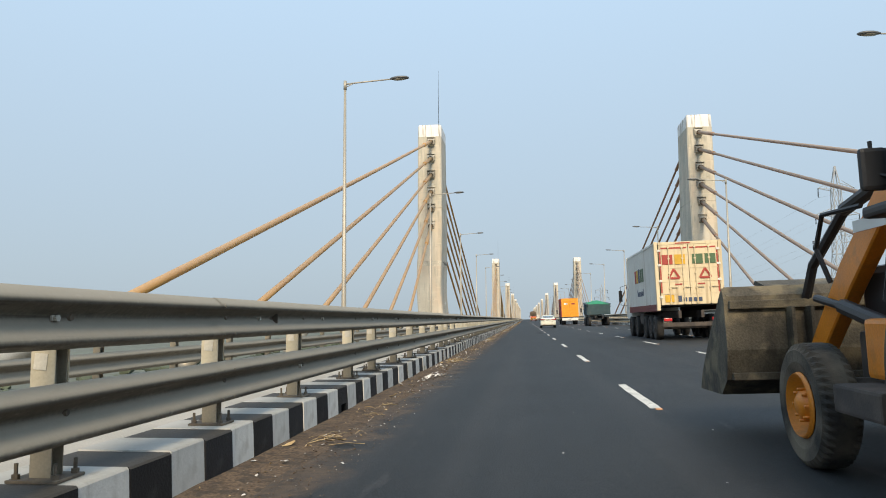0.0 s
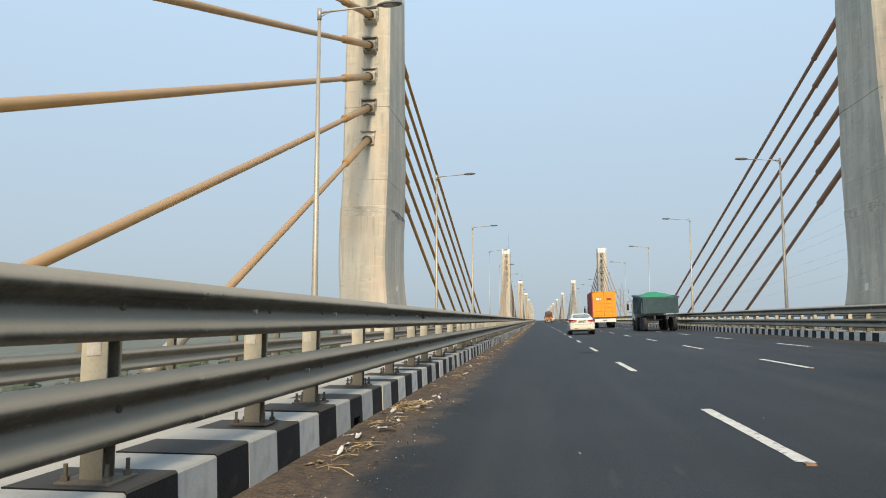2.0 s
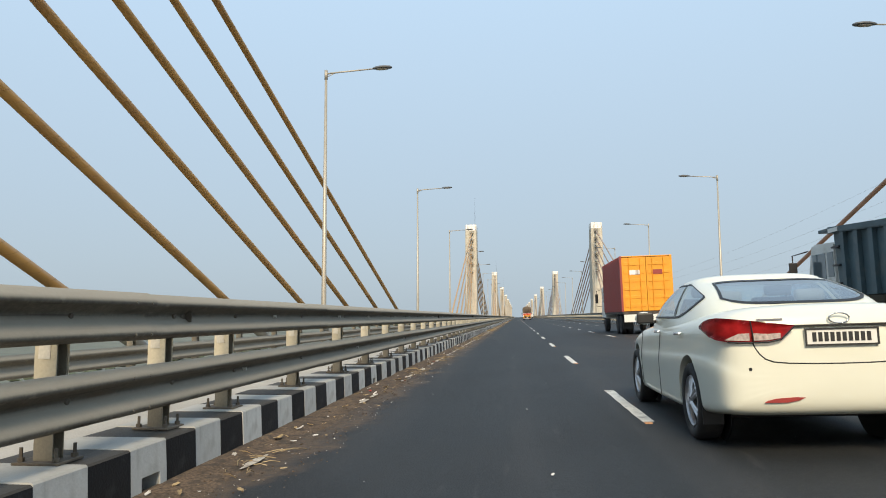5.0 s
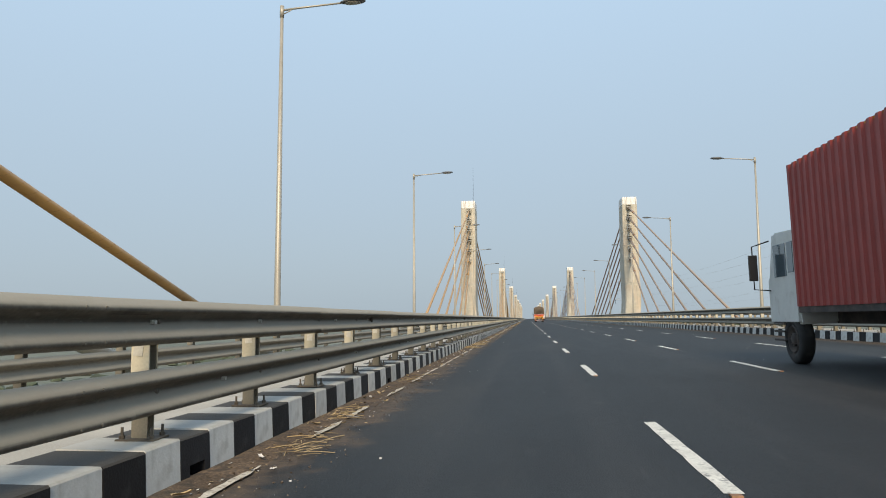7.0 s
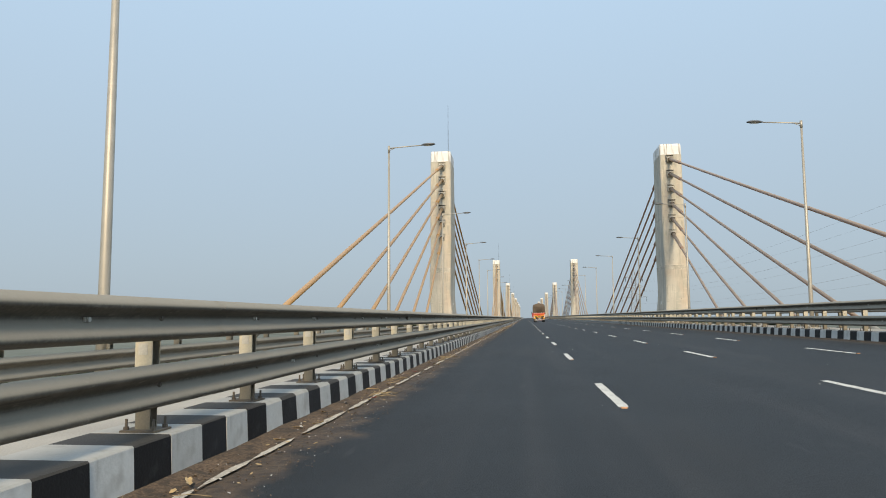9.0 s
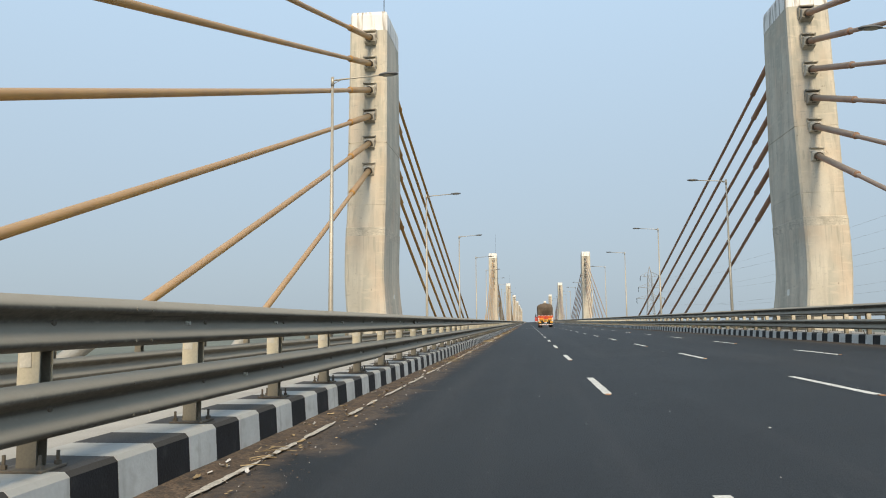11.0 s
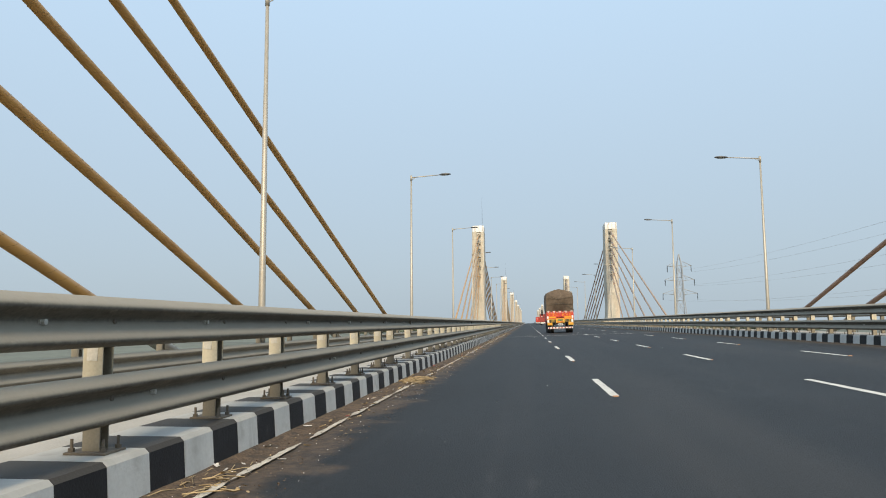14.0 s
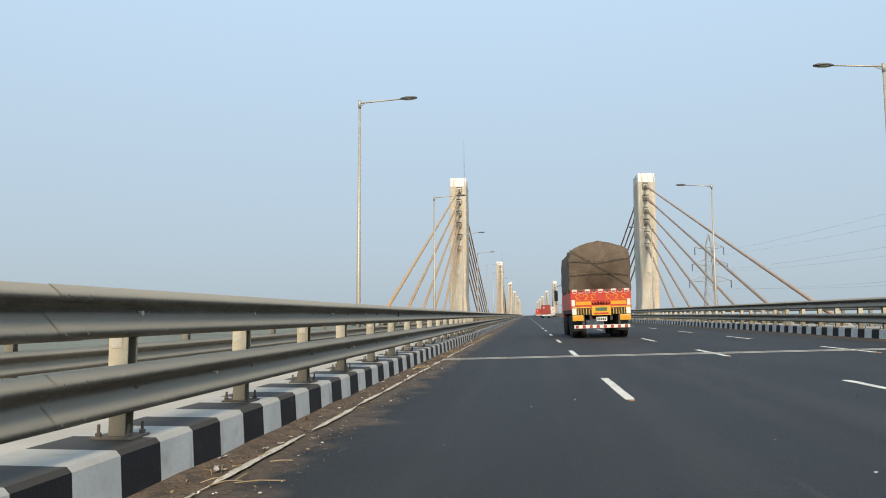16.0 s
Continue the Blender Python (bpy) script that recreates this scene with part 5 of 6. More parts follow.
def container_lorry(m):
    t = thing("container_lorry", "dusty white container lorry with cream rear doors and a red sill", "lorry", "", m)
    W, L, Z0, Z1 = 1.27, 8.0, 1.42, 4.02
    side = bmesh.new()
    corrugated(side, -W, 0.14, L - 0.14, Z0 + 0.05, Z1 - 0.06, -1, 30)
    part("side_panel", side, BOX_WHITE, t, "white corrugated side")
    side = bmesh.new()
    corrugated(side, W, 0.14, L - 0.14, Z0 + 0.05, Z1 - 0.06, 1, 30)
    part("side_panel", side, BOX_WHITE, t, "white corrugated side")
    part("roof", boxes(((-W + 0.02, 0.05, Z1 - 0.08), (W - 0.02, L, Z1 - 0.03))), BOX_WHITE, t)
    part("front_panel", boxes(((-W, L - 0.06, Z0), (W, L, Z1 - 0.08))), BOX_WHITE, t)
    part("floor", boxes(((-W + 0.02, 0.06, Z0 - 0.02), (W - 0.02, L - 0.07, Z0 + 0.04))), CHASSIS, t)
    for s in (-1, 1):
        x = s * W
        part("top_rail", boxes(((x - 0.05, 0.03, Z1 - 0.09), (x + 0.05, L + 0.01, Z1)), bevel=0.008), BOX_WHITE, t)
        part("sill", boxes(((x - 0.05, 0.03, Z0 - 0.22), (x + 0.05, L + 0.01, Z0 + 0.06)), bevel=0.008), OXIDE, t, "oxide-red lower sill")
        for y in (0.05, L - 0.06):
            part("corner_post", boxes(((x - 0.08, y - 0.08, Z0 - 0.2), (x + 0.06, y + 0.09, Z1 + 0.005)), bevel=0.01), BOX_CREAM if y < 1 else BOX_WHITE, t)
        # rear door leaf
        d = part("door", boxes(((min(0.01 * s, s * 1.17), -0.03, Z0 + 0.02), (max(0.01 * s, s * 1.17), 0.05, Z1 - 0.14)), bevel=0.008), BOX_CREAM, t, "cream painted steel door leaf")
        for z in (Z0 + 0.45, Z0 + 0.95, Z0 + 1.5, Z0 + 2.05):
            part("panel_rib", boxes(((min(0.05 * s, s * 1.12), -0.045, z), (max(0.05 * s, s * 1.12), -0.0305, z + 0.035))), BOX_CREAM, d)
        for q in (0.25, 0.8):
            bm = bmesh.new()
            tube(bm, [(s * q, -0.075, Z0 + 0.02), (s * q, -0.075, Z1 - 0.16)], 0.02, 8)
            for z in (Z0 + 0.1, Z0 + 0.7, Z0 + 1.3, Z0 + 1.9, Z1 - 0.24):
                box(bm, (s * q - 0.045, -0.09, z - 0.03), (s * q + 0.045, -0.03, z + 0.03))
            box(bm, (s * q - 0.02, -0.11, Z0 + 0.72), (s * q + 0.3, -0.085, Z0 + 0.76))
            part("locking_bar", bm, BOX_CREAM, d, "worn steel locking bar")
        for z in (Z0 + 0.3, Z0 + 0.95, Z0 + 1.6, Z0 + 2.2):
            part("hinge", boxes(((min(s * 1.1, s * 1.24), -0.06, z), (max(s * 1.1, s * 1.24), -0.03, z + 0.09)), bevel=0.005), BOX_WHITE, d)
        part("red_stripe", boxes(((min(s * 1.1, s * 1.16), -0.038, Z0 + 0.5), (max(s * 1.1, s * 1.16), -0.031, Z1 - 0.3))), SIGN_RED, d, "red warning stripe")
        part("red_stripe", boxes(((min(s * 0.06, s * 1.09), -0.038, Z1 - 0.3), (max(s * 0.06, s * 1.09), -0.031, Z1 - 0.24))), SIGN_RED, d, "red warning stripe")
        # warning triangle as a frame
        bm = bmesh.new()
        cx, cz, r = s * 0.62, Z0 + 1.22, 0.25
        pts = [(cx + r * math.cos(a), cz + r * math.sin(a)) for a in (math.pi / 2, math.pi / 2 + math.tau / 3, math.pi / 2 + 2 * math.tau / 3)]
        for i in range(3):
            j = (i + 1) % 3
            tube(bm, [(pts[i][0], -0.05, pts[i][1]), (pts[j][0], -0.05, pts[j][1])], 0.045, 4)
        for q in bm.verts:
            q.co.y = -0.05 + (q.co.y + 0.05) * 0.15
        bmesh.ops.recalc_face_normals(bm, faces=bm.faces)
        part("warning_triangle", bm, SIGN_RED, d, "red warning triangle")
        for i, c in enumerate((SIGN_RED, SIGN_YELLOW) if s < 0 else (SIGN_GREEN, SIGN_GREEN)):
            x0 = s * 0.6 + (i - 0.5) * 0.5 - 0.21
            part("painted_mark", boxes(((x0, -0.054, Z0 + 1.66), (x0 + 0.42, -0.047, Z0 + 2.06)), bevel=0.003), c, d, "plain painted company mark")
        part("red_tab", boxes(((s * 0.45 - 0.14, -0.058, Z0 + 0.82), (s * 0.45 + 0.14, -0.052, Z0 + 0.87))), SIGN_RED, d)
    part("yellow_tab", boxes(((-1.02, -0.056, Z0 + 0.12), (-0.66, -0.05, Z0 + 0.42))), SIGN_YELLOW, t, "yellow painted square")
    for i in range(5):
        part("script_bar", boxes(((-0.5 + i * 0.2, -0.056, Z0 + 0.14), (-0.36 + i * 0.2, -0.05, Z0 + 0.3 + 0.08 * (i == 0)))), SIGN_BLUE, t, "dark unreadable script")
    part("header", boxes(((-W + 0.09, -0.02, Z1 - 0.13), (W - 0.09, 0.06, Z1 - 0.01)), bevel=0.01), BOX_CREAM, t)
    part("red_header_tab", boxes(((-0.5, -0.028, Z1 - 0.1), (0.1, -0.021, Z1 - 0.05))), SIGN_RED, t)
    # plain marks along the nearside panel
    for i, c in enumerate((SIGN_RED, SIGN_YELLOW, SIGN_BLUE, SIGN_GREEN, SIGN_GREEN)):
        y = 5.7 - i * 0.52
        part("painted_mark", boxes(((-W - 0.042, y - 0.4, Z0 + 1.15), (-W - 0.036, y, Z0 + 1.75 + 0.04 * (i == 2)))), c, t, "plain painted company mark")
    for i in range(9):
        y = 5.1 - i * 0.2
        part("script_bar", boxes(((-W - 0.042, y - 0.12, Z0 + 0.5), (-W - 0.036, y, Z0 + 0.72 + 0.12 * (i in (0, 8))))), SIGN_BLUE, t, "dark unreadable script")
    part("bumper_bar", boxes(((-1.15, 0.05, 0.55), (1.15, 0.17, 0.72)), bevel=0.01), CHASSIS, t)
    for s in (-1, 1):
        part("chassis_rail", boxes(((s * 0.45 - 0.06, 0.1, 0.9), (s * 0.45 + 0.06, L + 1.7, 1.2))), CHASSIS, t)
        part("tail_lamp", boxes(((s * 0.95 - 0.16, 0.0, 0.78), (s * 0.95 + 0.16, 0.06, 0.9)), bevel=0.01), RED_LENS, t)
        for y in (1.55, 2.65, 4.0, 6.5, 8.35):
            wheel(t, s * 1.08, y, 0.52, 0.52, 0.3, 0.29, s, RUBBER, CHASSIS, rim_label="dusty steel rim")
            bm = bmesh.new()
            tube(bm, [(-1.0, y, 0.52), (1.0, y, 0.52)], 0.09, 8)
            part("axle", bm, CHASSIS, t) if s > 0 else bm.free()
    part("tank", boxes(((-1.15, 4.8, 0.65), (-0.6, 5.8, 1.15)), bevel=0.06), CHASSIS, t, "dusty fuel tank")
    lorry_cab(t, L + 0.12, 2.4, 0.85, 1.95, CAB_WHITE)
    return t


# ---------------------------------------------------------------- backhoe loader
def loader(m):
    t = thing("backhoe_loader", "worn orange backhoe loader with a grey front bucket", "loader", "", m)
    for s in (-1, 1):
        w = wheel(t, s * 0.81, 0, 0.42, 0.42, 0.25, 0.225, s, MUD_RUBBER, LOADER, lugs=46, rim_label="orange painted steel rim")
        wheel(t, s * 0.86, -2.15, 0.72, 0.72, 0.42, 0.36, s, MUD_RUBBER, LOADER, lugs=26, rim_label="orange painted steel rim")
        bm = bmesh.new()
        prism(bm, [(-0.65, 1.66), (-0.62, 1.82), (-0.38, 1.83), (0.22, 1.4), (1.02, 0.66), (1.0, 0.52), (0.88, 0.54), (0.1, 1.2), (-0.42, 1.6)], s * 0.44 - 0.06, s * 0.44 + 0.06)
        bmesh.ops.bevel(bm, geom=list(bm.edges), offset=0.012, segments=1, affect="EDGES")
        arm = part("loader_arm", bm, LOADER, t, "orange loader arm")
        bm = bmesh.new()
        tube(bm, [(s * 0.55, -0.5, 0.95), (s * 0.55, 0.1, 1.08)], 0.055, 10)
        tube(bm, [(s * 0.55, 0.1, 1.08), (s * 0.55, 0.55, 1.15)], 0.03, 10)
        part("lift_cylinder", bm, DARK, arm, "black hydraulic cylinder")
        bm = bmesh.new()
        tube(bm, [(s * 0.44, -0.4, 1.88), (s * 0.44, 0.2, 1.78)], 0.05, 10)
        tube(bm, [(s * 0.44, 0.2, 1.78), (s * 0.44, 0.85, 1.42), (s * 0.44, 1.05, 1.15)], 0.04, 8)
        part("tilt_link", bm, DARK, arm, "black tilt linkage")
        bm = bmesh.new()
        tube(bm, [(s * 0.6, -0.4, 1.72), (s * 0.68, 0.0, 1.72), (s * 0.68, 0.15, 1.5), (s * 0.62, 0.1, 1.25)], 0.018, 6)
        part("hose", bm, BLACK_TRIM, arm, "black hydraulic hose")
        part("mark", boxes(((min(s * 0.501, s * 0.506), -0.5, 1.58), (max(s * 0.501, s * 0.506), -0.05, 1.66))), PLATE_W, arm, "plain white mark")
        part("mudguard", boxes(((s * 0.9 - 0.2, -2.75, 1.5), (s * 0.9 + 0.2, -1.5, 1.56)), bevel=0.02), BLACK_TRIM, t)
        bm = bmesh.new()
        tube(bm, [(s * 0.78, -1.05, 1.1), (s * 0.76, -1.3, 2.0), (s * 0.72, -1.68, 2.75)], 0.045, 8)
        tube(bm, [(s * 0.78, -2.6, 1.5), (s * 0.72, -2.5, 2.75)], 0.045, 8)
        part("cab_pillar", bm, BLACK_TRIM, t)
        bm = bmesh.new()
        tube(bm, [(s * 0.76, -1.2, 1.75), (s * 0.84, -1.1, 1.8), (s * 0.84, -1.1, 1.98)], 0.012, 6)
        mir = part("mirror_arm", bm, BLACK_TRIM, t)
        part("mirror", boxes(((s * 0.84 - 0.075, -1.14, 1.7), (s * 0.84 + 0.075, -1.09, 1.94)), bevel=0.025), BLACK_TRIM, mir, "black wing mirror")
    bm = bmesh.new()
    tube(bm, [(-0.75, 0, 0.49), (0.75, 0, 0.49)], 0.11, 10)
    part("front_axle", bm, CHASSIS, t)
    part("chassis", boxes(((-0.36, -2.6, 0.55), (0.36, 0.35, 0.9)), bevel=0.03), CHASSIS, t, "dark dusty chassis")
    part("bonnet", boxes(((-0.36, -1.1, 0.9), (0.36, 0.25, 1.36)), bevel=0.06), BLACK_TRIM, t, "dark engine bonnet")
    part("grille", boxes(((-0.3, 0.252, 0.95), (0.3, 0.28, 1.3)), bevel=0.01), BLACK_TRIM, t)
    part("side_step", boxes(((-0.95, -1.2, 0.45), (-0.5, -0.6, 0.62)), bevel=0.02), CHASSIS, t)
    part("side_tank", boxes(((-0.72, -1.15, 0.64), (-0.42, -0.55, 1.0)), bevel=0.03), LOADER, t, "orange side panel")
    part("cab_roof", boxes(((-0.8, -3.1, 2.75), (0.8, -1.62, 2.88)), bevel=0.04), LOADER, t, "orange cab roof")
    bm = bmesh.new()
    prism(bm, [(-1.13, 1.5), (-1.31, 2.0), (-1.66, 2.7), (-1.68, 2.7), (-1.33, 2.0), (-1.15, 1.5)], -0.7, 0.7)
    part("cab_glass", bm, GLASS, t, "tinted cab window")
    part("cab_base", boxes(((-0.75, -2.6, 0.9), (0.75, -1.1, 1.5)), bevel=0.03), LOADER, t, "orange cab base")
    # bucket, opening forwards
    bm = bmesh.new()
    prof = [(1.12, 1.28), (1.05, 1.2), (1.03, 0.75), (1.1, 0.5), (1.3, 0.36), (2.05, 0.34)]
    inner = [(2.05, 0.37), (1.31, 0.395), (1.135, 0.52), (1.065, 0.76), (1.085, 1.18), (1.15, 1.26)]
    prism(bm, prof + inner, -1.08, 1.08)
    bucket = part("bucket", bm, BUCKET, t, "dented grey steel bucket")
    for s in (-1, 1):
        bm = bmesh.new()
        prism(bm, [(1.1, 1.27), (1.05, 1.18), (1.03, 0.75), (1.1, 0.5), (1.3, 0.36), (2.04, 0.345), (1.95, 0.5), (1.55, 0.9)], min(s * 1.081, s * 1.105), max(s * 1.081, s * 1.105))
        part("cheek", bm, BUCKET, bucket, "worn bucket cheek plate")
        for x in (0.45, 0.6):
            part("bucket_lug", boxes(((s * x - 0.015, 0.9, 0.62), (s * x + 0.015, 1.04, 1.1)), bevel=0.004), BUCKET, bucket)
    part("back_rib", boxes(((-1.07, 1.0, 1.09), (1.07, 1.05, 1.16)), bevel=0.008), BUCKET, bucket)
    part("back_rib", boxes(((-1.07, 1.02, 0.5), (1.07, 1.09, 0.56)), bevel=0.008), BUCKET, bucket)
    bm = bmesh.new()
    prism(bm, [(1.12, 1.26), (1.5, 1.34), (1.55, 1.31), (1.16, 1.23)], -0.7, 0.9)
    part("spill_plate", bm, BUCKET, bucket)
    return t


# ---------------------------------------------------------------- tarpaulin lorry
def tarp_lorry(m):
    t = thing("tarpaulin_lorry", "red and yellow painted lorry loaded high under a brown tarpaulin", "lorry", "", m)
    W, L = 1.24, 6.6
    bm = bmesh.new()
    rings = []
    for y, k in ((0.02, 0.0), (0.06, 1.0), (1.5, 1.03), (3.3, 1.0), (5.0, 1.03), (L, 1.0), (L + 0.04, 0.0)):
        w = W * (0.97 if k == 0 else 1.03)
        top = 4.05 + 0.05 * math.sin(y * 2.2)
        ring = [(-w, y, 1.95), (-w * 1.01, y, 2.6), (-w, y, 3.3), (-w * 0.96, y, 3.72), (-w * 0.8, y, 3.86), (-w * 0.35, y, top - 0.03), (0, y, top + 0.08), (w * 0.35, y, top - 0.02), (w * 0.8, y, 3.86), (w * 0.96, y, 3.72), (w, y, 3.3), (w * 1.01, y, 2.6), (w, y, 1.95)]
        rings.append(ring)
    loft(bm, rings)
    bmesh.ops.subdivide_edges(bm, edges=bm.edges[:], cuts=3, use_grid_fill=True)
    for v in bm.verts:
        n_ = noise.noise(v.co * 1.3) * 0.05 + noise.noise(v.co * 4) * 0.022
        v.co += Vector((n_ * (1 if v.co.x > 0 else -1), n_ * (-1 if v.co.y < 1 else 0.3), n_ if v.co.z > 3.5 else 0))
    tarp = part("tarpaulin", bm, TARP, t, "creased brown tarpaulin", smooth=True)
    for pts in ([(-1.22, -0.05, 3.3), (0, -0.08, 3.2), (1.22, -0.05, 3.35)], [(-1.2, -0.05, 3.75), (0.2, -0.09, 2.9), (1.2, -0.05, 2.2)], [(-1.22, -0.05, 2.7), (0, -0.09, 2.75), (1.22, -0.05, 2.65)]):
        bm = bmesh.new()
        tube(bm, pts, 0.014, 5)
        part("rope", bm, BUCKET, tarp)
    # bed with painted boards
    part("bed", boxes(((-W, 0.02, 1.05), (W, L, 1.2)), bevel=0.01), CHASSIS, t)
    tail = part("tailboard", boxes(((-W, -0.02, 1.2), (W, 0.05, 2.05)), bevel=0.01), TRUCK_RED, t, "red painted tailboard with yellow motifs")
    for s in (-1, 1):
        part("sideboard", boxes(((s * W - 0.03, 0.06, 1.2), (s * W + 0.03, L, 2.05)), bevel=0.01), TRUCK_RED, t, "red painted sideboard")
        part("tail_lamp", boxes(((s * 0.98 - 0.2, -0.06, 0.78), (s * 0.98 + 0.2, 0.0, 0.95)), bevel=0.015), AMBER, t, "amber tail lamp")
        part("white_board", boxes(((s * 1.12 - 0.09, -0.05, 1.0), (s * 1.12 + 0.09, -0.025, 1.27)), bevel=0.005), PLATE_W, t, "white painted board")
        grille_board = part("grille_board", boxes(((min(s * 0.46, s * 1.0), -0.045, 0.98), (max(s * 0.46, s * 1.0), -0.025, 1.27)), bevel=0.005), BLACK_TRIM, t, "black board with yellow slats")
        for i in range(5):
            x = s * (0.5 + 0.115 * i)
            part("slat", boxes(((x - 0.014, -0.056, 1.0), (x + 0.014, -0.0455, 1.25))), SIGN_YELLOW, grille_board)
        part("rail_strip", boxes(((min(s * 0.44, s * 1.2), -0.052, 1.272), (max(s * 0.44, s * 1.2), -0.022, 1.33)), bevel=0.004), SIGN_YELLOW, t, "yellow painted strip")
        part("lamp_frame", boxes(((s * 0.98 - 0.23, -0.052, 0.74), (s * 0.98 + 0.23, -0.02, 0.98)), bevel=0.006), SIGN_YELLOW, t, "yellow lamp frame")
        part("orange_band", boxes(((min(s * 0.4, s * 1.05), -0.034, 1.4), (max(s * 0.4, s * 1.05), -0.0205, 1.55))), TRUCK_ORANGE, tail, "orange painted band")
        part("corner_board", boxes(((min(s * 1.08, s * 1.22), -0.036, 1.36), (max(s * 1.08, s * 1.22), -0.0205, 1.62)), bevel=0.004), PLATE_W, tail, "white painted corner board")
        for cx, flip in ((0.32, 1), (0.62, -1), (0.95, 1)):
            bm = bmesh.new()
            arc = [(s * cx + 0.12 * (1 - 0.05 * k) * math.cos(0.55 * k) * flip, -0.03, 1.75 + 0.11 * (1 - 0.05 * k) * math.sin(0.55 * k)) for k in range(10)]
            tube(bm, arc, [0.012 + 0.002 * k for k in range(10)], 6)
            tube(bm, [(s * cx - 0.1, -0.03, 1.6), (s * cx, -0.03, 1.64), (s * cx + 0.1, -0.03, 1.6)], 0.014, 6)
            part("scroll_motif", bm, TRUCK_ORANGE, tail, "orange painted scroll")
    for i in range(9):
        x = -1.08 + i * 0.27
        bm = bmesh.new()
        prism(bm, [(-0.045, 1.98), (-0.024, 1.98), (-0.024, 2.06), (-0.045, 2.06)], x - 0.1, x + 0.1)
        part("flap", bm, (CAB_WHITE, TARP)[i % 2], tail)
        bm = bmesh.new()
        tube(bm, [(x - 0.1, -0.035, 1.96), (x - 0.05, -0.035, 1.9), (x + 0.05, -0.035, 1.9), (x + 0.1, -0.035, 1.96)], 0.014, 6)
        part("scallop", bm, CAB_WHITE, tail, "pale painted scallop")
    part("centre_panel", boxes(((-0.4, -0.06, 0.96), (0.4, -0.025, 1.36)), bevel=0.006), SIGN_YELLOW, t, "yellow painted centre panel")
    part("centre_mark", boxes(((-0.24, -0.068, 1.14), (0.24, -0.061, 1.28)), bevel=0.003), SIGN_GREEN, t)
    part("centre_mark", boxes(((-0.3, -0.068, 1.0), (0.3, -0.061, 1.07)), bevel=0.003), TRUCK_RED, t)
    for i in range(7):
        x = -0.3 + 0.1 * i
        bm = bmesh.new()
        bm.faces.new([bm.verts.new(p) for p in ((x - 0.045, -0.03, 1.4), (x + 0.045, -0.03, 1.4), (x * 1.35, -0.03, 1.62 - abs(x) * 0.25))])
        bmesh.ops.solidify(bm, geom=bm.faces[:], thickness=-0.012)
        bmesh.ops.recalc_face_normals(bm, faces=bm.faces)
        part("crest_petal", bm, (CAP, SIGN_YELLOW)[i % 2], tail, "painted crest petal")
    plate(t, 0, -0.04, 0.8, 0.46, 0.2, 5)
    bar = part("bumper", boxes(((-1.15, -0.08, 0.42), (1.15, 0.02, 0.56)), bevel=0.01), PLATE_W, t, "white and red striped bumper bar")
    for i in range(8):
        part("stripe", boxes(((-1.1 + i * 0.29, -0.086, 0.43), (-0.97 + i * 0.29, -0.0805, 0.55))), SIGN_RED, bar)
    for s in (-1, 1):
        part("bumper_bracket", boxes(((s * 0.75 - 0.05, 0.02, 0.45), (s * 0.75 + 0.05, 0.12, 1.05))), CHASSIS, t)
        part("chassis_rail", boxes(((s * 0.42 - 0.06, 0.1, 0.75), (s * 0.42 + 0.06, L + 1.6, 1.05))), CHASSIS, t)
        part("mud_flap", boxes(((s * 0.92 - 0.25, 0.5, 0.3), (s * 0.92 + 0.25, 0.52, 0.95))), BLACK_TRIM, t)
        for y in (1.2, 2.4, 5.9, 7.4):
            for dx in ((0.72, 1.05) if y < 3 else (1.05,)):
                wheel(t, s * dx, y, 0.5, 0.5, 0.27, 0.28, s, RUBBER, CHASSIS)
    lorry_cab(t, L + 0.1, 2.4, 0.8, 1.9, TRUCK_RED)
    return t


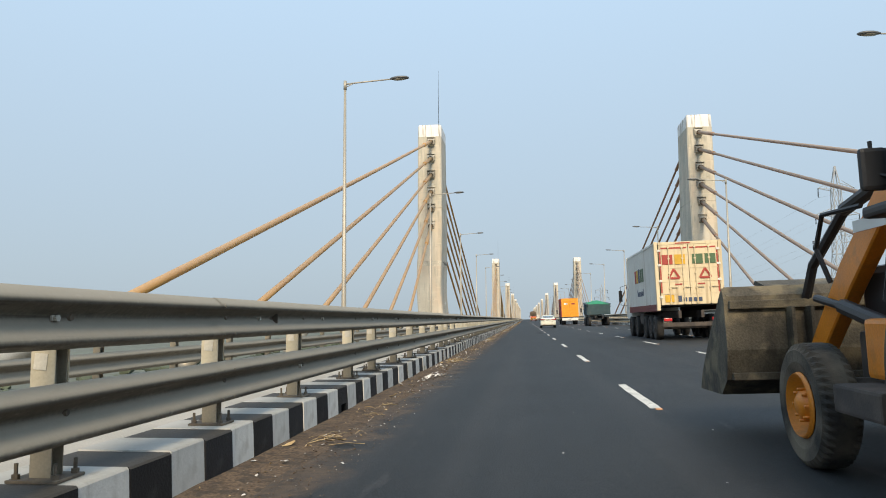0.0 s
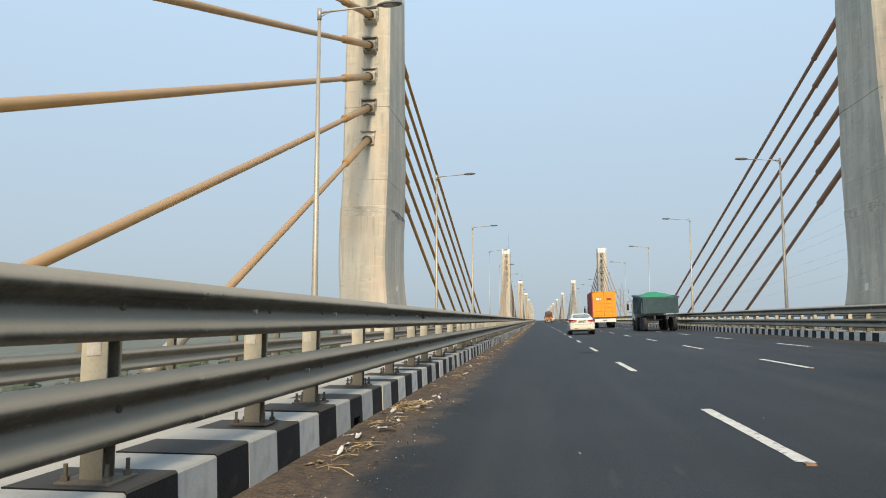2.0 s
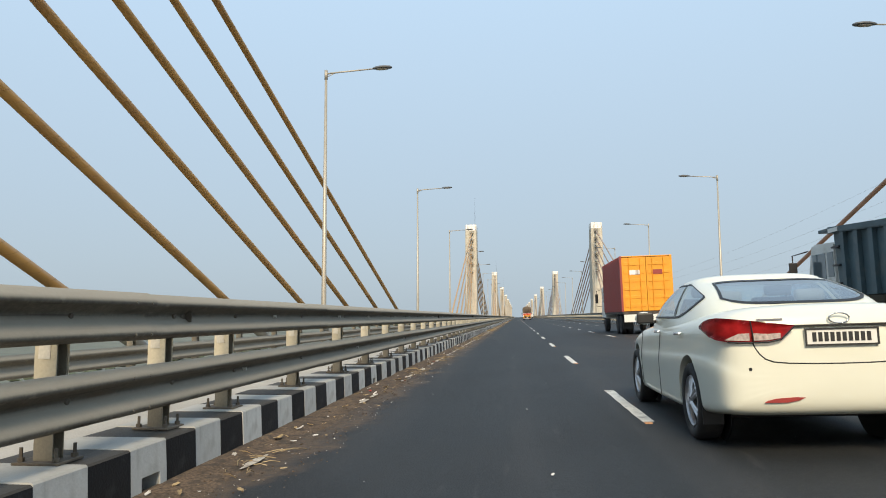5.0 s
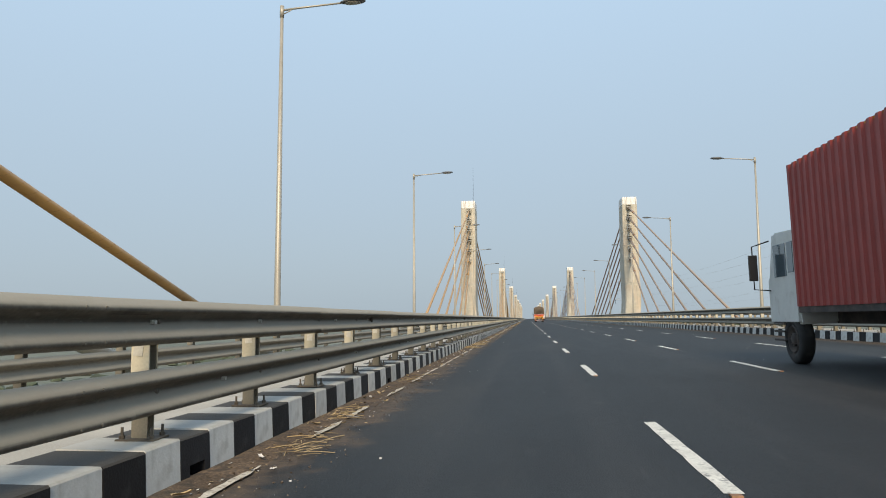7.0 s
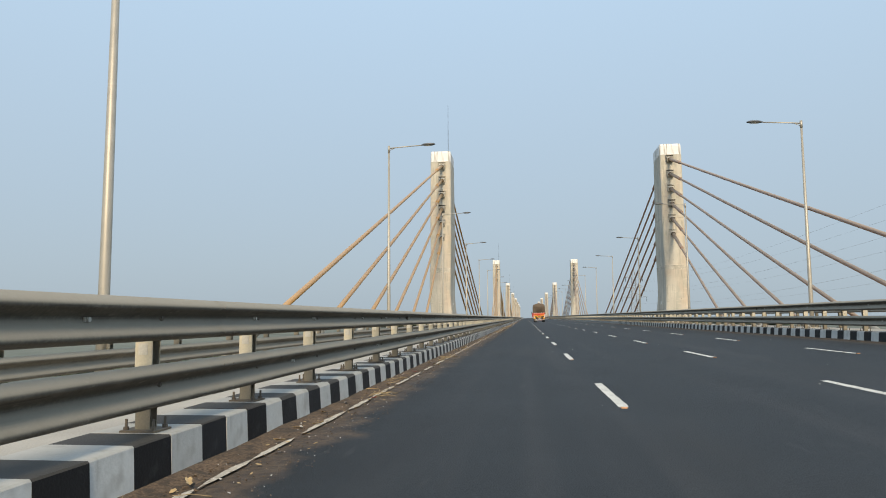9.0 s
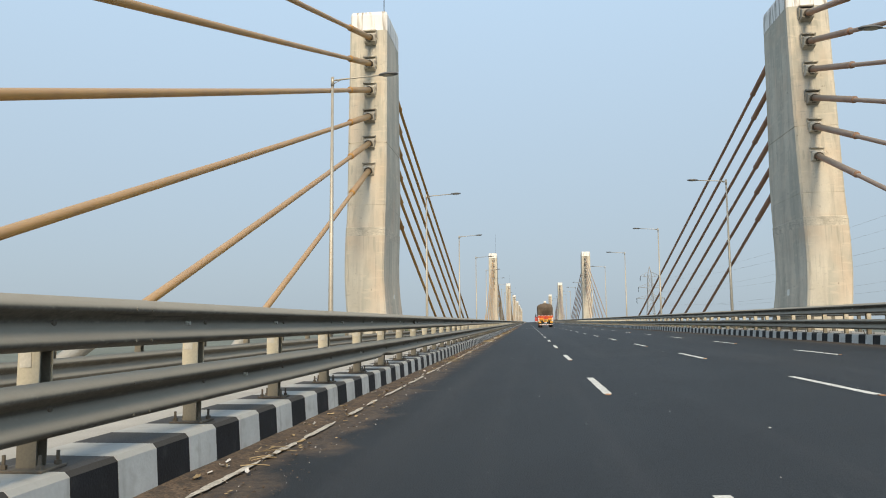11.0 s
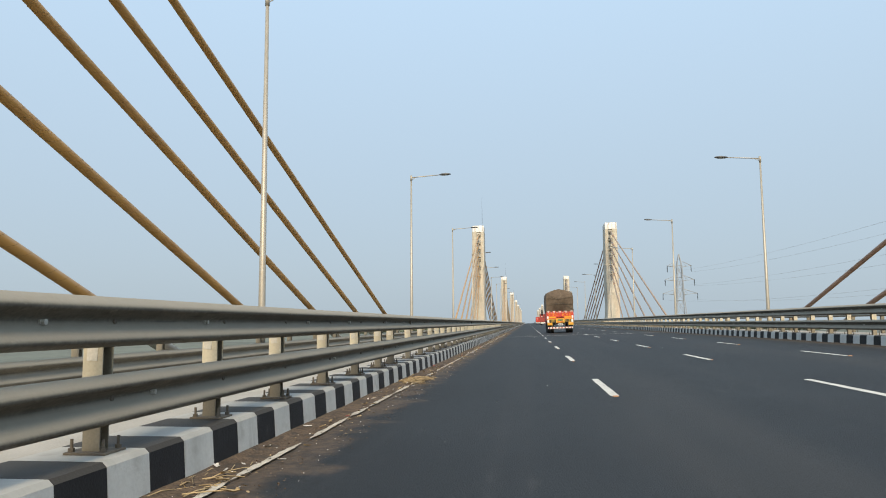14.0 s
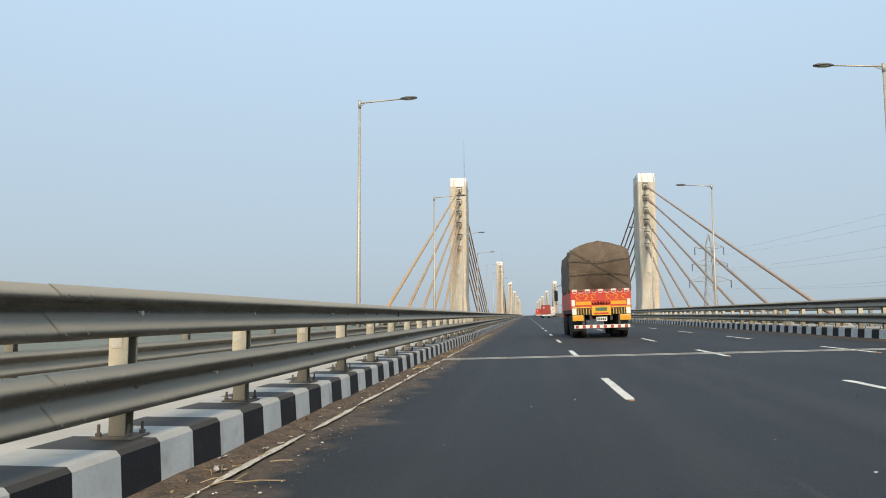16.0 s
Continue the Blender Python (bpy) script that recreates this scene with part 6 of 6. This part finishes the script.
# ---------------------------------------------------------------- orange box lorry
def box_lorry(m, rear, flank, label, L=7.4, top=3.95):
    t = thing("box_lorry", label, "lorry", "", m)
    W, Z0 = 1.24, 1.15
    for s in (-1, 1):
        side = bmesh.new()
        corrugated(side, s * W, 0.08, L, Z0, top, s, 26)
        part("side_panel", side, flank, t, "ribbed maroon side")
        d = part("door", boxes(((min(s * 0.01, s * 1.2), -0.03, Z0 + 0.02), (max(s * 0.01, s * 1.2), 0.05, top - 0.08)), bevel=0.008), rear, t, "orange painted door leaf")
        for i in range(6):
            z = Z0 + 0.22 + i * 0.42
            part("panel_rib", boxes(((min(s * 0.08, s * 1.12), -0.055, z), (max(s * 0.08, s * 1.12), -0.031, z + 0.16)), bevel=0.008), rear, d)
        for q in (0.3, 0.85):
            bm = bmesh.new()
            tube(bm, [(s * q, -0.075, Z0 + 0.05), (s * q, -0.075, top - 0.1)], 0.018, 6)
            part("locking_bar", bm, rear, d)
        part("mark", boxes(((s * 0.55 - 0.28, -0.062, top - 0.95), (s * 0.55 + 0.24, -0.056, top - 0.72))), CAP if s < 0 else TRUCK_MAROON, d, "plain painted mark")
        part("corner_post", boxes(((s * W - 0.06, -0.03, Z0), (s * W + 0.05, 0.09, top)), bevel=0.01), flank if s < 0 else rear, t)
        part("tail_lamp", boxes(((s * 0.95 - 0.2, -0.04, 0.72), (s * 0.95 + 0.2, 0.02, 0.88)), bevel=0.01), AMBER, t)
        part("mud_flap", boxes(((s * 0.92 - 0.25, 0.7, 0.28), (s * 0.92 + 0.25, 0.72, 0.9))), BLACK_TRIM, t)
        part("chassis_rail", boxes(((s * 0.42 - 0.06, 0.1, 0.8), (s * 0.42 + 0.06, L + 1.6, 1.08))), CHASSIS, t)
        for y in (1.5, 2.7, L + 0.6):
            for dx in ((0.72, 1.05) if y < 3 else (1.05,)):
                wheel(t, s * dx, y, 0.5, 0.5, 0.27, 0.28, s, RUBBER, CHASSIS)
    part("roof", boxes(((-W, 0.0, top - 0.05), (W, L, top)), bevel=0.01), rear, t)
    part("floor", boxes(((-W, 0.0, Z0 - 0.12), (W, L, Z0)), bevel=0.01), CHASSIS, t)
    part("front_panel", boxes(((-W, L - 0.05, Z0), (W, L, top - 0.05))), flank, t)
    bar = part("bumper", boxes(((-1.2, -0.06, 0.62), (1.2, 0.04, 1.0)), bevel=0.01), PLATE_W, t, "white painted rear bumper")
    plate(t, 0, -0.065, 0.82, 0.46, 0.16, 5)
    lorry_cab(t, L + 0.1, 2.4, 0.8, 1.9, CAB_WHITE)
    return t


# ---------------------------------------------------------------- tipper lorry
def tipper(m):
    t = thing("tipper_lorry", "blue-grey tipper lorry with a heaped green sheet over its load", "lorry", "", m)
    L, W = 5.2, 1.24
    bm = bmesh.new()
    prism(bm, [(0.25, 1.3), (0, 2.5), (L + 0.3, 2.82), (L + 0.15, 2.78), (L, 1.3)], -W, W)
    body = part("tipping_body", bm, TIPPER, t, "blue-grey ribbed steel tipping body")
    for s in (-1, 1):
        for i in range(8):
            y = 0.35 + i * 0.62
            bm = bmesh.new()
            prism(bm, [(y, 1.31), (y, 2.42 + 0.058 * y), (y + 0.17, 2.42 + 0.058 * y), (y + 0.17, 1.31)], min(s * W, s * (W + 0.09)), max(s * W, s * (W + 0.09)))
            part("rib", bm, TIPPER, body)
        bm = bmesh.new()
        prism(bm, [(0, 2.4), (0, 2.54), (L + 0.2, 2.84), (L + 0.2, 2.7)], s * (W + 0.04) - 0.08, s * (W + 0.04) + 0.08)
        bmesh.ops.bevel(bm, geom=list(bm.edges), offset=0.02, segments=2, affect="EDGES")
        part("top_rail", bm, TIPPER, body)
        for z in (1.55, 1.95, 2.35):
            part("rung", boxes(((min(s * (W + 0.01), s * (W + 0.12)), L - 0.3, z), (max(s * (W + 0.01), s * (W + 0.12)), L + 0.05, z + 0.04))), DARK, body)
        part("chassis_rail", boxes(((s * 0.42 - 0.06, 0.1, 0.85), (s * 0.42 + 0.06, L + 2.1, 1.15))), CHASSIS, t)
        for y in (0.9, 2.1, 4.6, 6.3):
            wheel(t, s * 1.05, y, 0.52, 0.52, 0.3, 0.29, s, RUBBER, CHASSIS)
    part("canopy", boxes(((-W, L + 0.1, 2.77), (W, L + 0.95, 2.85)), bevel=0.02), TIPPER, body, "cab protector plate")
    part("name_bar", boxes(((-W - 0.128, L - 0.35, 2.7), (-W - 0.122, L + 0.12, 2.79))), PLATE_W, body)
    bm = bmesh.new()
    bmesh.ops.create_grid(bm, x_segments=14, y_segments=22, size=1, matrix=Matrix.Translation((0, L / 2, 3.0)) @ Matrix.Diagonal((W * 0.98, L / 2, 1, 1)))
    for v in bm.verts:
        u, w = v.co.x / W, (v.co.y - L / 2) / (L / 2)
        v.co.z += 0.058 * v.co.y - 0.57 + 0.34 * max(0, 1 - u * u) * max(0, 1 - w ** 4) + 0.07 * noise.noise(v.co * 2.5)
    bmesh.ops.solidify(bm, geom=bm.faces[:], thickness=0.02)
    part("load_sheet", bm, GREEN_SHEET, t, "crumpled green sheet", smooth=True)
    lorry_cab(t, L + 0.3, 2.35, 0.8, 1.72, CAB_WHITE)
    return t


def on_road(x, y, turn=0.0):
    return Matrix.Translation((x, y, road_z(x))) @ Euler((0, -math.atan(FALL), radians(turn))).to_matrix().to_4x4()


saloon(on_road(2.31, 78.14))
container_lorry(on_road(6.55, 29.9))
loader(on_road(2.6, 5.2))
tarp_lorry(on_road(3.2, 291.5))
box_lorry(on_road(6.6, 109.5), TRUCK_ORANGE, TRUCK_MAROON, "box lorry with bright orange rear doors and maroon sides")
tipper(on_road(8.35, 84.0))
box_lorry(on_road(5.8, 470.0), TRUCK_MAROON, TRUCK_MAROON, "maroon box lorry far ahead on the bridge", top=3.8)
box_lorry(on_road(9.0, 520.0), BOX_WHITE, OXIDE, "pale box lorry with a red sill far ahead", top=3.6)
box_lorry(on_road(5.9, 600.0), TRUCK_RED, TRUCK_MAROON, "red box lorry far ahead on the bridge", top=3.8)
# ---------------------------------------------------------------- grit, straw and litter by the kerb
rng = random.Random(3)


def scatter(name, count, size, material, label, x0, x1, y0, y1, flat=0.6):
    bm = bmesh.new()
    for i in range(count):
        x = x0 + (x1 - x0) * rng.random() ** 1.5
        y = rng.uniform(y0, y1)
        s = size * rng.uniform(0.4, 1.3)
        m = Matrix.Translation((x, y, road_z(x) + s * 0.3 + 0.012)) @ Euler((rng.uniform(-0.4, 0.4), rng.uniform(-0.4, 0.4), rng.uniform(0, 6))).to_matrix().to_4x4() @ Matrix.Diagonal((s * rng.uniform(0.7, 1.5), s, s * flat, 1))
        ring = [bm.verts.new(m @ Vector((0.5 * math.cos(a) * rng.uniform(0.7, 1.2), 0.5 * math.sin(a) * rng.uniform(0.7, 1.2), rng.uniform(-0.15, 0.15)))) for a in (0, 1.26, 2.5, 3.8, 5.0)]
        top, low = bm.verts.new(m @ Vector((rng.uniform(-0.2, 0.2), rng.uniform(-0.2, 0.2), 0.5))), bm.verts.new(m @ Vector((0, 0, -0.5)))
        for a, b in zip(ring, ring[1:] + ring[:1]):
            bm.faces.new((a, b, top))
            bm.faces.new((b, a, low))
    return tagged(obj(name, bm, material), label, "debris", kind="stuff")


scatter("grit", 26000, 0.014, STONE, "small stones and clods in the roadside dust", KL + 0.02, KL + 0.95, -2, 300)
scatter("clods", 9000, 0.02, DUST, "dark clods of earth in the roadside dust", KL + 0.02, KL + 0.8, -2, 300)
scatter("pale_grit", 4000, 0.012, LITTER, "pale chips in the roadside dust", KL + 0.02, KL + 0.9, -2, 300)
scatter("litter", 1100, 0.024, LITTER, "pale scraps of litter in the roadside dust", KL + 0.05, KL + 0.8, -2, 300, 0.12)
scatter("dead_leaves", 2200, 0.035, STRAW, "curled dry leaves in the roadside dust", KL + 0.03, KL + 0.7, -2, 300, 0.2)
scatter("paint_flecks", 520, 0.022, LITTER, "pale flecks scattered on the asphalt", -1.2, 10.2, 2, 300, 0.05)


def stalks(bm, y, x, count, spread_x, spread_y, heap, thick=0.004):
    """Dry stalks dropped in a loose heap, most of them lying along the kerb."""
    for j in range(count):
        px, py = x + rng.gauss(0, spread_x), y + rng.gauss(0, spread_y)
        px = max(px, KL + 0.03)
        a, ln = rng.gauss(1.35, 0.6), rng.uniform(0.08, 0.34)
        off = ((px - x) / spread_x) ** 2 + ((py - y) / spread_y) ** 2
        z = road_z(px) + 0.015 + rng.random() * (0.02 + heap * math.exp(-0.5 * off))
        bend = rng.uniform(-0.2, 0.2)
        px2, py2 = px + math.cos(a) * ln / 2, py + math.sin(a) * ln / 2
        px3, py3 = px2 + math.cos(a + bend) * ln / 2, py2 + math.sin(a + bend) * ln / 2
        tube(bm, [(px, py, z), (max(px2, KL + 0.02), py2, z + rng.uniform(0, 0.015)), (max(px3, KL + 0.02), py3, z - 0.01)], thick * rng.uniform(0.6, 1.4), 3, False)


bm = bmesh.new()
for i in range(60):
    stalks(bm, rng.uniform(-2, 300), KL + rng.uniform(0.12, 0.4), rng.randint(8, 32), 0.09, 0.3, 0.01)
tagged(obj("straw", bm, STRAW), "dry straw blown against the kerb", "straw", kind="stuff")
for hy, hx, count, sx, sy, heap in ((209.45, -2.18, 420, 0.09, 0.3, 0.07), (210.5, -2.13, 110, 0.07, 0.28, 0.04), (130.1, -2.2, 260, 0.1, 0.2, 0.05),
                                    (132.9, -2.13, 150, 0.1, 0.22, 0.05), (134.5, -2.16, 90, 0.08, 0.2, 0.04), (237.0, -2.12, 220, 0.12, 0.35, 0.05),
                                    (221.0, -2.1, 120, 0.08, 0.5, 0.03), (38.9, -2.2, 80, 0.07, 0.2, 0.05), (65.9, -2.15, 60, 0.09, 0.25, 0.03), (19.2, -2.1, 70, 0.12, 0.4, 0.04)):
    bm = bmesh.new()
    stalks(bm, hy, hx, count, sx, sy, heap, 0.0055)
    tagged(obj("straw_heap", bm, STRAW), "heap of dry yellow straw against the kerb", "straw", kind="stuff")


def scraps(name, count, size, material, label, spots):
    """Torn, curled scraps of paper and leaf lying flat on the dust."""
    bm = bmesh.new()
    for i in range(count):
        if spots:
            cy, cx, sp = spots[i % len(spots)]
            x, y = max(KL + 0.06, cx + rng.gauss(0, 0.1)), cy + rng.gauss(0, sp)
        else:
            x, y = KL + 0.05 + 0.5 * rng.random(), rng.uniform(-2, 300)
        s = size * rng.uniform(0.5, 1.4)
        a = rng.uniform(0.6, 2.2)
        m = Matrix.Translation((x, y, road_z(x) + 0.03)) @ Euler((rng.uniform(-0.2, 0.2), rng.uniform(-0.25, 0.25), a)).to_matrix().to_4x4()
        cols = []
        for k in range(5):
            u = k / 4 - 0.5
            w = s * 0.3 * (1.1 - 1.6 * u * u) * rng.uniform(0.6, 1.25)
            lift = s * 0.35 * u * u + rng.uniform(0, 0.1) * s
            cols.append([bm.verts.new(m @ Vector((u * 1.7 * s, v * w, lift + abs(v) * 0.12 * s - d))) for v, d in ((-1, 0), (0.1, 0), (1, 0), (0.1, 0.004))])
        for p, q in zip(cols, cols[1:]):
            for k in range(4):
                bm.faces.new((p[k], p[(k + 1) % 4], q[(k + 1) % 4], q[k]))
    bmesh.ops.recalc_face_normals(bm, faces=bm.faces)
    return tagged(obj(name, bm, material), label, "litter", kind="stuff")


scraps("paper_scraps", 420, 0.05, LITTER, "pale torn scraps of paper lying on roadside dust", ())
scraps("leaf_scraps", 420, 0.06, STRAW, "dry yellowish leaf husks lying on roadside dust", ())
scraps("paper_scraps", 130, 0.075, LITTER, "pale torn scraps gathered in the roadside dust",
       ((14.1, -1.97, 0.35), (13.3, -2.0, 0.3), (16.9, -2.12, 0.4), (36.6, -2.07, 0.5), (38.8, -2.15, 0.5), (62.6, -2.0, 0.3), (64.6, -2.15, 0.5), (19.2, -2.1, 0.5), (130.2, -2.1, 0.25), (219.8, -2.1, 0.6)))
scraps("husks", 90, 0.08, STRAW, "curled straw-coloured husks heaped by the kerb", ((130.1, -2.15, 0.25), (209.6, -2.15, 0.4), (66.2, -2.13, 0.3), (237.0, -2.1, 0.3)))
scraps("wrapper_scraps", 26, 0.05, SIGN_RED, "red torn wrapper scraps in the roadside dust", ())

# a scrap of cable lying on the lane
bm = bmesh.new()
tube(bm, [(0.62, 52.2, road_z(0.6) + 0.02), (0.8, 52.25, road_z(0.8) + 0.02), (1.05, 52.2, road_z(1) + 0.02)], 0.012, 6)
tagged(obj("rubber_strip", bm, BLACK_TRIM), "torn black rubber strip lying on the asphalt", "debris")


# ---------------------------------------------------------------- kerb blocks
BLOCK = 0.4662


def kerb_block(notch):
    """One painted length of kerb, face towards +x at x = 0, foot at z = -0.1."""
    bm = bmesh.new()
    w, h, l = 0.62, KERB_TOP - road_z(KL), BLOCK - 0.004
    if not notch:
        prof = [(0.02, -0.12), (0.0, h - 0.012), (-0.012, h), (-w, h), (-w, -0.12)]
        sheet(bm, prof, 0, l, True)
    else:
        prof = [(0.012, 0.12), (0.0, h - 0.012), (-0.012, h), (-w, h), (-w, 0.12)]
        sheet(bm, prof, 0, l, True)
        low = [(0.02, -0.12), (0.012, 0.12), (-w, 0.12), (-w, -0.12)]
        sheet(bm, low, 0, 0.13, True)
        sheet(bm, low, 0.37, l, True)
    bmesh.ops.recalc_face_normals(bm, faces=bm.faces)
    return bm


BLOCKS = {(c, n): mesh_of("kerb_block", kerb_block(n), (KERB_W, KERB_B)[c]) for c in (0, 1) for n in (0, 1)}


ME_MUD = mesh_of("drain_mud", boxes(((-0.6, 0.132, -0.11), (-0.26, 0.368, 0.09)), bevel=0.02), DUST)


def drift(y):
    """The painters did not keep an even step."""
    return float(np.interp(y, (5, 12, 19.5, 26.6, 35, 42, 49, 56.5, 63, 71, 78, 116, 123, 131, 139, 148, 156.5, 200, 210, 219, 229, 238, 248, 256, 265), (0.03, -0.4, 0.06, -0.28, -0.52, -0.2, -0.01, 0.25, -0.19, 0.26, 0.05, -0.32, 0.07, -0.37, 0.06, 0.03, -0.2, 0.09, -0.23, 0.05, 0.28, -0.06, -0.32, 0.07, 0.02)))


DRAINS = [1.2, 8.4]
for d in (15.6, 37.2, 69.5, 77.3, 137.2, 151.7, 214.2, 228.4, 235.0, 249.8, 264.5):
    steps = max(1, round((d - DRAINS[-1]) / 7.3))
    DRAINS += [DRAINS[-1] + (d - DRAINS[-1]) / steps * (k + 1) for k in range(steps)]


def striped_kerb(name, x, side, base, y_lo, near, label, phase):
    k = tagged(new(name), label, "kerb", kind="structure")
    r = random.Random(9)
    far = [bmesh.new(), bmesh.new()]
    for i in range(1500):
        y, y2 = (y_lo + j * BLOCK + drift(y_lo + j * BLOCK) for j in (i, i + 1))
        c = (i + phase) % 2
        if i < near:
            m = pose(x + r.uniform(-0.006, 0.006), y if side > 0 else y2, base + r.uniform(-0.006, 0.006), r.uniform(-0.3, 0.3), 0, (0 if side > 0 else 180) + r.uniform(-0.4, 0.4)) @ Matrix.Diagonal((1, (y2 - y) / BLOCK, 1, 1))
            hole = side > 0 and any(y <= d < y2 for d in DRAINS)
            shared("kerb_block", BLOCKS[c, int(hole)], k, m)
            if hole:
                shared("drain_mud", ME_MUD, k, m, "dry mud in a drain hole")
        else:
            h = KERB_TOP - road_z(KL)
            p = [(x + side * 0.03, base - 0.12), (x, base + h - 0.03), (x - side * 0.03, base + h), (x - side * 0.62, base + h), (x - side * 0.62, base - 0.12)]
            sheet(far[c], p, y, y2 - 0.004, True)
    for c in (0, 1):
        bmesh.ops.recalc_face_normals(far[c], faces=far[c].faces)
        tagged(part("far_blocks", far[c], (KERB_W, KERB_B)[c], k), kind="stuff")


striped_kerb("kerb_nearside", KL, 1, road_z(KL), 0.55, 300, "black and white striped concrete kerb", 0)
striped_kerb("kerb_offside", KR, -1, road_z(KR), -4.1, 300, "black and white striped concrete kerb on the far side", 0)
